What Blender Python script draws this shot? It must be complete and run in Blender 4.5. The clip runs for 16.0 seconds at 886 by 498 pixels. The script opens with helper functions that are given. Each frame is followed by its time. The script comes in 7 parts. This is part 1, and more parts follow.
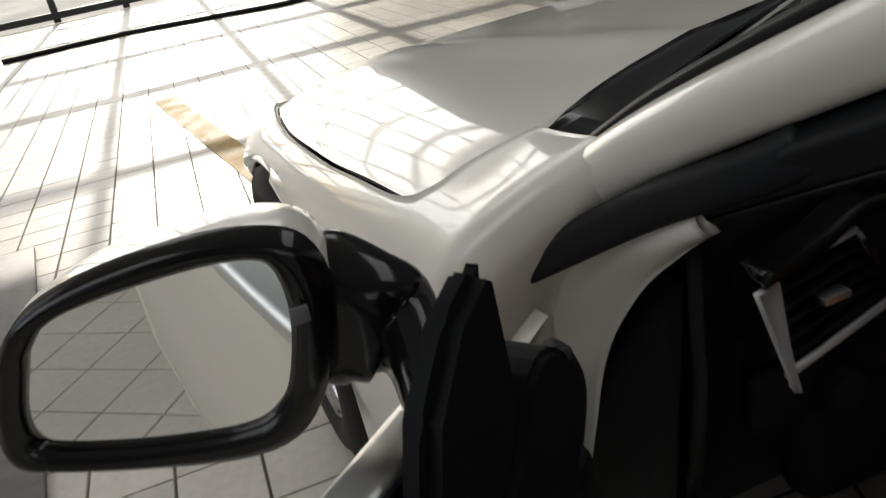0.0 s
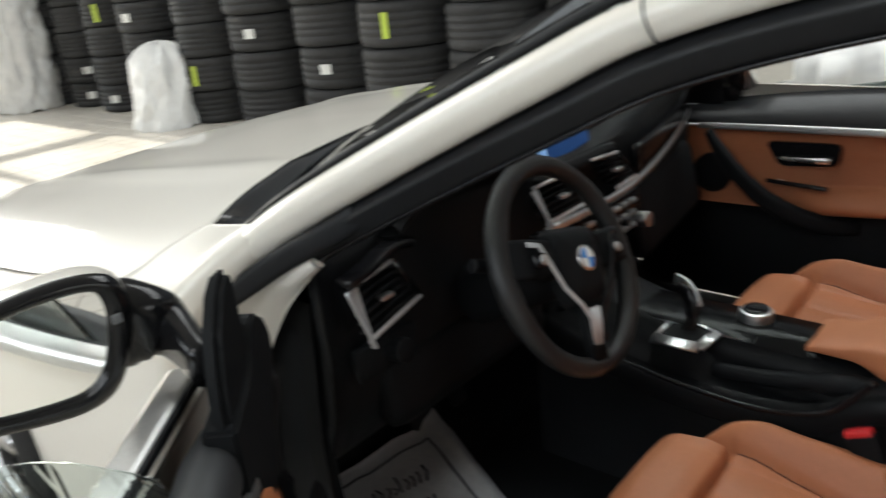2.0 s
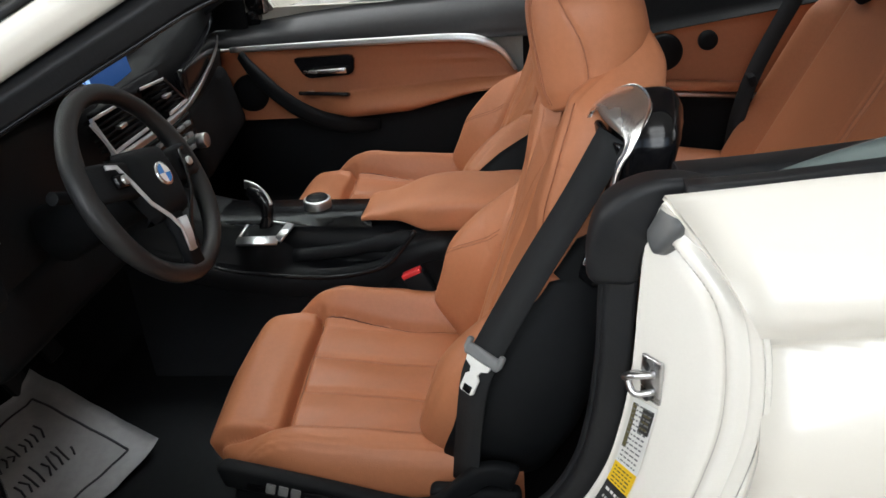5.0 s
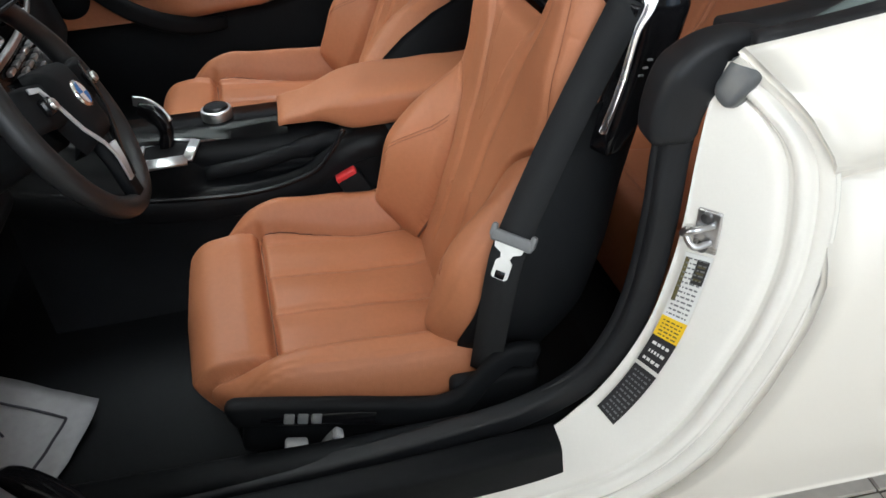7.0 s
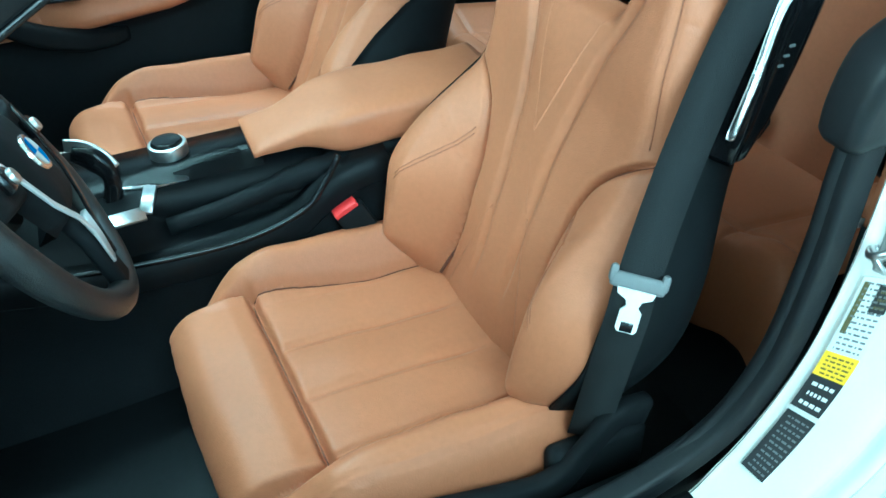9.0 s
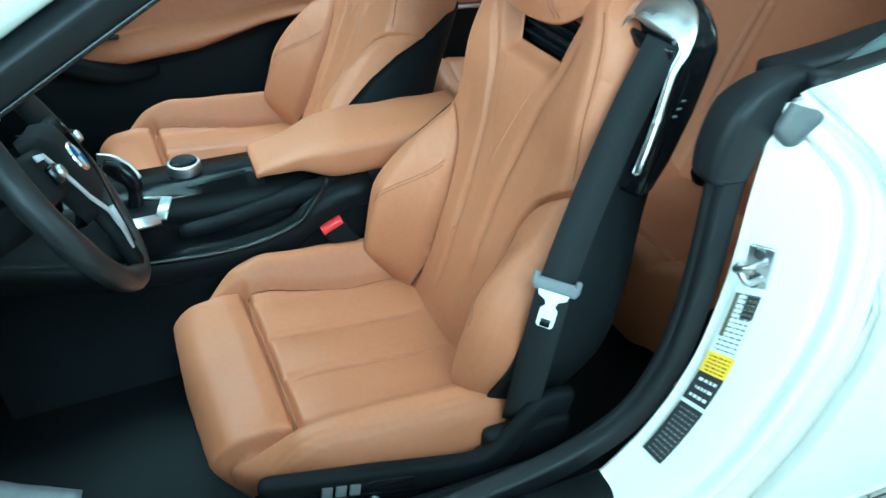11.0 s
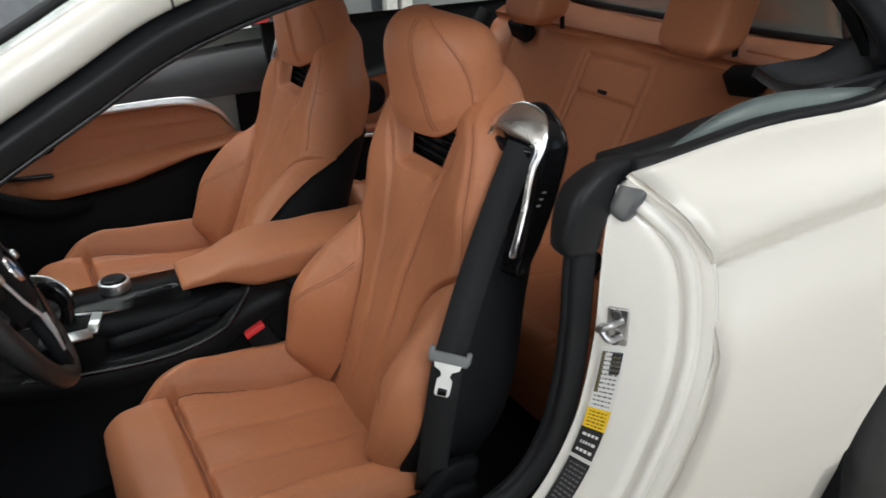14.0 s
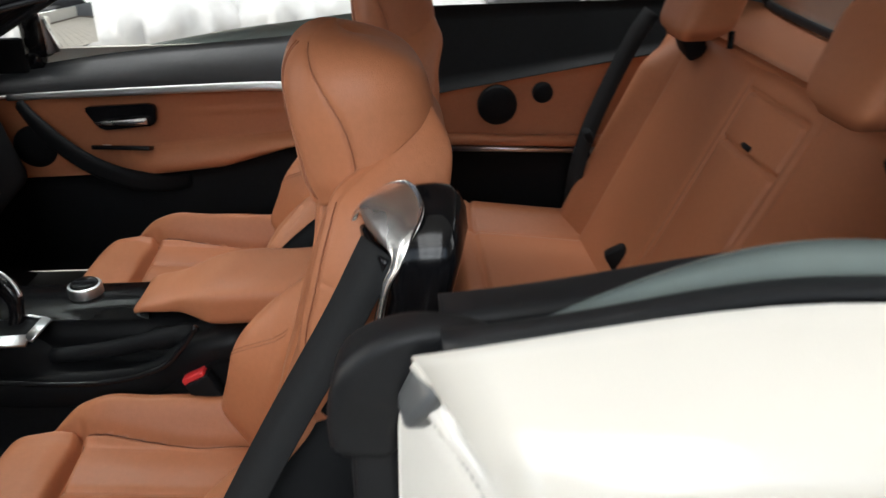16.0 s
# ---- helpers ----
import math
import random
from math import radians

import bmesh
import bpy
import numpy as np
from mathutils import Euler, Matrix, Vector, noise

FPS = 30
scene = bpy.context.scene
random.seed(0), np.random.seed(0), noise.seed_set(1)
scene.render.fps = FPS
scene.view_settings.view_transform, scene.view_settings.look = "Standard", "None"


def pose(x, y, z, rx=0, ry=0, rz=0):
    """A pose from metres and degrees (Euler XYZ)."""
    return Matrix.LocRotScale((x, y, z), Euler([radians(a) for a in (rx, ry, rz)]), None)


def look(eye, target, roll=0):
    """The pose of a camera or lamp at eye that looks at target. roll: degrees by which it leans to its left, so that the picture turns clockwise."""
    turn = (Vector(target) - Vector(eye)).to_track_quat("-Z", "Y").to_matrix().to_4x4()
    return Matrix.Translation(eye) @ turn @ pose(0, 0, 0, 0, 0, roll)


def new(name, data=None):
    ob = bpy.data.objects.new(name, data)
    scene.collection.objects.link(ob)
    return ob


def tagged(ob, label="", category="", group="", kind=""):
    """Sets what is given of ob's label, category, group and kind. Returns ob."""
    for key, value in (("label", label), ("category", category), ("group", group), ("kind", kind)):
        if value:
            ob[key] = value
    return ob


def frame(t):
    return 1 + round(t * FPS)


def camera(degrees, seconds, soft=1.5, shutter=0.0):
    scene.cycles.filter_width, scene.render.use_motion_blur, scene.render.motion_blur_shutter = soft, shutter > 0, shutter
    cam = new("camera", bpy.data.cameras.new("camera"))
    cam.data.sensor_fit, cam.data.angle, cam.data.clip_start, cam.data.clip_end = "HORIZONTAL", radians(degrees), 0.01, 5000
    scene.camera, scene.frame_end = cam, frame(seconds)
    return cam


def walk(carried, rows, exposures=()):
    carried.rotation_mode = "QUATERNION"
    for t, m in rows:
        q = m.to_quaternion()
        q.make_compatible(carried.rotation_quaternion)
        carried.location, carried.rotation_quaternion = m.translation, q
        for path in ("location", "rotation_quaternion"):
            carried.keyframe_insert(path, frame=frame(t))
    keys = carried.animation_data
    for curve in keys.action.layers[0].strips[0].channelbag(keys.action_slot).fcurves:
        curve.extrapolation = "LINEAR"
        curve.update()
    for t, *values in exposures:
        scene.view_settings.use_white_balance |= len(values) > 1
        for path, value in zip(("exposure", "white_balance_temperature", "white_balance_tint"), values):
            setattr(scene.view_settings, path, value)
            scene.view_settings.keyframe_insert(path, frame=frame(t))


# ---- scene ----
cam = camera(58.6, 16.0, soft=1.5, shutter=0.4)
PATH = [
    (0, (-1.069, 0.509, 1.151), (-0.591, 2.256, 0.304), -11.2),
    (0.5, (-1.117, 0.389, 1.164), (-0.599, 2.136, 0.341), -10.4),
    (0.7, (-1.159, 0.341, 1.188), (-0.549, 2.048, 0.343), -8.7),
    (1, (-1.19, 0.267, 1.214), (-0.512, 1.955, 0.381), -8.8),
    (1.5, (-1.259, 0.184, 1.273), (-0.268, 1.752, 0.525), -6.2),
    (2, (-1.366, 0.127, 1.273), (-0.009, 1.415, 0.566), -6.2),
    (2.3, (-1.388, 0.091, 1.268), (0.171, 1.108, 0.537), -6.2),
    (2.5, (-1.413, 0.068, 1.261), (0.265, 0.856, 0.51), -5.9),
    (3, (-1.514, 0.0, 1.252), (0.238, 0.424, 0.386), -5.4),
    (3.2, (-1.553, 0.002, 1.256), (0.19, 0.382, 0.352), -5.1),
    (5.3, (-1.528, 0.133, 1.27), (0.22, 0.388, 0.332), -4.6),
    (5.5, (-1.52, 0.168, 1.269), (0.243, 0.338, 0.342), -4.8),
    (6, (-1.492, 0.33, 1.262), (0.265, 0.275, 0.309), -5.6),
    (6.5, (-1.495, 0.413, 1.259), (0.132, 0.211, 0.113), -4.2),
    (7, (-1.492, 0.427, 1.258), (0.1, 0.17, 0.075), -3.3),
    (7.5, (-1.326, 0.528, 1.185), (0.242, 0.154, 0.002), -4.5),
    (8, (-1.211, 0.608, 1.128), (0.286, 0.047, -0.075), -3.5),
    (8.2, (-1.178, 0.625, 1.144), (0.266, 0.048, -0.113), -4.0),
    (10.3, (-1.259, 0.614, 1.223), (0.271, 0.069, 0.056), -0.7),
    (10.5, (-1.28, 0.62, 1.233), (0.234, 0.066, 0.05), -0.4),
    (11, (-1.391, 0.62, 1.265), (0.162, 0.054, 0.139), -0.7),
    (11.5, (-1.57, 0.618, 1.277), (0.069, 0.034, 0.29), -0.4),
    (12, (-1.595, 0.64, 1.295), (0.076, -0.023, 0.42), -0.4),
    (12.5, (-1.599, 0.646, 1.296), (0.071, -0.075, 0.467), -0.1),
    (13, (-1.598, 0.647, 1.292), (0.066, -0.091, 0.463), 0.0),
    (13.5, (-1.579, 0.638, 1.29), (0.076, -0.1, 0.444), -0.3),
    (14, (-1.563, 0.619, 1.282), (0.082, -0.143, 0.438), -2.0),
    (14.5, (-1.582, 0.427, 1.267), (0.028, -0.411, 0.426), -1.7),
    (14.6, (-1.593, 0.381, 1.27), (0.017, -0.454, 0.429), -0.7),
    (14.7, (-1.602, 0.342, 1.281), (0.012, -0.477, 0.429), 0.2),
    (14.8, (-1.608, 0.294, 1.281), (0.028, -0.478, 0.428), 0.3),
    (15, (-1.589, 0.22, 1.28), (0.091, -0.43, 0.41), -0.3),
    (15.2, (-1.546, 0.177, 1.29), (0.156, -0.34, 0.375), -0.3),
    (15.5, (-1.469, 0.11, 1.261), (0.292, -0.214, 0.369), -0.7),
    (16, (-1.282, -0.033, 1.264), (0.509, -0.033, 0.374), -1.8),
]
EXPOSURES = [(0.0, -0.52, 6550, 9), (1.3, -0.75, 6550, 7), (1.8, 0.0, 6550, 7), (2.0, 0.8, 6450, 6), (2.3, 1.5, 6300, 4), (3.0, 1.3, 6400, 6), (5.5, 1.22, 6400, 8), (6.5, 1.38, 6300, 8), (7.0, 1.32, 6250, 7), (7.5, 1.53, 6150, 5), (8.0, 2.0, 4980, -20), (8.2, 2.08, 4650, -27), (10.3, 2.26, 4250, -36), (11.1, 2.05, 4500, -28), (11.5, 1.42, 5750, -7), (11.7, 1.15, 6200, 4), (12.5, 1.0, 6400, 8), (14.2, 0.9, 6400, 8), (14.6, 0.35, 6400, 8), (15.1, 0.2, 6400, 8), (15.5, 0.43, 6400, 8), (15.8, 0.85, 6450, 8), (16.0, 1.1, 6450, 8)]
walk(cam, [(t, look(eye, target, roll)) for t, eye, target, roll in PATH], EXPOSURES)

# ---- light ----
world = bpy.data.worlds.new("sky")
scene.world = world
world.use_nodes = True
wn = world.node_tree
sky = wn.nodes.new("ShaderNodeTexSky")
sky.sky_type = "NISHITA"
sky.sun_disc = False
SUN_EL, SUN_AZ = 24.0, 0.0
sky.sun_elevation, sky.sun_rotation = radians(SUN_EL), radians(SUN_AZ)
wn.links.new(sky.outputs[0], wn.nodes["Background"].inputs[0])
wn.nodes["Background"].inputs[1].default_value = 0.12

sun = new("sun", bpy.data.lights.new("sun", "SUN"))
sun.data.energy, sun.data.angle, sun.data.color = 5.0, radians(0.5), (1.0, 0.93, 0.82)
sun.matrix_world = look((0, 30 * math.cos(radians(SUN_EL)), 30 * math.sin(radians(SUN_EL))), (0, 0, 0))


def area_lamp(name, eye, target, w, h, watts, color):
    """A rectangular area lamp that stands in for daylight."""
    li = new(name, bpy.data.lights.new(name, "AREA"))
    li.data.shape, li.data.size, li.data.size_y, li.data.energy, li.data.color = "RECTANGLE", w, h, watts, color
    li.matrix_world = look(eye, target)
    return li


# unseen fill lamps, added to brighten the car's flank, cabin and rear bench
FILL_LAMPS = [
    area_lamp("fill_side", (-6.35, 1.5, 3.3), (0, -0.6, 0.9), 9.0, 2.3, 44, (0.98, 0.99, 1.0)),
    area_lamp("fill_roof_front", (-0.6, 6.6, 5.7), (-0.1, 0.4, 0.8), 5.0, 4.0, 140, (0.98, 0.99, 1.0)),
    area_lamp("fill_roof_east", (2.6, 0.5, 5.7), (2.6, 0.5, 0.0), 2.4, 6.0, 150, (0.98, 0.99, 1.0)),
    area_lamp("fill_roof", (-4.9, 0.3, 5.2), (-0.4, -0.2, 0.7), 2.8, 10.0, 235, (0.98, 0.99, 1.0)),
    area_lamp("fill_back", (-0.5, -6.85, 3.3), (0, 0, 1.0), 6.0, 2.2, 70, (0.98, 0.99, 1.0)),
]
area_lamp("daylight_front", (-1.9, 15.9, 2.8), (-0.9, 0, 1.0), 7.6, 5.0, 420, (0.98, 0.99, 1.0))


# ---- materials ----
def material(name, base, rough=0.5, metal=0.0, vary=0.12, grain=40.0, spot=3.0, bump=0.0, bump_scale=300.0, coat=0.0, spec=0.5, sheen=0.0, random_object=0.0):
    m = bpy.data.materials.new(name)
    m.use_nodes = True
    nt = m.node_tree
    b = nt.nodes["Principled BSDF"]
    tc = nt.nodes.new("ShaderNodeTexCoord")
    fine, broad = nt.nodes.new("ShaderNodeTexNoise"), nt.nodes.new("ShaderNodeTexNoise")
    fine.inputs["Scale"].default_value, broad.inputs["Scale"].default_value = grain, spot
    fine.inputs["Detail"].default_value, broad.inputs["Detail"].default_value = 4.0, 5.0
    for n in (fine, broad):
        nt.links.new(tc.outputs["Object"], n.inputs["Vector"])
    add = nt.nodes.new("ShaderNodeMath")
    add.operation = "ADD"
    nt.links.new(fine.outputs["Fac"], add.inputs[0])
    nt.links.new(broad.outputs["Fac"], add.inputs[1])
    ramp = nt.nodes.new("ShaderNodeMapRange")
    ramp.inputs["From Min"].default_value, ramp.inputs["From Max"].default_value = 0.6, 1.4
    ramp.inputs["To Min"].default_value, ramp.inputs["To Max"].default_value = 1.0 - vary, 1.0 + vary
    nt.links.new(add.outputs[0], ramp.inputs["Value"])
    last = ramp.outputs[0]
    if random_object:
        info = nt.nodes.new("ShaderNodeObjectInfo")
        r2 = nt.nodes.new("ShaderNodeMapRange")
        r2.inputs["To Min"].default_value, r2.inputs["To Max"].default_value = 1.0 - random_object, 1.0 + random_object
        nt.links.new(info.outputs["Random"], r2.inputs["Value"])
        mu = nt.nodes.new("ShaderNodeMath")
        mu.operation = "MULTIPLY"
        nt.links.new(last, mu.inputs[0])
        nt.links.new(r2.outputs[0], mu.inputs[1])
        last = mu.outputs[0]
    col = nt.nodes.new("ShaderNodeVectorMath")
    col.operation = "SCALE"
    col.inputs[0].default_value = base
    nt.links.new(last, col.inputs["Scale"])
    nt.links.new(col.outputs[0], b.inputs["Base Color"])
    rr = nt.nodes.new("ShaderNodeMapRange")
    rr.inputs["From Min"].default_value, rr.inputs["From Max"].default_value = 0.3, 0.7
    rr.inputs["To Min"].default_value, rr.inputs["To Max"].default_value = rough * 0.85, min(1.0, rough * 1.15)
    nt.links.new(broad.outputs["Fac"], rr.inputs["Value"])
    nt.links.new(rr.outputs[0], b.inputs["Roughness"])
    b.inputs["Metallic"].default_value = metal
    b.inputs["Coat Weight"].default_value = coat
    b.inputs["Coat Roughness"].default_value = 0.04
    b.inputs["Specular IOR Level"].default_value = spec
    b.inputs["Sheen Weight"].default_value = sheen
    if bump:
        bt = nt.nodes.new("ShaderNodeTexNoise")
        bt.inputs["Scale"].default_value, bt.inputs["Detail"].default_value = bump_scale, 3.0
        nt.links.new(tc.outputs["Object"], bt.inputs["Vector"])
        bn = nt.nodes.new("ShaderNodeBump")
        bn.inputs["Strength"].default_value, bn.inputs["Distance"].default_value = bump, 0.002
        nt.links.new(bt.outputs["Fac"], bn.inputs["Height"])
        nt.links.new(bn.outputs[0], b.inputs["Normal"])
    return m


def glass_material(name, tint, rough=0.0, alpha=0.12, gloss=1.0):
    """Thin pane: mostly clear, with a gloss on top."""
    m = bpy.data.materials.new(name)
    m.use_nodes = True
    nt = m.node_tree
    b = nt.nodes["Principled BSDF"]
    b.inputs["Base Color"].default_value = (*tint, 1)
    b.inputs["Roughness"].default_value = rough
    b.inputs["Specular IOR Level"].default_value = 0.5
    b.inputs["Transmission Weight"].default_value = 1.0
    b.inputs["IOR"].default_value = 1.02
    gl, mix, fr = nt.nodes.new("ShaderNodeBsdfGlossy"), nt.nodes.new("ShaderNodeMixShader"), nt.nodes.new("ShaderNodeFresnel")
    gl.inputs["Roughness"].default_value = 0.01
    gl.inputs["Color"].default_value = (gloss, gloss, gloss, 1)
    fr.inputs["IOR"].default_value = 1.5
    nt.links.new(fr.outputs[0], mix.inputs[0])
    nt.links.new(b.outputs[0], mix.inputs[1])
    nt.links.new(gl.outputs[0], mix.inputs[2])
    nt.links.new(mix.outputs[0], nt.nodes["Material Output"].inputs[0])
    return m


def glow(name, color, strength):
    m = bpy.data.materials.new(name)
    m.use_nodes = True
    b = m.node_tree.nodes["Principled BSDF"]
    b.inputs["Base Color"].default_value = (*color, 1)
    b.inputs["Emission Color"].default_value = (*color, 1)
    b.inputs["Emission Strength"].default_value = strength
    return m


PAINT = material("white_paint", (0.76, 0.73, 0.665), 0.31, 0.0, 0.02, 900, 1.5, coat=0.7)
JAMB = material("jamb_paint", (0.80, 0.78, 0.73), 0.16, 0.0, 0.02, 300, 2, coat=0.6)
LEATHER = material("saddle_leather", (0.42, 0.160, 0.076), 0.46, 0.0, 0.07, 120, 4, bump=0.22, bump_scale=520, spec=0.35)
PADSEAM = material("leather_pad_seam", (0.31, 0.115, 0.056), 0.7, vary=0.2, grain=300)
# dark tone painted for the shadow line in bolster and cushion seams
SEAM_SHADE = material("leather_seam_shade", (0.12, 0.040, 0.019), 0.7, vary=0.2, grain=300)
BLACK = material("black_soft_plastic", (0.0075, 0.0083, 0.0095), 0.58, 0.0, 0.2, 90, 3, bump=0.15, bump_scale=700, spec=0.11)
TRIM = material("black_gloss_trim", (0.006, 0.006, 0.007), 0.14, 0.0, 0.1, 60, 3, coat=0.0, spec=0.32)
RUBBER = material("black_rubber_seal", (0.0095, 0.0105, 0.0125), 0.5, 0.0, 0.2, 60, 6, bump=0.1, bump_scale=200, spec=0.28)
GREYRUBBER = material("grey_rubber_cap", (0.085, 0.09, 0.095), 0.42, 0.0, 0.3, 40, 25, bump=0.2, bump_scale=80)
CARPET = material("black_carpet", (0.016, 0.0175, 0.020), 0.95, 0.0, 0.4, 500, 8, bump=0.8, bump_scale=900, spec=0.1)
CHROME = material("satin_chrome", (0.90, 0.90, 0.91), 0.26, 1.0, 0.06, 200, 9)
ALU = material("brushed_aluminium", (0.72, 0.73, 0.74), 0.33, 1.0, 0.08, 200, 9)
# metal with a pale base that stands for its bright reflections
SILVER = material("metal_painted_bright", (0.62, 0.63, 0.65), 0.34, 0.35, 0.05, 200, 9)
GREY = material("grey_plastic", (0.16, 0.165, 0.17), 0.5, 0.0, 0.1, 100, 5)
WEB = material("black_belt_webbing", (0.021, 0.022, 0.0235), 0.75, 0.0, 0.15, 800, 10, bump=0.6, bump_scale=900, spec=0.15)
REDP = material("red_button", (0.62, 0.03, 0.035), 0.4, 0.0, 0.1, 60, 6)
TYRE = material("tyre_rubber", (0.018, 0.018, 0.019), 0.75, 0.0, 0.35, 30, 3, bump=0.3, bump_scale=120, random_object=0.25)
ALLOY = material("silver_alloy", (0.55, 0.55, 0.56), 0.28, 1.0, 0.08, 100, 5, coat=0.5)
DISC = material("brake_disc_iron", (0.18, 0.18, 0.18), 0.4, 1.0, 0.3, 60, 8)
SCREEN = glow("navigation_screen", (0.03, 0.10, 0.32), 0.12)
SCREEND = glow("screen_map_blue", (0.015, 0.05, 0.20), 0.15)
SCREENW = glow("screen_pale_bars", (0.35, 0.6, 0.95), 0.3)
DASHPAD = material("dark_dash_pad", (0.009, 0.010, 0.0115), 0.55, 0.0, 0.2, 80, 4, bump=0.3, bump_scale=500, spec=0.2)
EMBLEM_B = material("emblem_blue", (0.05, 0.22, 0.6), 0.2, 0.0, 0.05, coat=0.6)
EMBLEM_W = material("emblem_white", (0.8, 0.8, 0.8), 0.2, 0.0, 0.05, coat=0.6)
LABELW = material("label_paper", (0.74, 0.74, 0.72), 0.5, 0.0, 0.05, 60, 8)
LABELY = material("label_yellow", (0.85, 0.55, 0.02), 0.45, 0.0, 0.06, 60, 8)
LABELK = material("label_black", (0.02, 0.02, 0.022), 0.4, 0.0, 0.1, 60, 8)
LABELO = material("label_olive", (0.10, 0.085, 0.03), 0.4, 0.0, 0.1, 60, 8)
PAPER = material("grey_paper_mat", (0.36, 0.36, 0.375), 0.8, 0.0, 0.12, 60, 6, bump=0.4, bump_scale=30)
INK = material("dark_print", (0.05, 0.05, 0.06), 0.8)
GLASS = glass_material("lamp_frame_glass", (0.86, 0.93, 0.90))
# black satin plastic, base raised to carry the grazing sheen on the door shoulder
SATIN = material("black_plastic_painted_sheen", (0.030, 0.032, 0.035), 0.42, 0.0, 0.15, 90, 3, bump=0.1, bump_scale=700, spec=0.5)
PANE = material("green_tinted_pane", (0.90, 0.97, 0.94), 0.0, vary=0.0)
PANE.node_tree.nodes["Principled BSDF"].inputs["Transmission Weight"].default_value = 1.0
PANE.node_tree.nodes["Principled BSDF"].inputs["IOR"].default_value = 1.30
# green tint plus a grey body colour for reflected ceiling and outside light
DARKGLASS = material("green_glass_painted_light", (0.24, 0.285, 0.275), 0.06, 0.0, 0.05, 30, 2, spec=0.6)
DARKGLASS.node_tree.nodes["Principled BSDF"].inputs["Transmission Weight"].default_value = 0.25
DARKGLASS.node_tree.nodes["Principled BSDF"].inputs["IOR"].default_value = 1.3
MIRROR = material("mirror_silver", (0.86, 0.87, 0.86), 0.015, 1.0, 0.0)
FILM = material("crumpled_white_film", (0.70, 0.70, 0.69), 0.35, 0.0, 0.12, 12, 4, bump=0.6, bump_scale=18)
TILE = material("beige_floor_tile", (0.60, 0.56, 0.50), 0.42, 0.0, 0.12, 40, 2.2, bump=0.15, bump_scale=60, random_object=0.07)
GROUT = material("dark_grout", (0.15, 0.125, 0.105), 0.9, 0.0, 0.3, 60, 3)
WALL = material("painted_wall", (0.50, 0.49, 0.46), 0.75, 0.0, 0.1, 15, 0.8, bump=0.2, bump_scale=60)
DARKWALL = material("dark_wall", (0.13, 0.14, 0.155), 0.7, 0.0, 0.25, 12, 0.9)
CEIL = material("ceiling_paint", (0.55, 0.54, 0.52), 0.8, 0.0, 0.1, 10, 0.7)
STEEL = material("dark_window_steel", (0.06, 0.065, 0.07), 0.5, 0.4, 0.2, 40, 3)
YELLOW = material("yellow_post_paint", (0.75, 0.5, 0.03), 0.5, 0.0, 0.15, 20, 3)
YARD = material("pale_yard_concrete", (0.5, 0.48, 0.44), 0.8, 0.0, 0.2, 6, 0.5)
DARKPAINT = material("dark_car_paint", (0.012, 0.013, 0.016), 0.2, 0.0, 0.1, 100, 2, coat=1.0)
LAMPRED = material("red_tail_lamp", (0.55, 0.015, 0.02), 0.15, 0.0, 0.1, coat=0.8)


# ---- builders ----
def thing(name, label, category, group="", kind="", at=(0, 0, 0)):
    ob = new(name)
    ob.location = at
    return tagged(ob, label, category, group, kind)


def mesh_part(name, verts, faces, mat, parent=None, label="", smooth=True):
    me = bpy.data.meshes.new(name)
    me.from_pydata([tuple(map(float, v)) for v in verts], [], [tuple(int(i) for i in f) for f in faces])
    me.materials.append(mat)
    if smooth:
        me.shade_smooth()
    me.validate()
    ob = new(name, me)
    if parent is not None:
        ob.parent = parent
    if label:
        ob["label"] = label
    return ob


def part(name, bm, mat, parent=None, label="", smooth=True):
    bmesh.ops.recalc_face_normals(bm, faces=bm.faces)
    me = bpy.data.meshes.new(name)
    bm.to_mesh(me)
    bm.free()
    me.materials.append(mat)
    if smooth:
        me.shade_smooth()
        me.set_sharp_from_angle(angle=radians(42))
    ob = new(name, me)
    if parent is not None:
        ob.parent = parent
    if label:
        ob["label"] = label
    return ob


def box(c, s, bevel=0.004, m=None, seg=2):
    """A box with rounded edges: centre, sizes, radius, and a turn about the centre."""
    bm = bmesh.new()
    bmesh.ops.create_cube(bm, size=1.0)
    for v in bm.verts:
        v.co = Vector((v.co.x * s[0], v.co.y * s[1], v.co.z * s[2]))
    if bevel > 0:
        bmesh.ops.bevel(bm, geom=list(bm.edges), offset=min(bevel, 0.49 * min(s)), segments=seg, affect="EDGES", profile=0.5)
    bm.transform(Matrix.Translation(c) @ (m.to_4x4() if m is not None else Matrix.Identity(4)))
    return bm


def turn(rx=0, ry=0, rz=0):
    return Euler([radians(a) for a in (rx, ry, rz)]).to_matrix()


def cylinder(a, b, r1, r2=None, seg=24, bevel=0.0):
    """A round bar from a to b."""
    a, b = Vector(a), Vector(b)
    bm = bmesh.new()
    bmesh.ops.create_cone(bm, cap_ends=True, segments=seg, radius1=r1, radius2=r1 if r2 is None else r2, depth=(b - a).length)
    if bevel:
        ed = [e for e in bm.edges if len(e.link_faces) == 2 and any(len(f.verts) > 4 for f in e.link_faces)]
        bmesh.ops.bevel(bm, geom=ed, offset=bevel, segments=2, affect="EDGES", profile=0.5)
    q = (b - a).to_track_quat("Z", "Y").to_matrix().to_4x4()
    bm.transform(Matrix.Translation((a + b) / 2) @ q)
    return bm


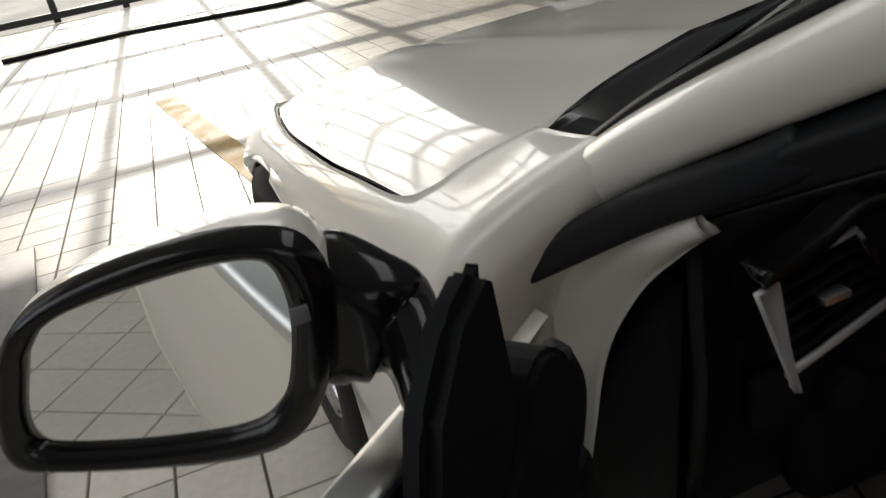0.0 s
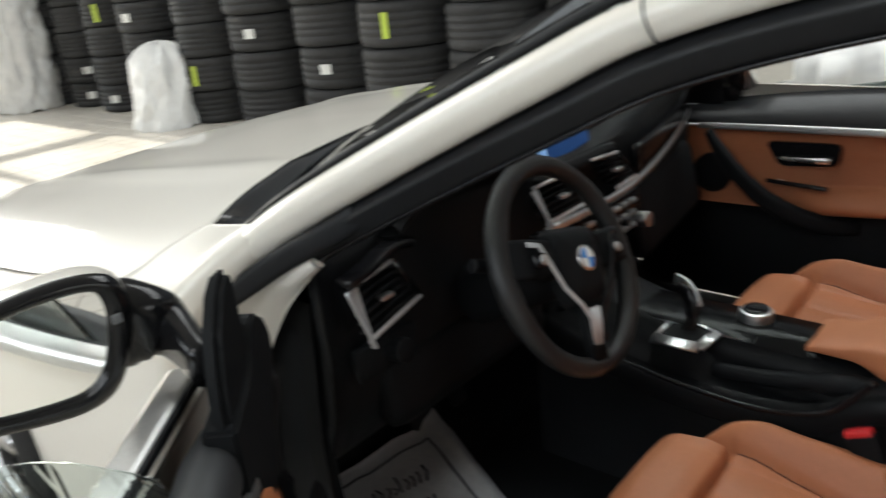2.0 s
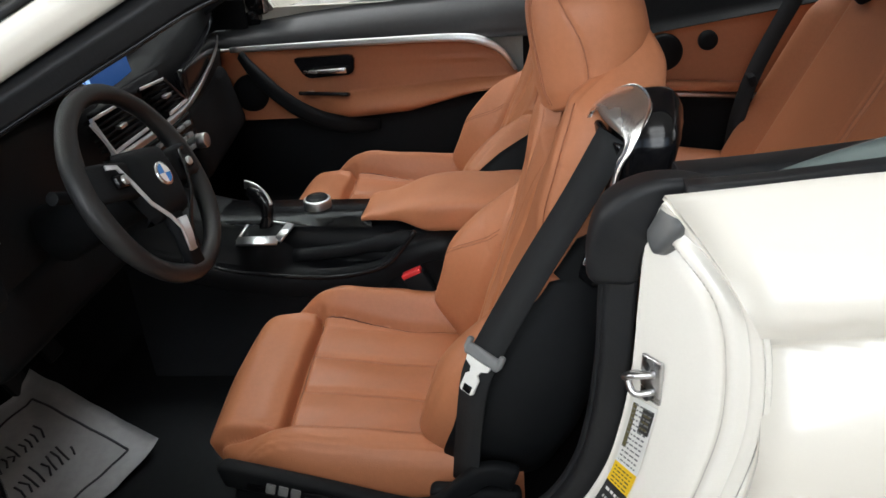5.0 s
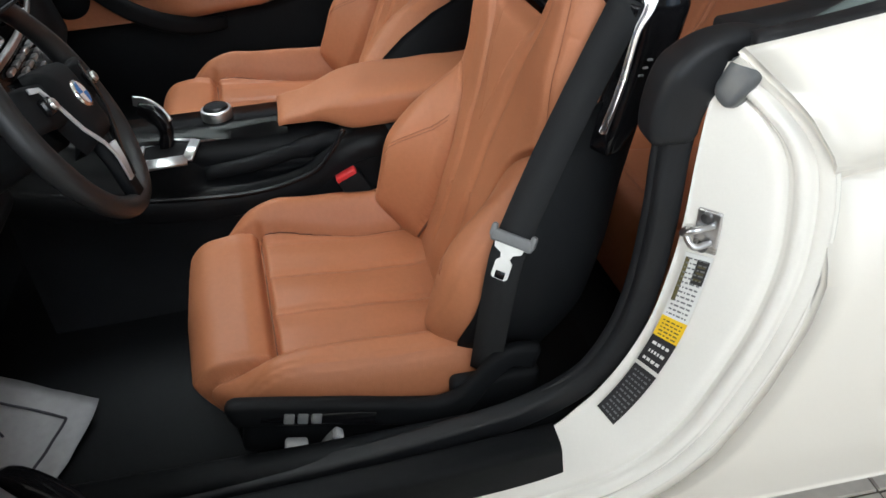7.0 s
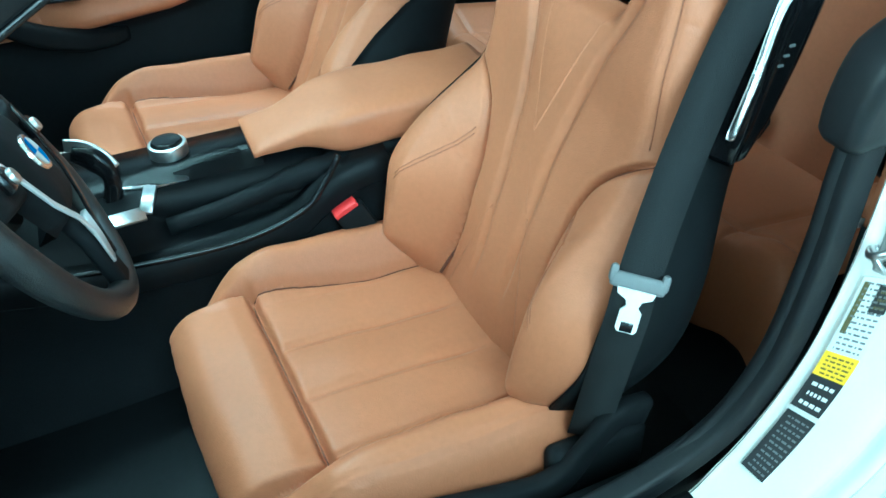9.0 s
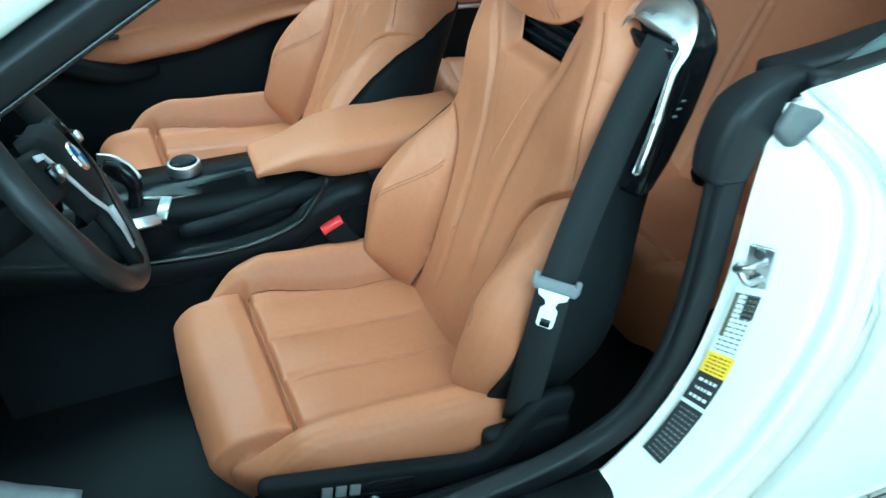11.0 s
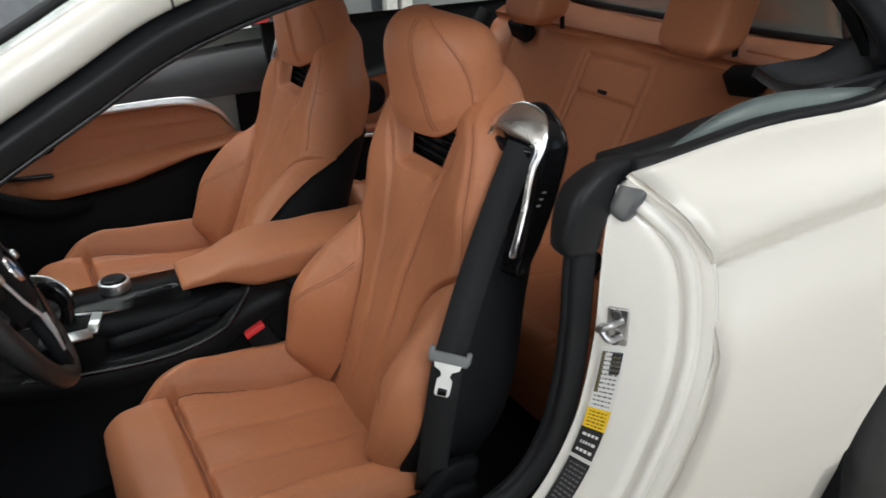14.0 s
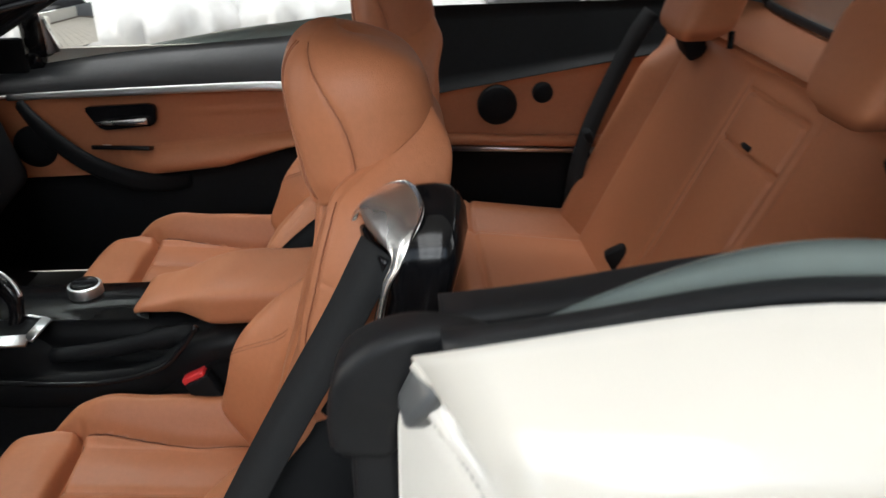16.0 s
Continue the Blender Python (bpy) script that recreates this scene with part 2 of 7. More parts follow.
def catmull(pts, n):
    """A smooth curve through the points, n steps between each pair."""
    P = [np.array(p, float) for p in pts]
    P = [2 * P[0] - P[1]] + P + [2 * P[-1] - P[-2]]
    out = []
    for i in range(1, len(P) - 2):
        for k in range(n):
            t = k / n
            a, b, c, d = P[i - 1], P[i], P[i + 1], P[i + 2]
            out.append(0.5 * ((2 * b) + (c - a) * t + (2 * a - 5 * b + 4 * c - d) * t * t + (3 * b - a - 3 * c + d) * t ** 3))
    out.append(P[-2])
    return np.array(out)


def sweep(path, profile, up=(0, 0, 1), caps=True, scale=None):
    """A closed profile of (across, up) points drawn along a path."""
    path = np.array(path, float)
    n, k = len(path), len(profile)
    V = []
    for i in range(n):
        d = path[min(i + 1, n - 1)] - path[max(i - 1, 0)]
        d /= np.linalg.norm(d)
        u = np.array(up, float)
        s = np.cross(d, u)
        s /= np.linalg.norm(s)
        u = np.cross(s, d)
        f = 1.0 if scale is None else scale[i]
        for a, b in profile:
            V.append(path[i] + f * (a * s + b * u))
    F = [(i * k + j, i * k + (j + 1) % k, (i + 1) * k + (j + 1) % k, (i + 1) * k + j) for i in range(n - 1) for j in range(k)]
    if caps:
        F += [tuple(range(k))[::-1], tuple((n - 1) * k + j for j in range(k))]
    return V, F


def ring(r1, r2=None, n=10):
    r2 = r1 if r2 is None else r2
    return [(r1 * math.cos(2 * math.pi * i / n), r2 * math.sin(2 * math.pi * i / n)) for i in range(n)]


def rect(w, h):
    return [(-w / 2, -h / 2), (w / 2, -h / 2), (w / 2, h / 2), (-w / 2, h / 2)]


def rrect(w, h, r=0.3, n=4):
    """A rectangle with round corners, r as a share of the shorter side."""
    q = r * min(w, h)
    out = []
    for cx, cy, a0 in ((w / 2 - q, h / 2 - q, 0), (-w / 2 + q, h / 2 - q, 90), (-w / 2 + q, -h / 2 + q, 180), (w / 2 - q, -h / 2 + q, 270)):
        for i in range(n + 1):
            a = radians(a0 + 90 * i / n)
            out.append((cx + q * math.cos(a), cy + q * math.sin(a)))
    return out


def grid_faces(nu, nv):
    return [(i * nv + j, i * nv + j + 1, (i + 1) * nv + j + 1, (i + 1) * nv + j) for i in range(nu - 1) for j in range(nv - 1)]


def slab(P, t, n=None):
    """A sheet given as an array of points (rows, columns, 3), thickened by t along the direction n or its own normals."""
    P = np.array(P, float)
    nu, nv = P.shape[:2]
    if n is None:
        du, dv = np.gradient(P, axis=0), np.gradient(P, axis=1)
        N = np.cross(du, dv)
        N /= np.linalg.norm(N, axis=2, keepdims=True) + 1e-12
    else:
        N = np.broadcast_to(np.array(n, float), P.shape)
    Q = P - t * N
    V = np.concatenate([P.reshape(-1, 3), Q.reshape(-1, 3)])
    F = grid_faces(nu, nv)
    o = nu * nv
    F = F + [(a + o, d + o, c + o, b + o) for a, b, c, d in F]
    edge = [(i, 0) for i in range(nu)] + [(nu - 1, j) for j in range(1, nv)] + [(i, nv - 1) for i in range(nu - 2, -1, -1)] + [(0, j) for j in range(nv - 2, 0, -1)]
    idx = [i * nv + j for i, j in edge]
    for a, b in zip(idx, idx[1:] + idx[:1]):
        F.append((b, a, a + o, b + o))
    return V, F


def smooth(a, b, x):
    t = np.clip((x - a) / (b - a), 0, 1)
    return t * t * (3 - 2 * t)


def bell(x, w):
    return np.exp(-(x / w) ** 2)


def patch_parts(P, region, names, parent):
    """Cuts a sculpted sheet into its parts. names: region number -> (name, material, label)."""
    nu, nv = P.shape[:2]
    flat = P.reshape(-1, 3)
    made = {}
    for r, (name, mat, label) in names.items():
        F = [f for f in grid_faces(nu, nv) if region[f[0] // nv, f[0] % nv] == r]
        if not F:
            continue
        used = sorted({i for f in F for i in f})
        back = {v: i for i, v in enumerate(used)}
        made[r] = mesh_part(name, flat[used], [tuple(back[i] for i in f) for f in F], mat, parent, label)
    return made


def lathe(profile, axis_at, n=48, axis="x"):
    """A turned body: profile of (along, radius) about an axis through axis_at."""
    V, F = [], []
    k = len(profile)
    for i in range(n):
        a = 2 * math.pi * i / n
        for h, r in profile:
            p = (h, r * math.cos(a), r * math.sin(a)) if axis == "x" else (r * math.cos(a), r * math.sin(a), h)
            V.append((p[0] + axis_at[0], p[1] + axis_at[1], p[2] + axis_at[2]))
    for i in range(n):
        for j in range(k - 1):
            F.append((i * k + j, ((i + 1) % n) * k + j, ((i + 1) % n) * k + j + 1, i * k + j + 1))
    return V, F


GROUND = 0.045


# ---- hall ----
def wall_piece(name, c, s, mat, label):
    ob = part(name, box(c, s, 0.0), mat, None, "", False)
    return tagged(ob, label, "wall", "", "structure")


HX0, HX1, HY0, HY1, HZ = -6.5, 4.3, -7.0, 15.5, 6.0
ZG = GROUND
floor_slab = tagged(part("floor", box((-1.1, 4.25, ZG - 0.106), (10.8, 22.5, 0.2), 0), GROUT, None, "", False), "beige tiled workshop floor with dark grout", "floor", "", "structure")
tagged(part("ground", box((0, 4, ZG - 0.36), (160, 160, 0.3), 0), YARD, None, "", False), "pale concrete yard outside the hall", "ground", "", "structure")
wall_piece("wall_east", (HX1 + 0.1, 4.25, HZ / 2), (0.2, 22.7, HZ), DARKWALL, "dark painted wall behind the stacked tyres")
wall_piece("wall_south", (-1.1, HY0 - 0.1, HZ / 2), (10.8, 0.2, HZ), WALL, "plain pale wall at the back of the hall")
wall_piece("wall_west", (HX0 - 0.1, 10.9, HZ / 2), (0.2, 9.2, HZ), WALL, "plain pale side wall beside the window")
wall_piece("wall_west_back", (HX0 - 0.1, -5.15, HZ / 2), (0.2, 3.7, HZ), WALL, "plain pale side wall behind the car")
# unseen walls round the side fill lamp; the low one cuts light on the flank
wall_piece("wall_west_top", (HX0 - 0.1, 1.5, 5.25), (0.2, 9.6, 1.5), WALL, "unseen pale wall over the side fill lamp")
wall_piece("wall_west_low", (HX0 - 0.1, 1.5, 1.05), (0.2, 9.6, 2.1), WALL, "unseen pale wall that darkens the car's lower flank")
tagged(part("ceiling", box((-1.1, 4.25, HZ + 0.1), (11.2, 22.9, 0.2), 0), CEIL, None, "", False), "pale plain hall ceiling", "ceiling", "", "structure")
wall_piece("wall_north_pier", (3.1, HY1 + 0.1, HZ / 2), (2.4, 0.2, HZ), DARKWALL, "dark blue-grey wall beside the window front")
wall_piece("wall_north_lintel", (-2.3, HY1 + 0.1, 5.72), (8.4, 0.2, 0.56), WALL, "plain wall over the window front")

# window front: steel bars in a grid
win = thing("lamp_frame_1", "tall steel-framed window front letting in low sun", "window", "", "structure")
for i in range(8):
    part("mullion", box((1.78 - 1.13 * i + (0.0 if i else 0.04), HY1 + 0.1, 2.75), (0.11, 0.1, 5.4), 0.01), STEEL, win)
for z in (0.12, 0.62, 1.58, 2.80, 3.80, 4.80, 5.42):
    part("transom", box((-2.2, HY1 + 0.1, z + ZG), (8.0, 0.12, 0.11), 0.01), STEEL, win)

# steel bars added in front of the unseen fill lamps
for k, li in enumerate(FILL_LAMPS):
    lamp_w, lamp_h = li.data.size, li.data.size_y
    light_frame = thing(f"lamp_frame_{k + 2}", "added steel bar grid before an unseen fill lamp", "window", "", "structure")
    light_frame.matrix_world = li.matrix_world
    across = max(2, round(lamp_w / 1.2))
    up_n = max(2, round(lamp_h / 1.2))
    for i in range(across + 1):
        part("mullion", box((lamp_w * (i / across - 0.5), 0, -0.06), (0.07, lamp_h, 0.05), 0), STEEL, light_frame, "", False)
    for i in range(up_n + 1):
        part("transom", box((0, lamp_h * (i / up_n - 0.5), -0.06), (lamp_w, 0.07, 0.05), 0), STEEL, light_frame, "", False)

post = thing("bollard", "yellow painted steel post in the yard", "bollard")
part("post", cylinder((1.55, 17.2, ZG - 0.2), (1.55, 17.2, 1.6), 0.09, bevel=0.02), YELLOW, post)

# floor tiles: those beside the car are single pieces, the rest is joined
TS = 0.195


def tile_mesh(s, h=0.006, b=0.003):
    bm = bmesh.new()
    o = [bm.verts.new((x * s / 2, y * s / 2, -0.004)) for x, y in ((-1, -1), (1, -1), (1, 1), (-1, 1))]
    k = s - 2 * b
    t = [bm.verts.new((x * k / 2, y * k / 2, h)) for x, y in ((-1, -1), (1, -1), (1, 1), (-1, 1))]
    bm.faces.new(t)
    for i in range(4):
        bm.faces.new((o[i], o[(i + 1) % 4], t[(i + 1) % 4], t[i]))
    me = bpy.data.meshes.new("tile")
    bm.to_mesh(me)
    bm.free()
    me.materials.append(TILE)
    return me


def tile_rows(tile_x0, tile_x1, tile_y0, tile_y1):
    for i in range(tile_x0, tile_x1):
        for j in range(tile_y0, tile_y1):
            yield i, j


NEAR_TILES = [(i, j) for i, j in tile_rows(-12, -4, 7, 27)]
near_set = set(NEAR_TILES)
V, F = [], []
for i, j in tile_rows(-33, 20, -30, 79):
    if (i, j) in near_set:
        continue
    cx, cy = (i + 0.5) * TS + 0.01, (j + 0.5) * TS + 0.135
    if cx > HX1 - 0.1 or cy > HY1 - 0.05:
        continue
    s, k, o = TS / 2 - 0.0015, TS / 2 - 0.0045, len(V)
    dz = random.uniform(-0.0006, 0.0006)
    V += [(cx - s, cy - s, ZG - 0.01), (cx + s, cy - s, ZG - 0.01), (cx + s, cy + s, ZG - 0.01), (cx - s, cy + s, ZG - 0.01)]
    V += [(cx - k, cy - k, ZG + dz), (cx + k, cy - k, ZG + dz), (cx + k, cy + k, ZG + dz), (cx - k, cy + k, ZG + dz)]
    F += [(o + 4, o + 5, o + 6, o + 7)] + [(o + q, o + (q + 1) % 4, o + 4 + (q + 1) % 4, o + 4 + q) for q in range(4)]
rest = mesh_part("tile_field", V, F, TILE, floor_slab, "", False)
rest["kind"] = "stuff"

# painted floor line and the dark flat slab beside the car
tagged(part("floor_line", box((-1.0, 5.0, ZG + 0.003), (0.15, 3.2, 0.004), 0, turn(0, 0, 9)), material("brown_yellow_line", (0.42, 0.27, 0.07), 0.7, 0, 0.35, 30, 5), None, "", False), "brownish yellow painted line on the floor", "floor line", "", "structure")
plate = thing("dark_floor_slab", "dark grey flat slab lying on the tiles", "floor plate")
part("plate", box((-2.28, 2.3, ZG + 0.014), (1.25, 3.2, 0.022), 0.006, turn(0, 0, 7)), material("dark_slab_grey", (0.12, 0.115, 0.11), 0.6, 0.2, 0.25, 25, 2), plate)

# air hose lying in the sun
hose = thing("air_hose", "thin dark rubber air hose curved on the floor", "hose")
V, F = sweep(catmull([(1.5, 12.1, ZG + 0.25), (1.5, 11.9, ZG + 0.05), (1.25, 11.3, ZG + 0.03), (0.46, 10.64, ZG + 0.03), (-0.4, 10.9, ZG + 0.03), (-1.6, 11.3, ZG + 0.03), (-3.0, 11.2, ZG + 0.03)], 8), ring(0.03, n=8))
mesh_part("hose", V, F, RUBBER, hose)


# ---- tyre stacks along the east side ----
def tyre_mesh(r=0.325, w=0.235):
    hw = w / 2
    prof = [(-hw * 0.75, r * 0.62), (-hw * 0.96, r * 0.72), (-hw, r * 0.84), (-hw * 0.93, r * 0.95), (-hw * 0.80, r * 0.988)]
    for g in (-0.48, -0.16, 0.16, 0.48):
        prof += [(hw * (g - 0.07), r), (hw * (g - 0.05), r * 0.982), (hw * (g + 0.05), r * 0.982), (hw * (g + 0.07), r)]
    prof += [(hw * 0.80, r * 0.988), (hw * 0.93, r * 0.95), (hw, r * 0.84), (hw * 0.96, r * 0.72), (hw * 0.75, r * 0.62)]
    prof += [(hw * 0.6, r * 0.66), (hw * 0.3, r * 0.9), (-hw * 0.3, r * 0.9), (-hw * 0.6, r * 0.66), prof[0]]
    V, F = lathe(prof, (0, 0, 0), 40, "z")
    me = bpy.data.meshes.new("tyre")
    me.from_pydata(V, [], F)
    me.materials.append(TYRE)
    me.shade_smooth()
    return me


TYRES = {(r, w): tyre_mesh(r, w) for r, w in ((0.325, 0.285), (0.31, 0.270), (0.345, 0.305), (0.37, 0.32))}
rnd = random.Random(7)
STACKS = [(2.66, 9.75, 0), (2.72, 9.0, 1), (2.70, 8.2, 0), (2.62, 7.35, 1), (2.66, 6.45, 0), (2.75, 5.75, 2), (2.85, 4.95, 3), (2.80, 4.15, 3), (2.85, 3.4, 2), (2.95, 2.65, 3)]
for k, (sx, sy, kind) in enumerate(STACKS):
    r, w = list(TYRES)[kind]
    z = ZG
    for q in range(5):
        ob = new("tyre", TYRES[(r, w)])
        ob.matrix_world = pose(sx + rnd.uniform(-0.02, 0.02), sy + rnd.uniform(-0.02, 0.02), z + w / 2, rnd.uniform(-0.8, 0.8), rnd.uniform(-0.8, 0.8), rnd.uniform(0, 360))
        tagged(ob, "black rubber tyre lying flat in a tall stack", "tyre", "stacked tyres")
        z += w * 0.985
        if rnd.random() < 0.42 and k < 8:
            # stuck-on paper labels facing the car
            a = rnd.uniform(195, 232)
            mat = LABELW if rnd.random() < 0.75 else material("lime_tape", (0.5, 0.62, 0.08), 0.5)
            size = (0.004, 0.09, 0.075) if mat is LABELW else (0.004, 0.05, 0.17)
            lb = part("label", box((0, 0, 0), size, 0.001, None, 1), mat, ob, "paper label stuck on the tread", False)
            lb.matrix_world = pose(ob.location.x + (r + 0.002) * math.cos(radians(a)), ob.location.y + (r + 0.002) * math.sin(radians(a)), ob.location.z, 0, 0, a)


def film_heap(name, c, r, h, seed, label, squash=1.0, lean=(0, 0), free=0.0):
    """Crumpled plastic film pulled over something: a bulging, creased hull that tapers and sags."""
    n, m = 88, 64
    V = []
    for i in range(m):
        v = i / (m - 1)
        for j in range(n):
            a = 2 * math.pi * j / n
            p = Vector((math.cos(a) * 1.5 + seed * 7.3, math.sin(a) * 1.5, v * 1.1 * h))
            crease = (0.5 - abs(noise.noise(p * 1.7))) * 0.30 + abs(noise.noise(p * 3.4)) * 0.22 + abs(noise.noise(p * 7.0)) * 0.12 + 0.04
            top = math.sqrt(max(0.0, 1 - max(0.0, (v - 0.72) / 0.28) ** 2))
            flare = 1.0 + free * (1 - v) * 0.35 * noise.noise(Vector((a * 1.3, seed, 0)))
            rr = r * (0.78 + crease) * max(top, 0.02) * flare
            V.append((c[0] + rr * math.cos(a) * squash + lean[0] * v, c[1] + rr * math.sin(a) + lean[1] * v, c[2] + h * (v + 0.03 * noise.noise(p * 2.5))))
    F = [(i * n + j, i * n + (j + 1) % n, (i + 1) * n + (j + 1) % n, (i + 1) * n + j) for i in range(m - 1) for j in range(n)]
    ob = mesh_part(name, V, F, FILM, None, "", True)
    return tagged(ob, label, "plastic film")


film_heap("plastic_bag", (2.22, 9.75, ZG), 0.40, 1.55, 1, "crumpled translucent white film hanging over a tyre stack", 0.9)
film_heap("plastic_bag", (2.18, 6.72, ZG), 0.34, 0.72, 2, "loose white plastic bag hanging beside the tyres", 0.7, (0.15, 0.12), 0.6)
for k, (hx, hy, hr, hh) in enumerate(((2.55, 1.75, 0.42, 0.86), (2.5, 1.15, 0.45, 0.80), (2.55, 0.6, 0.42, 0.78), (2.6, 0.12, 0.4, 0.72), (2.9, 1.5, 0.5, 0.98), (2.95, 0.7, 0.5, 0.9))):
    film_heap("wrapped_bale", (hx, hy, ZG), hr, hh, 3 + k, "tyres wrapped in bright crumpled white film")

# dark car parked beyond the passenger side
dark = thing("parked_car", "dark glossy car parked beside the wrapped tyres", "car")
sec = [(0.0, 0.30), (0.0, 0.62), (0.05, 0.72), (0.22, 0.76), (1.3, 0.76), (1.5, 0.70), (1.55, 0.35)]
P = []
for yy, k in ((2.6, 0.72), (2.5, 0.95), (1.4, 1.0), (0.2, 1.0), (-0.60, 1.0), (-0.80, 0.97), (-0.88, 0.85)):
    P.append([(3.17 + 0.70 * a + 0.1 * (1 - k), yy, ZG + b * (0.65 + 0.35 * k)) for a, b in sec])
V, F = slab(np.array(P), -0.02)
mesh_part("body", V, F, DARKPAINT, dark)
V, F = slab(np.array([[(3.30 + 0.7 * a, yy, ZG + 0.76 + b) for a, b in ((0, 0), (0.16, 0.45), (0.95, 0.48), (1.15, 0.0))] for yy in (1.9, 1.5, 0.4, -0.1)]), -0.02)
mesh_part("cabin", V, F, DARKPAINT, dark)
part("tail_lamp", box((3.18, -0.38, 0.60), (0.08, 0.26, 0.085), 0.03, None, 3), LAMPRED, dark, "red tail lamp")
part("trim_strip", box((3.165, 0.2, 0.72), (0.02, 1.0, 0.012), 0.004), CHROME, dark, "thin bright trim strip")
for yy in (-0.1, 2.0):
    V, F = lathe([(-0.1, 0.2), (-0.11, 0.27), (-0.08, 0.31), (0.08, 0.31), (0.11, 0.27), (0.1, 0.2), (-0.05, 0.19), (-0.1, 0.2)], (3.29, yy, ZG + 0.31), 36)
    mesh_part("wheel", V, F, TYRE, dark)

# white gate posts and grey panels behind
gate = thing("gate_frame", "white posts of a closed grey panelled gate", "gate")
for yy in (-1.62, -1.74):
    part("post", box((4.05, yy, 1.5), (0.10, 0.085, 2.9), 0.006), material("white_post_paint", (0.75, 0.75, 0.72), 0.5), gate)
for yy in (-0.55, -2.75):
    part("panel", box((4.14, yy, 1.5), (0.05, 1.9, 2.9), 0.006), material("grey_gate_panel", (0.26, 0.28, 0.28), 0.5), gate)


# ---- the white car: body ----
car = thing("car", "white convertible with saddle-brown leather, driver's door wide open", "car")
HUB_Y, HUB_F, HUB_Z, TYRE_R = -0.785, 2.09, 0.372, 0.327


def curve1(y, ys, xs):
    """Smooth interpolation through rising ys."""
    ys, xs = np.array(ys, float), np.array(xs, float)
    y = np.asarray(y, float)
    d = np.diff(xs) / np.diff(ys)
    m = np.concatenate([[d[0]], (d[:-1] + d[1:]) / 2, [d[-1]]])
    i = np.clip(np.searchsorted(ys, y) - 1, 0, len(ys) - 2)
    h = ys[i + 1] - ys[i]
    t = np.clip((y - ys[i]) / h, 0, 1)
    return (2 * t ** 3 - 3 * t ** 2 + 1) * xs[i] + (t ** 3 - 2 * t ** 2 + t) * h * m[i] + (-2 * t ** 3 + 3 * t ** 2) * xs[i + 1] + (t ** 3 - t ** 2) * h * m[i + 1]


QY = [-1.75, -1.2, -0.79, -0.5, -0.315, -0.1, 0.06]
BELT_X = lambda y: curve1(y, QY, [-0.60, -0.63, -0.672, -0.752, -0.742, -0.782, -0.80])
BELT_Z = lambda y: curve1(y, QY, [0.93, 0.952, 0.947, 0.937, 0.932, 0.926, 0.922])
CREASE_X = lambda y: curve1(y, QY, [-0.82, -0.875, -0.893, -0.885, -0.877, -0.862, -0.85])
CREASE_Z = lambda y: curve1(y, QY, [0.89, 0.905, 0.906, 0.892, 0.872, 0.832, 0.79])


def side_x(y, z):
    """The outer skin's x on the driver's side at (y, z), front or rear."""
    bz, bx, cz, cx = BELT_Z(y), BELT_X(y), CREASE_Z(y), CREASE_X(y)
    flare = 0.022 * bell(y - HUB_Y, 0.42) * bell(z - 0.62, 0.28)
    zs = [0.10, 0.24, 0.36, 0.50, 0.62, cz - 0.145, cz - 0.050, cz - 0.004, cz, cz + 0.5 * (bz - cz), bz]
    dip = 0.032 + 0.008 * smooth(-0.6, -0.1, y)
    xs = [-0.80, -0.845, -0.868, -0.880, -0.884, min(cx - 0.010, -0.882), cx + dip, cx + 0.001, cx, cx + 0.26 * (bx - cx), bx]
    return float(np.interp(z, zs, xs)) - flare


def panel(name, ys, zlow, ztop, nz, fx, mat, label="", shift=None, t=0.012):
    P = np.zeros((len(ys), nz, 3))
    for i, y in enumerate(ys):
        lo, hi = zlow(y), ztop(y)
        cut = max(lo + 0.004, 0.735)
        zz = np.concatenate([np.linspace(lo, cut, nz // 2)[:-1], np.linspace(cut, hi, nz - nz // 2 + 1)])
        fine = np.linspace(lo - 0.06, hi + 0.06, 240)
        xr = np.array([fx(y, q) for q in np.clip(fine, lo, hi)])
        k = np.exp(-np.linspace(-2.2, 2.2, 9) ** 2)
        xr = np.convolve(np.pad(xr, 4, mode="edge"), k / k.sum(), "valid")
        for j, z in enumerate(zz):
            yy = y + (shift(y, z) if shift else 0.0)
            P[i, j] = (np.interp(z, fine, xr), yy, z)
    V, F = slab(P, t)
    return mesh_part(name, V, F, mat, car, label)


EDGE = [(-0.004, 0.928), (-0.063, 0.869), (-0.098, 0.815), (-0.107, 0.71), (-0.094, 0.62), (-0.066, 0.52), (-0.02, 0.40), (0.05, 0.315), (0.16, 0.265), (0.4, 0.24), (1.02, 0.235)]


def edge_y(z):
    zs, ys = [p[1] for p in EDGE[::-1]], [p[0] for p in EDGE[::-1]]
    return float(np.interp(z, zs, ys))


ARCH_R = 0.352


def arch(y, yh, low):
    d = ARCH_R ** 2 - (y - yh) ** 2
    return max(low, HUB_Z + math.sqrt(d)) if d > 0 else low


def arch_columns(y0, y1, yh):
    a = [yh + ARCH_R * math.cos(radians(q)) for q in np.linspace(0.5, 179.5, 61)]
    e = []
    rest_y = [y for y in np.linspace(y0, y1, 46) if abs(y - yh) > ARCH_R + 0.008]
    return sorted(set(a + e + rest_y))


panel("rear_quarter_panel", arch_columns(-0.09, -1.75, HUB_Y), lambda y: arch(y, HUB_Y, 0.235), lambda y: float(BELT_Z(y)), 54, side_x, PAINT,
      "pearl white rear quarter panel", lambda y, z: (edge_y(z) + 0.09) * max(0.0, 1 - (-0.09 - y) / 0.30))

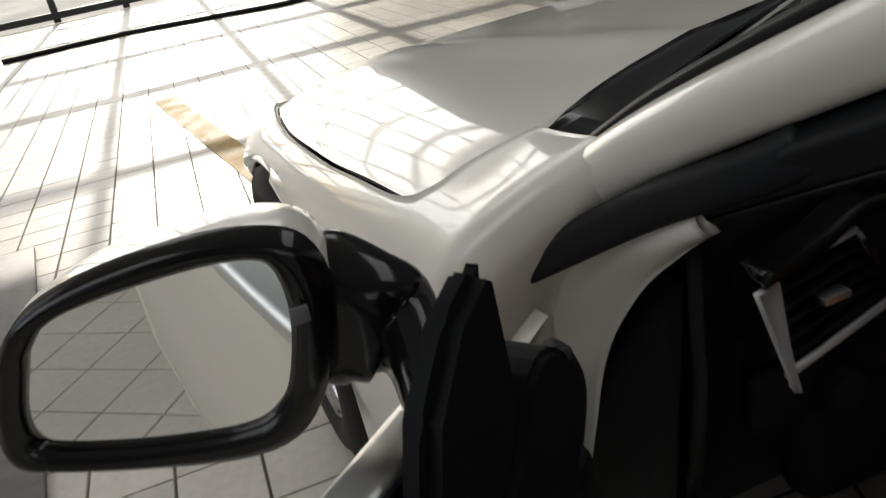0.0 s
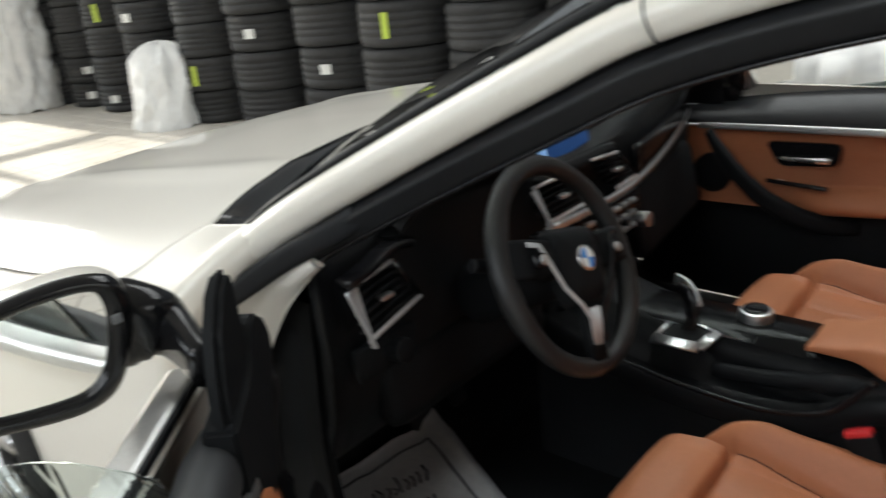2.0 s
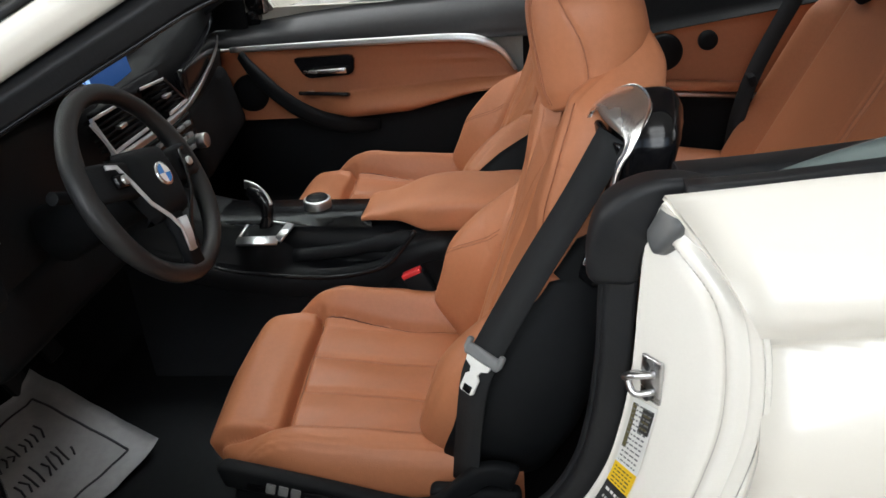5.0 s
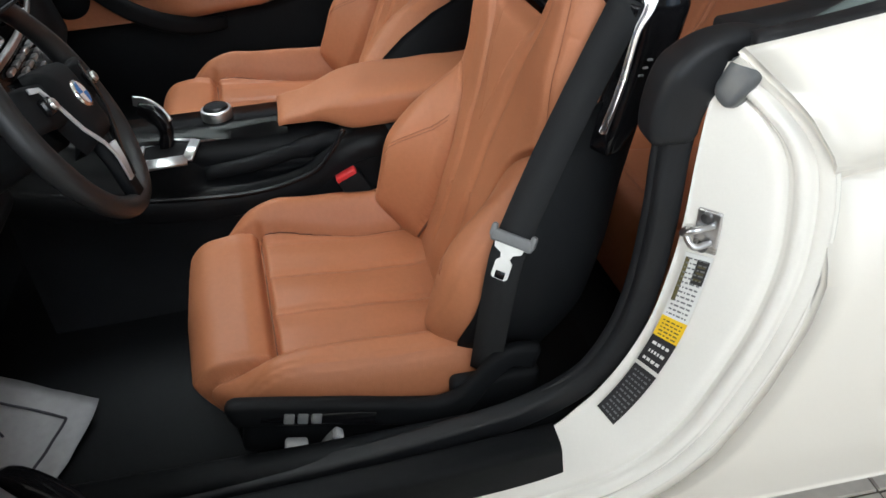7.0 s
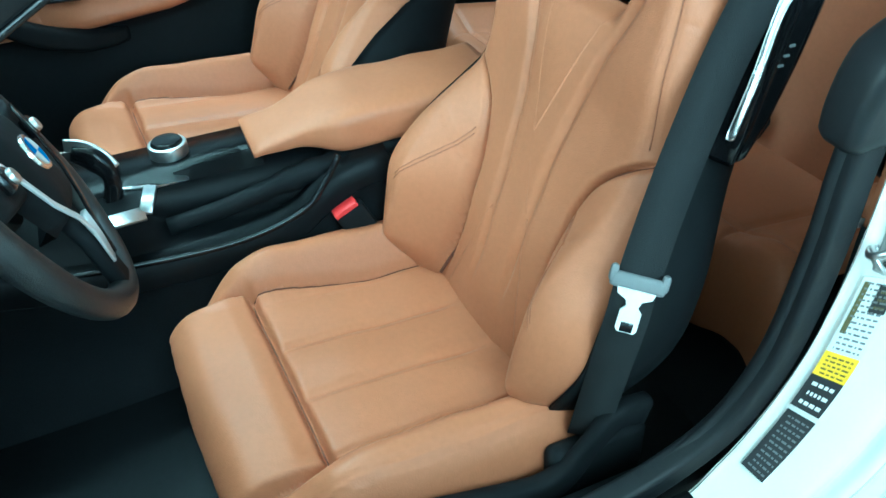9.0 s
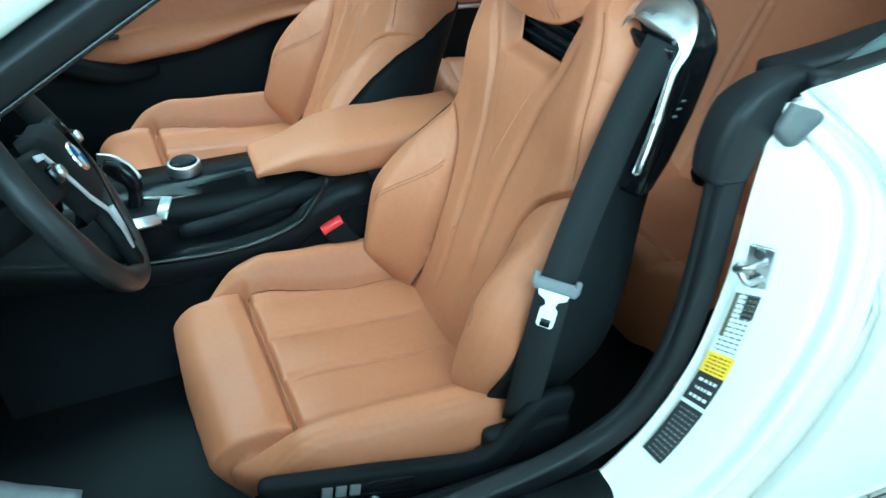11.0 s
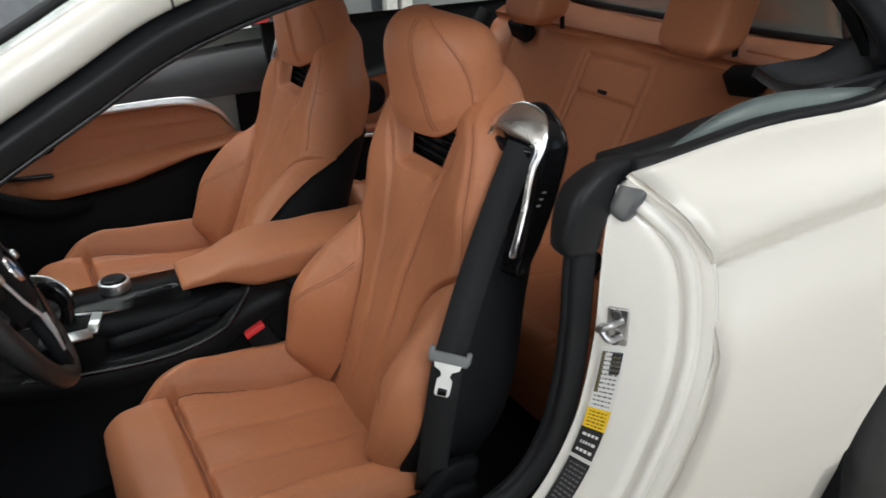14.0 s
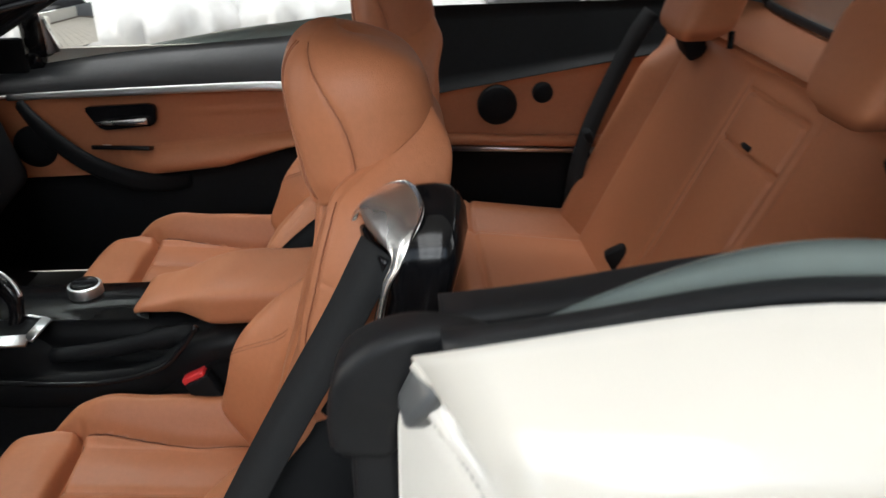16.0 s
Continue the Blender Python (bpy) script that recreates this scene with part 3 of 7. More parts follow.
# inner lip of the rear arch
P = np.array([[(x, HUB_Y + (ARCH_R + 0.004 + dr) * math.cos(a), HUB_Z + (ARCH_R + 0.004 + dr) * math.sin(a)) for x, dr in ((-0.888, 0.0), (-0.86, 0.01), (-0.62, 0.03))] for a in np.linspace(-0.35, math.pi + 0.35, 40)])
V, F = slab(P, 0.01)
mesh_part("wheel_arch_liner", V, F, CARPET, car, "black wheel arch liner")

# door opening: ridged white jamb between the outer edge and the seal
outer = catmull([(-0.788, -0.010, 0.926), (-0.826, -0.068, 0.874), (-0.856, -0.102, 0.815), (-0.871, -0.110, 0.71), (-0.882, -0.092, 0.62), (-0.880, -0.064, 0.52), (-0.870, -0.018, 0.40), (-0.858, 0.052, 0.313), (-0.848, 0.16, 0.263), (-0.846, 0.4, 0.24), (-0.846, 1.02, 0.236)], 18)
inner = catmull([(-0.768, -0.012, 0.905), (-0.766, 0.002, 0.862), (-0.764, 0.006, 0.80), (-0.764, 0.010, 0.70), (-0.764, 0.020, 0.62), (-0.764, 0.038, 0.545), (-0.764, 0.075, 0.470), (-0.766, 0.125, 0.412), (-0.772, 0.20, 0.372), (-0.775, 0.4, 0.345), (-0.775, 1.02, 0.335)], 18)
W = np.concatenate([np.linspace(0, 0.5, 40), np.linspace(0.52, 1, 14)])
P = np.zeros((len(outer), len(W), 3))
for i, (a, b) in enumerate(zip(outer, inner)):
    tang = outer[min(i + 1, len(outer) - 1)] - outer[max(i - 1, 0)]
    tang /= np.linalg.norm(tang)
    nrm = np.cross(tang, b - a)
    nrm /= np.linalg.norm(nrm)
    if nrm[0] > 0:
        nrm = -nrm
    wide = np.linalg.norm(b - a)
    for j, w in enumerate(W):
        d = w * wide
        h = 0.001 * bell(d, 0.006) - 0.006 * bell(d - 0.018, 0.006) + 0.008 * bell(d - 0.032, 0.0045) - 0.007 * bell(d - 0.048, 0.009) + 0.004 * math.sin(math.pi * w)
        P[i, j] = a + (b - a) * w + nrm * h * min(1.0, wide / 0.09)
V, F = slab(P, 0.006)
jamb = mesh_part("door_jamb", V, F, JAMB, car, "ridged white door jamb")

V, F = sweep(outer, ring(0.0042, n=8), up=(-1, 0.001, 0.001))
mesh_part("jamb_lip", V, F, JAMB, jamb, "rounded white lip of the jamb")

# striker and stickers on the jamb
st = part("striker_plate", box((-0.792, -0.006, 0.704), (0.030, 0.006, 0.060), 0.0028, turn(0, 0, 42), 3), ALLOY, jamb, "bright steel door striker")
for z, tip in ((0.716, 0.024), (0.692, 0.020)):
    V, F = sweep(catmull([(-0.800, -0.008, z), (-0.800, tip * 0.7, z - 0.002), (-0.788, tip, 0.704), (-0.778, tip * 0.5, 0.702), (-0.780, 0.006, 0.702)], 5), ring(0.0042, n=10))
    mesh_part("striker_loop", V, F, ALLOY, jamb)
for z in (0.725, 0.683):
    part("striker_bolt", cylinder((-0.792, -0.004, z), (-0.7955, 0.0015, z), 0.007, seg=12, bevel=0.001), DISC, jamb)


arc_in = np.concatenate([[0], np.cumsum(np.linalg.norm(np.diff(inner, axis=0), axis=1))])


def jamb_at(s, d, lift):
    """A place over the jamb: s along its inner edge, d from that edge outwards."""
    i = float(np.interp(s, arc_in, np.arange(len(arc_in))))
    k = min(int(i), len(inner) - 2)
    f = i - k
    a, b = outer[k] + (outer[k + 1] - outer[k]) * f, inner[k] + (inner[k + 1] - inner[k]) * f
    tang = inner[k + 1] - inner[k]
    tang = tang / np.linalg.norm(tang)
    ac = (b - a) / np.linalg.norm(b - a)
    nrm = np.cross(tang, ac)
    nrm = -nrm if nrm[0] > 0 else nrm
    nrm /= np.linalg.norm(nrm)
    return b - ac * d + nrm * (lift + 0.004)


def sticker(name, z, h, w, mat, shift=0.0, lift=0.0085):
    """A sticker that follows the jamb round height z."""
    s0 = float(np.interp(-z, -inner[:, 2], arc_in))
    P = np.array([[jamb_at(s0 + v * h / 2, 0.028 + shift - u * w / 2, lift) for v in np.linspace(-1, 1, 9)] for u in np.linspace(-1, 1, 7)])
    V, F = slab(P, 0.0012)
    return mesh_part(name, V, F, mat, jamb, "", False), s0, shift, lift


def sticker_bars(s0, shift, lift, rows, w, h, mat):
    """Print that cannot be read: short bars."""
    rr = random.Random(int(s0 * 1000))
    V, F = [], []
    for r in range(rows):
        v = (r + 0.5) / rows * 2 - 1
        x = -0.86
        while x < 0.8:
            q = rr.uniform(0.12, 0.45)
            e = min(x + q, 0.86)
            o = len(V)
            for u, dv in ((x, -0.35 / rows), (e, -0.35 / rows), (e, 0.35 / rows), (x, 0.35 / rows)):
                V.append(jamb_at(s0 + (v + dv) * h / 2, 0.028 + shift - u * w / 2, lift + 0.0016))
            F.append((o, o + 1, o + 2, o + 3))
            x = e + 0.12
    mesh_part("sticker_print", V, F, mat, jamb, "", False)


s1 = sticker("sticker_white", 0.620, 0.098, 0.034, LABELW, 0.002)
sticker_bars(*s1[1:], 13, 0.030, 0.092, GREY)
sticker("sticker_dark_bar", 0.630, 0.066, 0.005, LABELO, -0.010, 0.0100)
s2 = sticker("sticker_olive", 0.645, 0.034, 0.015, LABELK, 0.0095, 0.0100)
sticker_bars(*s2[1:], 3, 0.011, 0.028, LABELO)
s3 = sticker("sticker_yellow", 0.556, 0.032, 0.034, LABELY, 0.002)
sticker_bars(*s3[1:], 5, 0.030, 0.028, LABELO)
s4 = sticker("sticker_black", 0.520, 0.044, 0.034, LABELK, 0.002)
sticker_bars(*s4[1:], 3, 0.028, 0.038, LABELW)
s5 = sticker("sticker_black", 0.458, 0.086, 0.034, LABELK, 0.003)
sticker_bars(*s5[1:], 11, 0.030, 0.080, GREY)

# rubber seal round the opening, grey cap at its upper corner
sealp = catmull([(-0.752, -0.03, 0.925), (-0.748, 0.018, 0.882), (-0.744, 0.029, 0.80), (-0.744, 0.032, 0.70), (-0.744, 0.042, 0.60), (-0.744, 0.062, 0.52), (-0.743, 0.104, 0.448), (-0.742, 0.175, 0.402), (-0.742, 0.27, 0.376), (-0.742, 0.5, 0.345), (-0.742, 0.9, 0.325), (-0.744, 1.08, 0.335)], 8)
V, F = sweep(sealp, rrect(0.038, 0.032, 0.24), up=(-1, 0.001, 0.001))
mesh_part("door_seal", V, F, RUBBER, car, "black rubber door seal")
V, F = sweep(sealp[14:] + np.array([0.004, 0.016, 0.005]), ring(0.008, n=8), up=(-1, 0.001, 0.001))
mesh_part("seal_bead", V, F, RUBBER, car)
capp = catmull([(-0.742, 0.038, 0.812), (-0.743, 0.036, 0.850), (-0.746, 0.024, 0.888), (-0.750, -0.004, 0.912), (-0.752, -0.045, 0.918), (-0.752, -0.095, 0.905)], 7)
V, F = sweep(capp, rrect(0.060, 0.050, 0.25), up=(-1, 0.001, 0.001), scale=np.concatenate([[0.80, 0.93], np.linspace(1.0, 1.12, 12), np.linspace(1.12, 0.35, len(capp) - 14)]))
mesh_part("pillar_cap", V, F, RUBBER, car, "moulded black pillar cap")
bm = box((-0.784, -0.018, 0.889), (0.036, 0.036, 0.056), 0.012, turn(20, -24, 22), 4)
for v in bm.verts:
    v.co += Vector((0.5, 0.7, 0.6)) * 0.010 * noise.noise(v.co * 38)
part("seal_end_block", bm, GREYRUBBER, car, "worn grey rubber block at the seal's end")

# sill: black step cover outside the seal
V, F = sweep([(-0.790, 0.165, 0.352), (-0.790, 0.4, 0.334), (-0.790, 0.7, 0.318), (-0.790, 1.0, 0.312)], rrect(0.05, 0.075, 0.25), up=(0, 0, 1))
mesh_part("sill_cover", V, F, BLACK, car, "black plastic sill cover")
V, F = sweep([(-0.815, 0.10, 0.25), (-0.815, 0.5, 0.235), (-0.815, 1.05, 0.232)], rrect(0.09, 0.10, 0.3))
mesh_part("sill_panel", V, F, PAINT, car)
part("underbody", box((0, 0.45, 0.20), (1.50, 4.0, 0.06), 0.02), BLACK, car)

# belt moulding and the bulging rear side glass
yy = np.linspace(-0.03, -0.72, 24)
V, F = sweep([(float(BELT_X(y)) + 0.016, y, float(BELT_Z(y)) + 0.004) for y in yy], rrect(0.030, 0.022, 0.4))
mesh_part("belt_moulding", V, F, RUBBER, car, "black belt moulding")
V, F = sweep([(float(BELT_X(y)) - 0.002, y, float(BELT_Z(y)) + 0.003) for y in yy], rrect(0.006, 0.008, 0.4))
mesh_part("belt_trim", V, F, TRIM, car)
P = np.array([[(float(BELT_X(y)) + 0.034 + 0.012 * v, y, float(BELT_Z(y)) - 0.015 + v * (0.014 + 0.038 * math.sin(math.pi * min(1.0, max(0.0, (-0.11 - y) / 0.50))) ** 0.85)) for v in np.linspace(0, 1, 5)] for y in np.linspace(-0.06, -0.66, 40)])
V, F = slab(P, 0.004)
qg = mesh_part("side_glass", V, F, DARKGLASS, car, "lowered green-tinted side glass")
V, F = sweep([(float(BELT_X(y)) + 0.075, y, float(BELT_Z(y)) - 0.006) for y in yy], rrect(0.05, 0.028, 0.4))
mesh_part("inner_belt_seal", V, F, RUBBER, car)


# roof of the closed hard top, C-pillar, rear window
def mirrored(P):
    Q = np.array(P, float).copy()
    Q[..., 0] *= -1
    return Q


ROOF = [(0.30, 0.600, 1.222), (0.0, 0.575, 1.262), (-0.35, 0.565, 1.262), (-0.62, 0.575, 1.205)]
P = []
for y, x, z in ROOF:
    P.append([(x * q, y + (0.05 * (1 - q * q) if y > 0.2 else 0), z + 0.065 * (1 - abs(q) ** 2.5)) for q in np.linspace(-1, 1, 17)])
V, F = slab(np.array(P), 0.03)
mesh_part("roof_panel", V, F, PAINT, car, "white folding roof panel")
for sgn in (1, -1):
    c_edge = catmull([(-0.60, -0.50, 1.190), (-0.632, -0.60, 1.115), (-0.652, -0.675, 1.04), (-0.660, -0.715, 0.985), (-0.662, -0.728, 0.945)], 6)
    P = np.array([[p + np.array([0.03 * w, -0.62 * w * (1.0 - 0.15 * k / 24), -0.04 * w * (1 - k / 24) - 0.10 * w * w * (1 - k / 30)]) for w in np.linspace(0.02, 1, 14)] for k, p in enumerate(c_edge)])
    if sgn < 0:
        P = mirrored(P)
    V, F = slab(P, 0.02 * sgn)
    mesh_part("c_pillar", V, F, PAINT, car, "white rear pillar of the hard top")
    q = c_edge + np.array([0.022, 0.018, 0.0])
    q = mirrored(q) if sgn < 0 else q
    V, F = sweep(q, rrect(0.075, 0.045, 0.4), up=(0, 0.5, 1))
    mesh_part("roof_seal", V, F, RUBBER, car, "thick black roof seal")
    inn = catmull([(-0.58, -0.48, 1.17), (-0.585, -0.60, 1.09), (-0.575, -0.70, 1.00), (-0.56, -0.76, 0.945)], 6)
    P = np.array([[p + np.array([0.09 * w, -0.16 * w, 0.01 * w]) for w in np.linspace(0, 1, 4)] for p in inn])
    P = mirrored(P) if sgn < 0 else P
    V, F = slab(P, 0.02)
    mesh_part("pillar_lining", V, F, BLACK, car, "black roof lining")
P = np.array([[(x * (1 + 0.10 * v), -0.745 + 0.058 * x - 0.035 * (x / 0.45) ** 2 + 0.14 * v, 0.958 + 0.235 * v) for x in np.linspace(-0.46, 0.46, 21)] for v in np.linspace(0, 1, 8)])
V, F = slab(P, 0.004)
rw = mesh_part("rear_window", V, F, DARKGLASS, car, "green-tinted rear window with outside light in its grey colour")
V, F = sweep(P[0] + np.array([0, 0.008, 0.004]), rrect(0.014, 0.016, 0.4))
mesh_part("rear_window_seal", V, F, RUBBER, car, "black gasket under the rear window")
for k_side, sgn in ((0, 1), (-1, -1)):
    edge_pts = P[:, k_side]
    V, F = sweep(edge_pts + np.array([0, 0.006, 0]), rrect(0.014, 0.016, 0.4))
    mesh_part("rear_window_seal", V, F, RUBBER, car)
    far = catmull([(-0.640, -0.70, 0.945), (-0.628, -0.66, 1.02), (-0.610, -0.58, 1.10), (-0.585, -0.49, 1.18)], 4)
    far = mirrored(far) if sgn < 0 else far
    Q = []
    for i, e in enumerate(edge_pts):
        f = far[round(i * (len(far) - 1) / (len(edge_pts) - 1))]
        Q.append([e + (f - e) * w + np.array([0, -0.012 * math.sin(math.pi * w), 0]) for w in np.linspace(0, 1, 8)])
    V, F = slab(np.array(Q), 0.012)
    mesh_part("pillar_lining", V, F, SATIN, car, "dark roof pillar lining")
# boot lid and tail behind the roof
P = np.array([[(x, y, 0.955 - 0.05 * ((-0.95 - y) / 0.8) ** 2 - 0.03 * (abs(x) / 0.7) ** 3) for x in np.linspace(-0.63, 0.63, 15)] for y in np.linspace(-0.80, -1.75, 12)])
V, F = slab(P, -0.02)
mesh_part("boot_lid", V, F, PAINT, car, "white boot lid")
part("rear_bumper", box((0, -1.80, 0.55), (1.62, 0.16, 0.62), 0.07, None, 4), PAINT, car)
part("quarter_panel_right", box((0.83, -0.92, 0.58), (0.12, 1.66, 0.66), 0.05, None, 3), PAINT, car)


# wheels
def wheel(yh, side):
    x0 = (-0.795 if yh < 0 else -0.825) * side
    s = side
    prof = [(-0.085, 0.232), (-0.105, 0.245), (-0.113, 0.275), (-0.108, 0.302), (-0.094, 0.319), (-0.06, TYRE_R), (-0.03, TYRE_R), (-0.028, TYRE_R - 0.007), (-0.020, TYRE_R - 0.007), (-0.018, TYRE_R), (0.018, TYRE_R), (0.020, TYRE_R - 0.007), (0.028, TYRE_R - 0.007), (0.03, TYRE_R), (0.06, TYRE_R), (0.094, 0.319), (0.108, 0.302), (0.113, 0.275), (0.105, 0.245), (0.085, 0.232)]
    V, F = lathe([(a * s, r) for a, r in prof], (x0, yh, HUB_Z), 64)
    ob = mesh_part("wheel", V, F, TYRE, car, "low-profile tyre on a silver alloy wheel")
    rim = [(-0.088, 0.243), (-0.100, 0.238), (-0.098, 0.228), (-0.085, 0.222), (-0.05, 0.214), (0.09, 0.214), (0.095, 0.24)]
    V, F = lathe([(a * s, r) for a, r in rim], (x0, yh, HUB_Z), 64)
    mesh_part("rim", V, F, ALLOY, ob, "silver alloy rim")
    V, F = lathe([(0.0 * s, 0.0), (-0.0 * s, 0.16), (0.02 * s, 0.16), (0.02 * s, 0.0)], (x0, yh, HUB_Z), 40)
    mesh_part("brake_disc", V, F, DISC, ob)
    V, F = lathe([(0.06 * s, 0.0), (0.06 * s, 0.215)], (x0, yh, HUB_Z), 40)
    mesh_part("wheel_well", V, F, BLACK, ob)
    V, F = lathe([(-0.070 * s, 0.0), (-0.070 * s, 0.028), (-0.066 * s, 0.034), (-0.05 * s, 0.062), (-0.02 * s, 0.066)], (x0, yh, HUB_Z), 32)
    mesh_part("hub", V, F, ALLOY, ob)
    V, F = lathe([(-0.0745 * s, 0.0), (-0.0745 * s, 0.026), (-0.070 * s, 0.029)], (x0, yh, HUB_Z), 24)
    mesh_part("hub_cap", V, F, GREY, ob, "round grey centre cap")
    for k in range(5):
        for off in (-13, 13):
            a0 = radians(72 * k + 20 + off * 0.45)
            a1 = radians(72 * k + 20 + off * 1.02)
            p = []
            for f in np.linspace(0, 1, 7):
                a = a0 + (a1 - a0) * f
                r = 0.035 + (0.226 - 0.035) * f
                p.append((x0 + s * (-0.058 - 0.018 * math.sin(math.pi * min(1, f * 0.9)) - 0.018 * f), yh + r * math.cos(a), HUB_Z + r * math.sin(a)))
            V, F = sweep(p, rrect(0.036, 0.036, 0.3), up=(1, 0, 0), scale=[0.9, 0.95, 0.95, 0.95, 0.98, 1.05, 1.15])
            mesh_part("spoke", V, F, ALLOY, ob)
    for k in range(5):
        a = radians(72 * k + 56)
        part("bolt", cylinder((x0 - s * 0.040, yh + 0.052 * math.cos(a), HUB_Z + 0.052 * math.sin(a)), (x0 - s * 0.062, yh + 0.052 * math.cos(a), HUB_Z + 0.052 * math.sin(a)), 0.009, seg=6), DISC, ob)
    return ob


for yh in (HUB_Y, HUB_F):
    for sd in (1, -1):
        wh = wheel(yh, sd)
        if yh > 0:
            wh.matrix_basis = Matrix.Translation((0, 1.1, 0)) @ pose(0, 0, 0, 0, 0, 3.5) @ Matrix.Translation((0, -1.1, 0))

# bonnet and front wings share one deck shape
CROWN = lambda y: curve1(y, [0.9, 1.05, 1.2, 1.35, 1.6, 2.0, 2.4, 2.8], [1.000, 0.984, 0.956, 0.938, 0.912, 0.868, 0.80, 0.65])
DROP = lambda a: curve1(a, [0.0, 0.3, 0.5, 0.7, 0.78, 0.84, 0.88, 0.905, 0.92], [0.0, 0.004, 0.012, 0.036, 0.056, 0.083, 0.112, 0.150, 0.20])


def deck_z(x, y):
    crest = 0.009 * bell(abs(x) - 0.50 - 0.06 * (y - 1.4), 0.035) * smooth(1.25, 1.5, y)
    return float(CROWN(y)) - float(DROP(min(abs(x), 0.92))) + float(crest)


GAP = catmull([(-0.752, 1.240, 0), (-0.812, 1.276, 0), (-0.850, 1.300, 0), (-0.868, 1.350, 0), (-0.872, 1.50, 0), (-0.874, 1.75, 0), (-0.858, 2.1, 0), (-0.79, 2.48, 0), (-0.68, 2.66, 0)], 8)
FRONT = Matrix.Translation((0, 1.1, 0)) @ pose(0, 0, 0, 0, 0, 3.5) @ Matrix.Translation((0, -1.1, 0))
for g in GAP:
    g[2] = deck_z(g[0], g[1])
REAR = lambda q: 1.240 + 0.170 * (1 - abs(q) ** 1.35)
# bonnet: from the rear edge forward, side edges on the gap line
gy, gx = [], []
for g in GAP[20:]:
    if not gy or g[1] > gy[-1] + 1e-4:
        gy.append(g[1])
        gx.append(-g[0])
side_at = lambda y: float(np.interp(y, gy, gx))
rear_x = [-0.752 * q for q in np.linspace(1, -1, 41)]
corner = [tuple(g[:2]) for g in GAP[:24]]
rear_line = [(x, y) for x, y in corner[::-1]][:-1] + [(x, float(REAR(x / 0.752))) for x in rear_x] + [(-x, y) for x, y in corner][1:]
P = []
for x0, y0 in rear_line:
    row = []
    f = max(-1.0, min(1.0, x0 / 0.8715))
    for v in np.linspace(0, 1, 50):
        y1 = 2.70 - 0.16 * abs(f) ** 3
        y = y0 + (y1 - y0) * v
        lim = side_at(max(y, 1.31))
        x = x0 + (f * lim - x0) * smooth(0.0, 0.25, v)
        row.append((x, y, deck_z(x, y)))
    P.append(row)
V, F = slab(np.array(P), 0.016)
mesh_part("bonnet", V, F, PAINT, car, "white bonnet").matrix_basis = FRONT
part("front_bumper", box((0, 2.68, 0.42), (1.60, 0.22, 0.50), 0.09, None, 4), PAINT, car).matrix_basis = FRONT

# shoulder line that the wing's top runs out to: along the door gap, then along the side
foot = catmull([(-0.763, 1.100, 0), (-0.80, 1.115, 0), (-0.850, 1.135, 0), (-0.902, 1.165, 0)], 8)
for sgn in (1, -1):
    P = []
    n_corner = 20
    for k, g in enumerate(GAP):
        if k <= n_corner:
            t = foot[round(k / n_corner * (len(foot) - 1))]
        else:
            y = g[1] + (1.165 - GAP[n_corner][1]) * (1 - smooth(n_corner, n_corner + 12, k))
            t = np.array([-0.908 * (1 - 0.13 * smooth(2.3, 2.7, y)), y, 0])
        zt = deck_z(t[0], t[1]) if k <= n_corner else deck_z(-0.905, t[1])
        row = []
        for w in np.linspace(0, 1, 9):
            x, y = g[0] + (t[0] - g[0]) * w, g[1] + (t[1] - g[1]) * w
            row.append((x, y, deck_z(x, y)))
        low = arch(t[1], HUB_F, 0.24)
        for w in np.linspace(0.06, 1, 16):
            z = row[8][2] + (low - row[8][2]) * w
            bulge = -0.012 * math.sin(math.pi * min(1, w * 1.3)) if k > n_corner else -0.05 * min(1.0, w * 1.5) * (1 - k / n_corner)
            row.append((t[0] + bulge, t[1] + (0.03 * w + 0.10 * float(smooth(0.0, 0.30, w)) * (1 - 0.8 * k / n_corner)) * (k <= n_corner), z))
        P.append(row)
    P = np.array(P)
    P = mirrored(P) if sgn < 0 else P
    V, F = slab(P, -0.012 * sgn)
    mesh_part("front_wing", V, F, PAINT, car, "white front wing").matrix_basis = FRONT
    # half-sunk dark tube that paints the shade of the bonnet gap
    gp = mirrored(GAP) if sgn < 0 else GAP
    V, F = sweep(gp + np.array([0, 0, -0.0012]), ring(0.0018, n=8))
    mesh_part("panel_gap_shade", V, F, RUBBER, car, "dark strip drawn for the shaded gap between bonnet and wing").matrix_basis = FRONT

# weatherstrip along the wing's rear edge
V, F = sweep(catmull([(-0.722, 0.880, 0.962), (-0.736, 0.912, 0.941), (-0.765, 0.990, 0.899), (-0.800, 1.065, 0.850), (-0.845, 1.108, 0.818), (-0.885, 1.125, 0.795)], 6), rrect(0.030, 0.036, 0.35))
mesh_part("wing_seal", V, F, RUBBER, car, "black rubber strip behind the wing")

# black scuttle with wiper arms
P = []
for q in np.linspace(-0.93, 0.93, 41):
    yr = float(REAR(min(1.0, abs(q) / 0.93))) - 0.002
    yw = min(1.09 + 0.20 * (1 - abs(q) ** 1.6), yr - 0.02)
    lip = 0.040 * (1 - min(1.0, abs(q) / 0.93) ** 8)
    P.append([(q * 0.805, yr + lip, deck_z(q * 0.805, yr + lip) + 0.001), (q * 0.805, yr + lip * 0.8, deck_z(q * 0.805, yr + lip * 0.8) + 0.005)] + [(q * 0.805, yr + (yw - yr) * v, deck_z(q * 0.805, yr) + 0.004 - 0.004 * math.sin(math.pi * v) + 0.012 * v) for v in np.linspace(0, 1, 7)])
V, F = slab(np.array(P), -0.01)
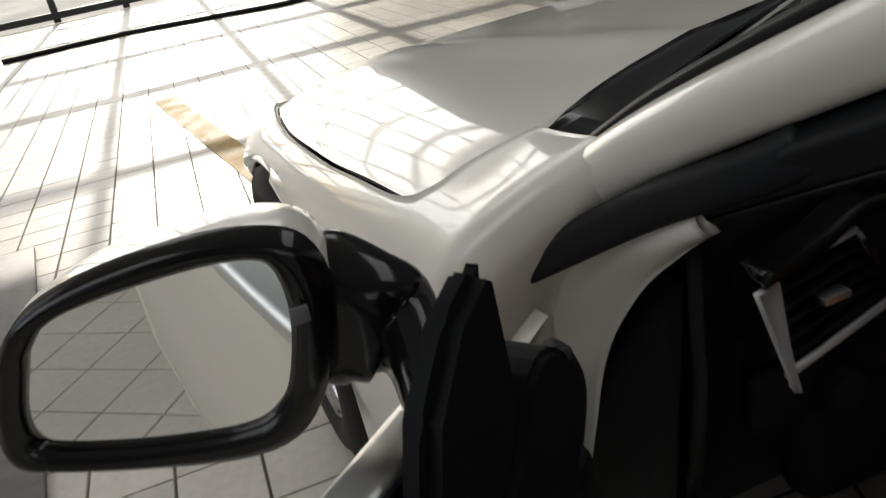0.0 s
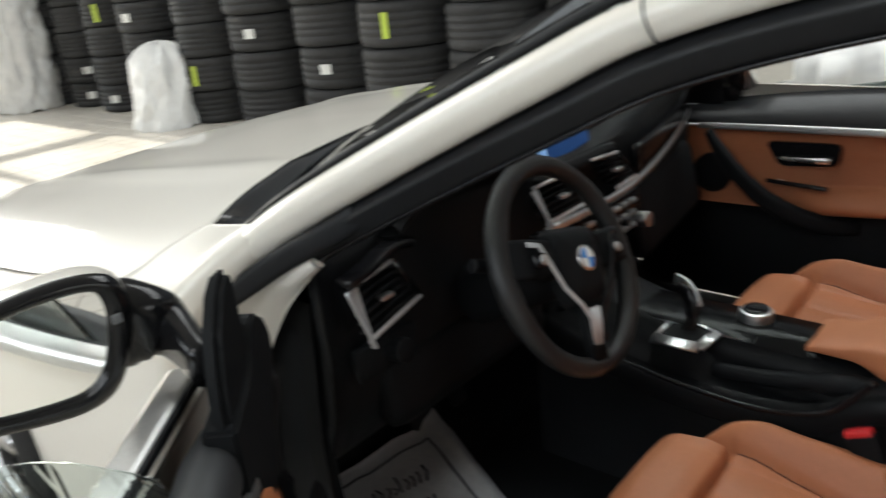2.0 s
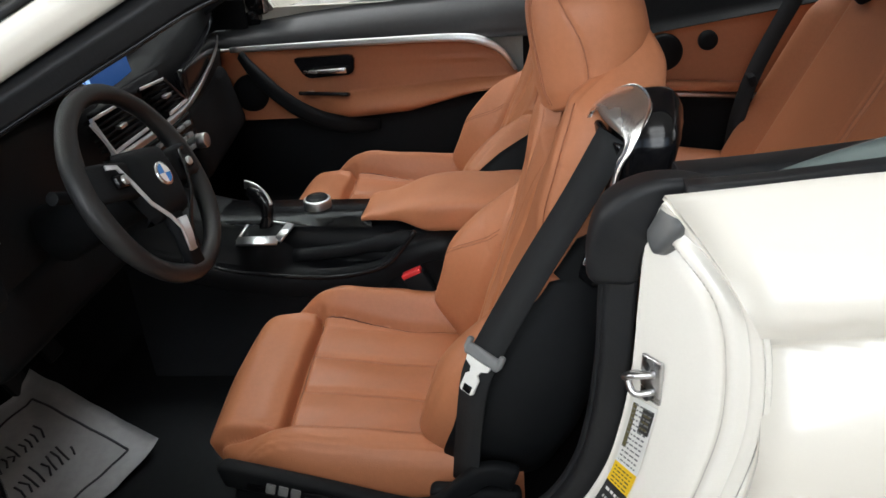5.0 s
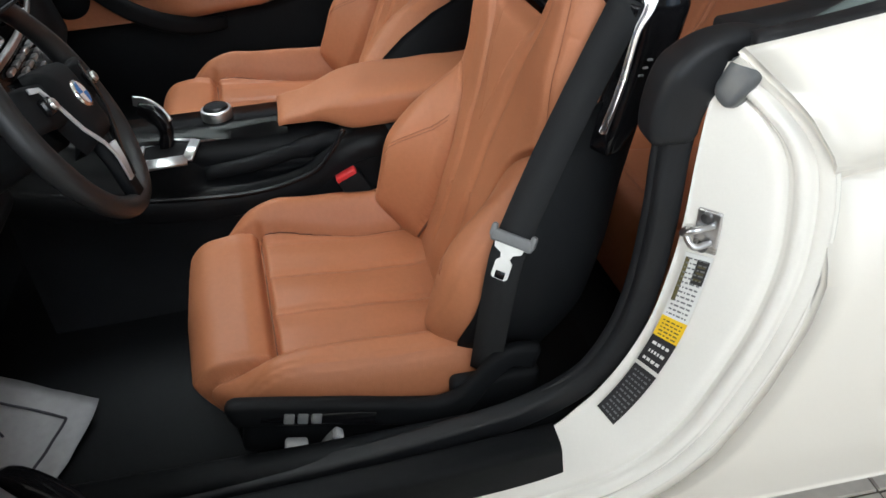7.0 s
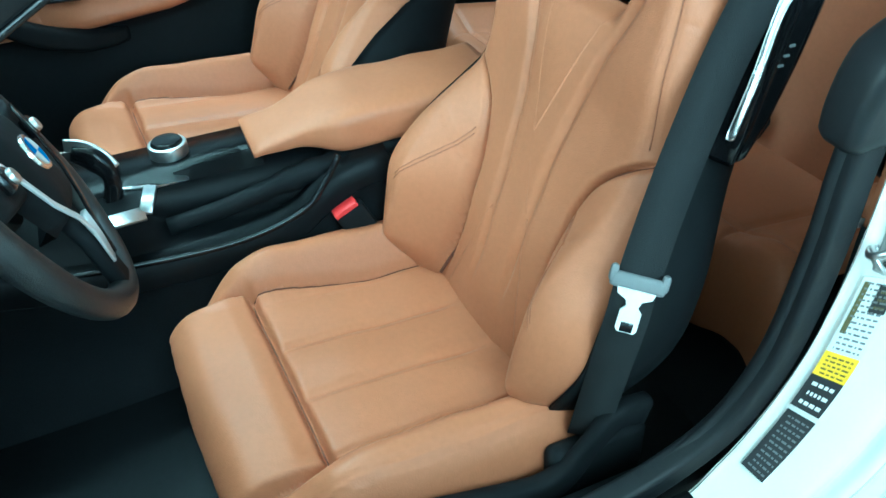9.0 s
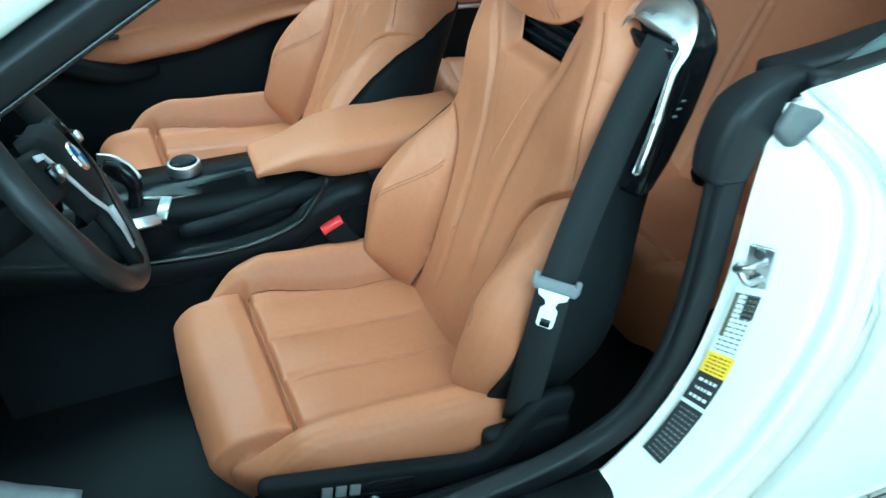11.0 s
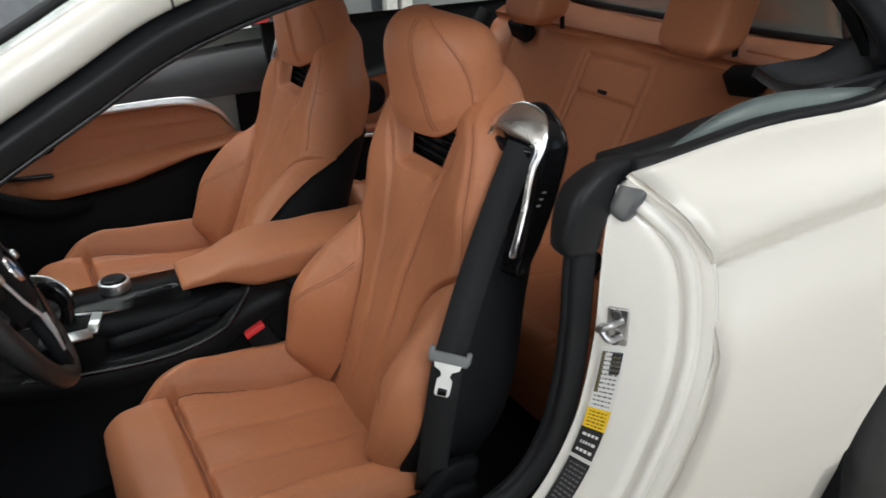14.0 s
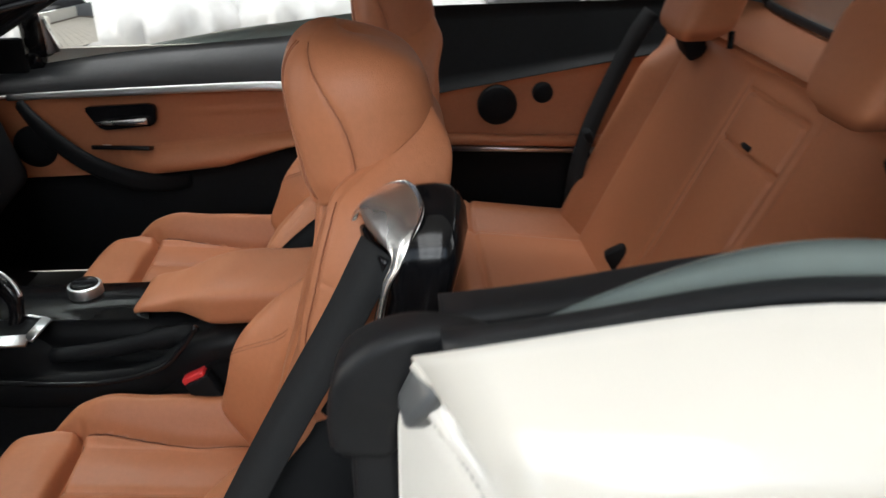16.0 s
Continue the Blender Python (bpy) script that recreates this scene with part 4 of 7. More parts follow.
mesh_part("scuttle", V, F, TRIM, car, "black scuttle panel below the windscreen").matrix_basis = FRONT
for x0, x1 in ((-0.50, -0.02), (0.05, 0.52)):
    V, F = sweep(catmull([(x0, 1.18, 0.918), ((x0 + x1) / 2, 1.265, 0.938), (x1, 1.31, 0.945)], 6), rrect(0.022, 0.012, 0.4))
    w = mesh_part("wiper", V, F, BLACK, car, "black wiper arm")
    V, F = sweep(catmull([(x0 + 0.02, 1.165, 0.930), ((x0 + x1) / 2, 1.24, 0.948), (x1 + 0.05, 1.285, 0.953)], 6), rrect(0.012, 0.016, 0.4))
    mesh_part("blade", V, F, RUBBER, w)

# A-pillars, windscreen, header
PILLAR = catmull([(-0.772, 1.12, 0.872), (-0.748, 1.00, 0.950), (-0.708, 0.82, 1.045), (-0.664, 0.64, 1.134), (-0.628, 0.51, 1.192), (-0.600, 0.30, 1.242), (-0.585, 0.05, 1.272)], 6)
for sgn in (1, -1):
    p = np.array([(0.015 - 0.122 * v[1] - v[0], v[1] - 0.122 * v[0], v[2]) for v in PILLAR]) if sgn < 0 else PILLAR
    V, F = sweep(p + np.array([0, 0, -0.004]), rrect(0.046, 0.050, 0.42), up=(-0.55 * sgn, 0.2, 1), scale=np.linspace(1.12, 0.84, len(p)))
    mesh_part("a_pillar", V, F, PAINT, car, "white windscreen pillar")
    q = p + np.array([0.012 * sgn, -0.020, -0.044])
    V, F = sweep(q, rrect(0.046, 0.036, 0.2), up=(-0.55 * sgn, 0.2, 1))
    mesh_part("pillar_seal", V, F, RUBBER, car, "black rubber pillar seal")
    for dz in (-0.062, -0.070):
        V, F = sweep(p + np.array([0.002 * sgn, -0.028, dz]), ring(0.0032, n=8), up=(-0.55 * sgn, 0.2, 1))
        mesh_part("seal_bead", V, F, TRIM, car)
    V, F = sweep(p + np.array([0.024 * sgn, -0.032, -0.062]), rrect(0.018, 0.014, 0.45), up=(-0.55 * sgn, 0.2, 1))
    mesh_part("seal_lip", V, F, RUBBER, car)
    q = p + np.array([0.050 * sgn, -0.008, -0.026])
    V, F = sweep(q, rrect(0.046, 0.050, 0.42), up=(-0.55 * sgn, 0.2, 1))
    mesh_part("pillar_lining", V, F, BLACK, car)
    V, F = sweep(p + np.array([0.022 * sgn, 0.022, 0.026]), rrect(0.014, 0.01, 0.4), up=(-0.55 * sgn, 0.2, 1))
    mesh_part("windscreen_seal", V, F, RUBBER, car)
    # thin seam across the pillar
    k = int(np.argmin(np.abs(p[:, 1] - 0.52)))
    d = p[k + 1] - p[k]
    V, F = sweep([p[k] - d * 0.03 + np.array([0, 0, -0.004]), p[k] + d * 0.03 + np.array([0, 0, -0.004])], rrect(0.0475, 0.0515, 0.42), up=(-0.55 * sgn, 0.2, 1))
    mesh_part("pillar_seam", V, F, RUBBER, car)
cut = [p for p in PILLAR if p[1] > 0.26]
P = np.array([[(p[0] * -q + (0.02 if q < 0 else -0.02), p[1] + 0.02 + (0.24 - 0.02 * k / len(cut)) * (1 - q * q), p[2] + 0.02 + 0.035 * (1 - q * q)) for q in np.linspace(-1, 1, 17)] for k, p in enumerate(cut)])
V, F = slab(P, 0.005)
ws = mesh_part("windscreen", V, F, GLASS, car, "clear windscreen")
V, F = slab(P[:4] + np.array([0, 0.004, 0.006]), 0.003)
mesh_part("windscreen_border", V, F, TRIM, car, "black printed border of the windscreen")
V, F = sweep([(x, 0.27 + 0.27 * (1 - (x / 0.6) ** 2), 1.252 + 0.03 * (1 - (x / 0.6) ** 2)) for x in np.linspace(-0.595, 0.595, 21)], rrect(0.10, 0.05, 0.4))
mesh_part("windscreen_header", V, F, PAINT, car, "white windscreen header")
V, F = sweep([(x, 0.22 + 0.27 * (1 - (x / 0.6) ** 2), 1.225 + 0.03 * (1 - (x / 0.6) ** 2)) for x in np.linspace(-0.58, 0.58, 21)], rrect(0.10, 0.03, 0.4))
mesh_part("header_lining", V, F, BLACK, car)
for g in (qg, rw, ws):
    g.visible_shadow = False


# crumpled film sheet with print behind the windscreen
sheet = thing("plastic_sheet", "crumpled white printed film lying behind the windscreen", "plastic film")
SA, SB, SC, SD = (np.array(v) for v in ((-0.570, 0.757, 1.075), (-0.545, 0.653, 1.155), (-0.450, 0.640, 1.190), (-0.470, 0.720, 1.150)))
P = np.array([[SA * (1 - u) * (1 - v) + SB * u * (1 - v) + SC * u * v + SD * (1 - u) * v + np.array([0, 0, -0.012 * abs(noise.noise(Vector((u * 6, v * 5, 3)))) - 0.004 * noise.noise(Vector((u * 17, v * 14, 1)))]) for v in np.linspace(0, 1, 20)] for u in np.linspace(0, 1, 28)])
V, F = slab(P, 0.001)
mesh_part("sheet", V, F, FILM, sheet)
for i, j, ln in ((5, 6, 2), (8, 6, 1), (14, 5, 3), (18, 5, 3), (9, 10, 2), (15, 10, 2), (20, 9, 2)):
    V, F = sweep([P[i, j] + np.array([-0.001, 0, 0.003]), P[i + ln, j] + np.array([-0.001, 0, 0.003])], rect(0.006, 0.001))
    mesh_part("printed_bar", V, F, INK, sheet)
part("lime_tab", box(tuple(P[22, 12] + np.array([0, 0, 0.004])), (0.03, 0.018, 0.002), 0.0005, turn(-30, 0, 20)), material("lime_paper", (0.45, 0.62, 0.12), 0.6), sheet, "lime paper tab")

# ---- driver's door, wide open ----
HINGE, ALONG, OUTW = np.array([-0.86, 1.045, 0.0]), np.array([-0.755, -0.656, 0.0]), np.array([-0.656, 0.755, 0.0])
TURN_DOOR = Matrix(((ALONG[0], OUTW[0], 0), (ALONG[1], OUTW[1], 0), (0, 0, 1)))


def dp(a, o, z):
    return HINGE + a * ALONG + o * OUTW + np.array([0, 0, z])


def door_box(c, s, bevel, m=None, seg=3):
    """A rounded box in the door's own directions: along, outward, up."""
    q = TURN_DOOR.to_4x4() if m is None else (TURN_DOOR @ m).to_4x4()
    bm = box((0, 0, 0), s, bevel, None, seg)
    bm.transform(Matrix.Translation(Vector(dp(*c))) @ q)
    return bm


prof = [(0.24, -0.035), (0.34, -0.008), (0.50, 0.012), (0.66, 0.010), (0.76, 0.0), (0.80, -0.004), (0.835, -0.022)]
belt_rise = lambda a: 0.022 * float(smooth(0.36, 0.75, a))
P = np.array([[dp(a, o, z + belt_rise(a) * float(smooth(0.5, 0.8, z))) for z, o in prof] for a in np.linspace(0.03, 1.18, 24)])
V, F = slab(P, 0.012)
door = mesh_part("driver_door", V, F, PAINT, car, "open white driver's door with brown and black lining")
round_in = lambda a: 0.062 * float(1 - smooth(0.09, 0.28, a))
P = np.array([[dp(a, o + round_in(a), z) for z, o in ((0.24, -0.05), (0.35, -0.115), (0.50, -0.125), (0.60, -0.135), (0.63, -0.150), (0.66, -0.13))] for a in np.linspace(0.10, 1.16, 40)])
V, F = slab(P, -0.02)
mesh_part("lower_lining", V, F, BLACK, door, "black lower door lining")
P = np.array([[dp(a, o + round_in(a), z) for z, o in ((0.655, -0.128), (0.70, -0.118), (0.755, -0.112), (0.765, -0.108))] for a in np.linspace(0.10, 1.14, 40)])
V, F = slab(P, -0.014)
mesh_part("leather_panel", V, F, LEATHER, door, "brown leather door panel")
V, F = sweep([dp(a, -0.108, 0.772) for a in np.linspace(0.30, 1.12, 12)], rrect(0.012, 0.018, 0.4))
mesh_part("trim_strip", V, F, ALU, door, "brushed metal trim strip")
V, F = sweep([dp(a, -0.082 - 0.022 * float(smooth(0.3, 0.5, a)) + 0.006 * math.sin(a * 3), 0.808 + belt_rise(a)) for a in np.linspace(0.22, 1.16, 16)], rrect(0.060, 0.070, 0.45), scale=np.concatenate([[0.55, 0.85], np.ones(14)]))
mesh_part("upper_lining", V, F, SATIN, door, "black padded door shoulder")
V, F = sweep([dp(a, -0.012, 0.842 + belt_rise(a)) for a in np.linspace(0.185, 1.16, 16)], rrect(0.040, 0.024, 0.4))
mesh_part("belt_strip", V, F, material("bright_satin_aluminium", (0.88, 0.88, 0.87), 0.42, 1.0, 0.06, 200, 9), door, "bright metal belt strip")
V, F = sweep([dp(a, -0.032, 0.846 + belt_rise(a)) for a in np.linspace(0.19, 1.16, 16)], rrect(0.006, 0.012, 0.4))
mesh_part("belt_seal", V, F, RUBBER, door)
glass_top = lambda a: float(np.interp(a, [0.38, 0.43, 0.495, 0.54, 0.59, 0.624, 0.685, 0.75, 0.792, 0.823, 1.0, 1.15], [0.845, 0.89, 0.947, 0.980, 1.010, 1.028, 1.055, 1.079, 1.092, 1.102, 1.125, 1.12]))
P = np.array([[dp(a, -0.072 + 0.022 * v, 0.80 + v * (glass_top(a) - 0.80)) for v in np.linspace(0, 1, 5)] for a in np.linspace(0.38, 1.15, 40)])
V, F = slab(P, -0.005)
dg = mesh_part("door_glass", V, F, PANE, door, "half lowered frameless door glass", False)
dg.visible_shadow = False
V, F = sweep(catmull([dp(0.16, -0.150, 0.55), dp(0.20, -0.165, 0.61), dp(0.34, -0.175, 0.655), dp(0.50, -0.16, 0.66)], 6), rrect(0.03, 0.035, 0.45))
mesh_part("pull_handle", V, F, TRIM, door, "black door pull")
V, F = lathe([(0.0, 0.0), (0.004, 0.05), (-0.002, 0.055)], (0, 0, 0), 28)
spk = mesh_part("speaker", V, F, BLACK, door)
spk.matrix_world = Matrix.Translation(Vector(dp(0.16, -0.128, 0.60))) @ TURN_DOOR.to_4x4() @ pose(0, 0, 0, 0, 0, -90)
V, F = sweep(catmull([dp(0.085, -0.03, 0.30), dp(0.085, -0.045, 0.50), dp(0.105, -0.06, 0.70), dp(0.150, -0.085, 0.80), dp(0.175, -0.09, 0.835)], 6), rrect(0.022, 0.05, 0.4), up=(0.3, -1, 0))
mesh_part("door_edge_seal", V, F, RUBBER, door)
part("buffer", door_box((0.118, -0.075, 0.752), (0.02, 0.03, 0.04), 0.008), RUBBER, door)

# mirror triangle and rounded front end of the lining
def door_plate(name, pts, o0, o1, mat, label="", bevel=0.007):
    """A plate cut to an outline of (along, height) points, between two depths of the door."""
    n = len(pts)
    bm = bmesh.new()
    vs = [bm.verts.new(dp(a, o, z)) for o in (o0, o1) for a, z in pts]
    bm.faces.new(vs[:n])
    bm.faces.new(vs[n:][::-1])
    for i in range(n):
        bm.faces.new((vs[i], vs[(i + 1) % n], vs[n + (i + 1) % n], vs[n + i]))
    bmesh.ops.recalc_face_normals(bm, faces=bm.faces)
    bmesh.ops.bevel(bm, geom=[e for e in bm.edges], offset=bevel, segments=2, affect="EDGES")
    return part(name, bm, mat, door, label)


door_plate("mirror_triangle", [(0.210, 0.83), (0.33, 0.83), (0.318, 0.90), (0.300, 0.948), (0.268, 0.980), (0.236, 0.992), (0.226, 0.984), (0.222, 0.93)], -0.106, -0.086, BLACK, "black mirror triangle cover")
door_plate("lining_end", [tuple(q) for q in catmull([(0.33, 0.72), (0.235, 0.72), (0.205, 0.78), (0.180, 0.82), (0.160, 0.85), (0.157, 0.872), (0.168, 0.898), (0.195, 0.920), (0.222, 0.915), (0.255, 0.875), (0.33, 0.855)], 3)], -0.112, -0.076, BLACK, "rounded black front end of the door lining", 0.004)
V, F = sweep(catmull([dp(0.10, -0.05, 0.30), dp(0.10, -0.055, 0.50), dp(0.125, -0.07, 0.66), dp(0.165, -0.096, 0.80), dp(0.150, -0.100, 0.86), dp(0.164, -0.100, 0.897)], 6), rrect(0.012, 0.02, 0.45), up=(0.3, -1, 0))
mesh_part("edge_bead", V, F, RUBBER, door)

# mirror: shell, glass bezel, silvered glass
M0, ME = np.array([-1.042, 0.921, 0.0]), np.array([-0.954, 0.30, 0.0])
MN = np.array([-0.30, -0.954, 0.0])


def mp(u, z, d):
    """A place in the mirror: along it, height, and depth towards the front."""
    return M0 + u * ME - d * MN + np.array([0, 0, z])


outl = catmull([(0.192, 0.935), (0.170, 0.962), (0.128, 0.980), (0.066, 0.991), (0.022, 0.990), (-0.004, 0.978), (-0.012, 0.945), (0.0, 0.895), (0.022, 0.858), (0.058, 0.843), (0.118, 0.846), (0.180, 0.856), (0.207, 0.866), (0.208, 0.895), (0.192, 0.935)], 4)[:-1]
inl = catmull([(0.172, 0.940), (0.155, 0.957), (0.126, 0.967), (0.066, 0.976), (0.026, 0.976), (0.014, 0.965), (0.013, 0.935), (0.024, 0.895), (0.038, 0.873), (0.062, 0.862), (0.118, 0.863), (0.172, 0.871), (0.189, 0.879), (0.189, 0.900), (0.172, 0.940)], 4)[:-1]
cen = outl.mean(axis=0)
rows = [[mp(*q, 0.012) for q in inl], [mp(*q, 0.004) for q in inl], [mp(*(q + (p - q) * 0.5), -0.004) for q, p in zip(inl, outl)], [mp(*q, 0.002) for q in outl], [mp(*(cen + (q - cen) * 1.025), 0.016) for q in outl]]
for d, s in ((0.034, 1.03), (0.06, 0.98), (0.085, 0.82), (0.098, 0.5), (0.102, 0.12)):
    rows.append([mp(*(cen + (q - cen) * s), d) for q in outl])
k = len(outl)


def shell(rows):
    V = np.array(rows).reshape(-1, 3)
    F = [(i * k + j, i * k + (j + 1) % k, (i + 1) * k + (j + 1) % k, (i + 1) * k + j) for i in range(len(rows) - 1) for j in range(k)]
    return V, F


V, F = shell(rows[:5])
mesh_part("mirror_bezel", V, F, TRIM, door, "gloss black mirror bezel")
V, F = shell(rows[4:])
mesh_part("mirror_cap", V, F, PAINT, door, "white mirror cap")
V = [mp(*q, 0.0085) for q in inl]
mesh_part("mirror_glass", V, [tuple(range(k))], MIRROR, door, "silvered mirror glass", False)
# arm: a broad gloss black root that narrows to the door
arm_line = catmull([mp(0.020, 0.914, 0.062), mp(-0.006, 0.915, 0.044), mp(-0.030, 0.911, 0.030), mp(-0.052, 0.897, 0.020), dp(0.235, -0.060, 0.878)], 6)
V, F = sweep(arm_line, rrect(0.060, 0.100, 0.48, 6), scale=np.concatenate([np.linspace(1.05, 1.05, 8), np.linspace(1.03, 0.80, 8), np.linspace(0.76, 0.50, 9)]))
mesh_part("mirror_arm", V, F, TRIM, door, "gloss black mirror arm")
part("warning_symbol", box(tuple(mp(0.004, 0.942, -0.0075)), (0.011, 0.002, 0.011), 0.0008), GREY, door)

# hinge post: white, in the shade of the door
A = catmull([(-0.743, 0.955, 0.890), (-0.745, 0.995, 0.855), (-0.745, 1.070, 0.775), (-0.745, 1.150, 0.650), (-0.745, 1.235, 0.410), (-0.745, 1.300, 0.240)], 6)
OUTP = catmull([(-0.746, 0.960, 0.893), (-0.762, 1.010, 0.868), (-0.785, 1.090, 0.825), (-0.798, 1.165, 0.700), (-0.80, 1.230, 0.430), (-0.80, 1.300, 0.240)], 6)
P = np.array([[p + (q - p) * w + np.array([-0.003, -0.005, 0]) * math.sin(w * math.pi) for w in np.linspace(0, 1, 10)] for p, q in zip(A, OUTP)])
V, F = slab(P, 0.01)
mesh_part("hinge_post", V, F, JAMB, car, "white hinge post")
P = np.array([[p + np.array([0.004 + 0.05 * w, 0.05 * w, 0.0]) for w in np.linspace(0, 1, 5)] for p in A])
V, F = slab(P, 0.006)
mesh_part("post_trim", V, F, BLACK, car, "black trim inside the hinge post")

# ---- interior shell ----
P = np.array([[(x, y, z) for y, z in ((1.42, 0.52), (1.30, 0.32), (1.20, 0.235), (0.9, 0.215), (0.5, 0.215), (0.1, 0.22), (-0.10, 0.24), (-0.22, 0.34))] for x in np.linspace(-0.735, 0.735, 12)])
V, F = slab(P, -0.03)
mesh_part("carpet", V, F, CARPET, car, "black floor carpet")
V, F = sweep([(-0.725, -0.05, 0.30), (-0.725, 0.5, 0.29), (-0.725, 1.2, 0.30)], rrect(0.05, 0.15, 0.3))
mesh_part("sill_trim", V, F, BLACK, car, "black inner sill trim")
P = np.array([[(-0.735 + 0.012 * math.sin(z * 9), y, z) for y in np.linspace(1.02, 1.20 + 0.2 * (0.80 - z), 6)] for z in np.linspace(0.25, 0.80, 8)])
V, F = slab(P, 0.02)
mesh_part("kick_panel", V, F, BLACK, car)

# ---- dashboard ----
SEC = [(1.30, 0.885), (1.16, 0.902), (1.06, 0.898), (1.02, 0.884), (0.995, 0.866), (0.990, 0.83), (0.990, 0.765), (0.988, 0.735), (0.995, 0.66), (1.01, 0.58), (1.06, 0.50), (1.16, 0.42)]
xs = np.linspace(-0.735, 0.735, 40)
P = np.array([[(x, y + (0.12 if x > 0 else -0.01) * (x / 0.735) ** 2, z + (0.018 * bell(x - 0.45, 0.22) + 0.010 * bell(x + 0.42, 0.25) - 0.046 * bell(x + 0.035, 0.16) * (y < 1.14)) * (z > 0.86)) for y, z in catmull(SEC, 4)] for x in xs])
V, F = slab(P, -0.02)
dash = mesh_part("dashboard", V, F, DASHPAD, car, "dark soft dashboard with metal trim")
# instrument hood
P = []
for x in np.linspace(-0.60, -0.20, 17):
    q = (x + 0.40) / 0.20
    h = 0.052 * (1 - min(1, abs(q)) ** 3.0)
    P.append([(x, y, z + h * f) for y, z, f in ((1.12, 0.895, 0.5), (1.04, 0.900, 0.95), (0.955, 0.897, 1.0), (0.938, 0.885, 0.95), (0.945, 0.873, 0.9), (1.02, 0.862, 0.7))])
V, F = slab(np.array(P), -0.006)
mesh_part("instrument_hood", V, F, DASHPAD, dash, "dark instrument hood")
P = np.array([[(x, 1.00 + 0.02 * v, 0.765 + 0.125 * v) for v in np.linspace(0, 1, 3)] for x in np.linspace(-0.57, -0.23, 5)])
V, F = slab(P, 0.01)
mesh_part("instrument_glass", V, F, TRIM, dash, "dark glossy instrument panel")
# outer vent on the driver's side
TL, TR, BR, BL = np.array([-0.716, 0.925, 0.846]), np.array([-0.618, 0.945, 0.846]), np.array([-0.556, 0.955, 0.762]), np.array([-0.700, 0.925, 0.752])


def vent(name, TL, TR, BR, BL, slats, strip_left=True):
    """An air vent in a skewed frame: frame bars, slats and a small tab."""
    c = (TL + TR + BR + BL) / 4
    back = np.array([0, 0.05, 0])
    V = [*(p + back for p in (TL, TR, BR, BL))]
    ob = mesh_part(name, V + [v + back * 0.2 for v in V], [(0, 1, 2, 3), (7, 6, 5, 4)], BLACK, dash, "black slatted air vent in a metal frame", False)
    for i in range(slats):
        f = (i + 0.5) / slats
        a, b = TL + (BL - TL) * f, TR + (BR - TR) * f
        d = (b - a) / np.linalg.norm(b - a)
        V, F = sweep([a + d * 0.006, b - d * 0.006], rrect(0.020, 0.005, 0.4), up=(0, 0.25, 1))
        V = np.array(V) + np.array([0, 0.012, 0])
        mesh_part("slat", V, F, BLACK, ob)
    for a, b, w, mat in ((TL, TR, 0.004, SILVER), (BL, BR, 0.005, SILVER), (TR, BR, 0.005, TRIM)):
        V, F = sweep([a, b], rrect(w * 1.6, w, 0.4), up=(0.1, 1, 0.05))
        mesh_part("frame_bar", V, F, mat, ob)
    if strip_left:
        P = np.array([[TL + (BL - TL) * v + np.array([-0.024 * (1 - 0.65 * v) * u, -0.012 * u * (2 - u), 0.006 * (v - 0.5) * u]) for u in np.linspace(0, 1, 4)] for v in np.linspace(-0.04, 1.12, 8)])
        V, F = slab(P, 0.006)
        mesh_part("metal_end", V, F, SILVER, ob, "brushed metal end piece")
    part("tab", box(tuple(c + np.array([0.0, -0.002, 0])), (0.026, 0.014, 0.008), 0.002), ALU, ob)
    return ob


vent("air_vent", TL, TR, BR, BL, 6)
vent("air_vent", np.array([-0.236, 0.955, 0.847]), np.array([-0.112, 0.958, 0.843]), np.array([-0.020, 0.955, 0.766]), np.array([-0.206, 0.950, 0.768]), 6)
vent("air_vent", np.array([-0.030, 0.958, 0.846]), np.array([0.072, 0.958, 0.838]), np.array([0.166, 0.962, 0.762]), np.array([0.062, 0.955, 0.762]), 6, False)
V, F = sweep(catmull([(-0.215, 0.945, 0.757), (0.0, 0.948, 0.750), (0.17, 0.965, 0.748), (0.36, 1.000, 0.762), (0.56, 1.050, 0.778), (0.70, 1.098, 0.788)], 6), rrect(0.012, 0.016, 0.4))
mesh_part("trim_strip", V, F, ALU, dash, "brushed metal trim strip")
V, F = sweep(catmull([(0.17, 0.970, 0.795), (0.36, 1.004, 0.803), (0.56, 1.055, 0.815), (0.70, 1.103, 0.822)], 6), rrect(0.02, 0.062, 0.3))
mesh_part("trim_panel", V, F, TRIM, dash, "gloss black dash panel")
V, F = sweep(catmull([TL + np.array([-0.020, -0.004, 0.010]), TL + np.array([0.03, 0.0, 0.018]), TR + np.array([0.0, 0.006, 0.020]), TR + np.array([0.05, 0.012, 0.012])], 5), rrect(0.030, 0.016, 0.4))
mesh_part("vent_trim", V, F, TRIM, dash, "gloss black trim over the air vent")
# centre controls under the vents
part("control_panel", box((0.03, 0.965, 0.690), (0.27, 0.03, 0.10), 0.012, turn(-8, 0, 0)), TRIM, dash, "black radio and climate panel")
for z in (0.722, 0.695, 0.665):
    for i in range(6):
        part("button", box((-0.062 + 0.034 * i, 0.946 + 0.004 * i * 0, z), (0.026, 0.012, 0.010), 0.003, turn(-8, 0, 0)), GREY if i % 3 else ALU, dash)
for x in (-0.085, 0.15):
    part("knob", cylinder((x, 0.955, 0.664), (x, 0.925, 0.668), 0.018, bevel=0.003), ALU, dash)
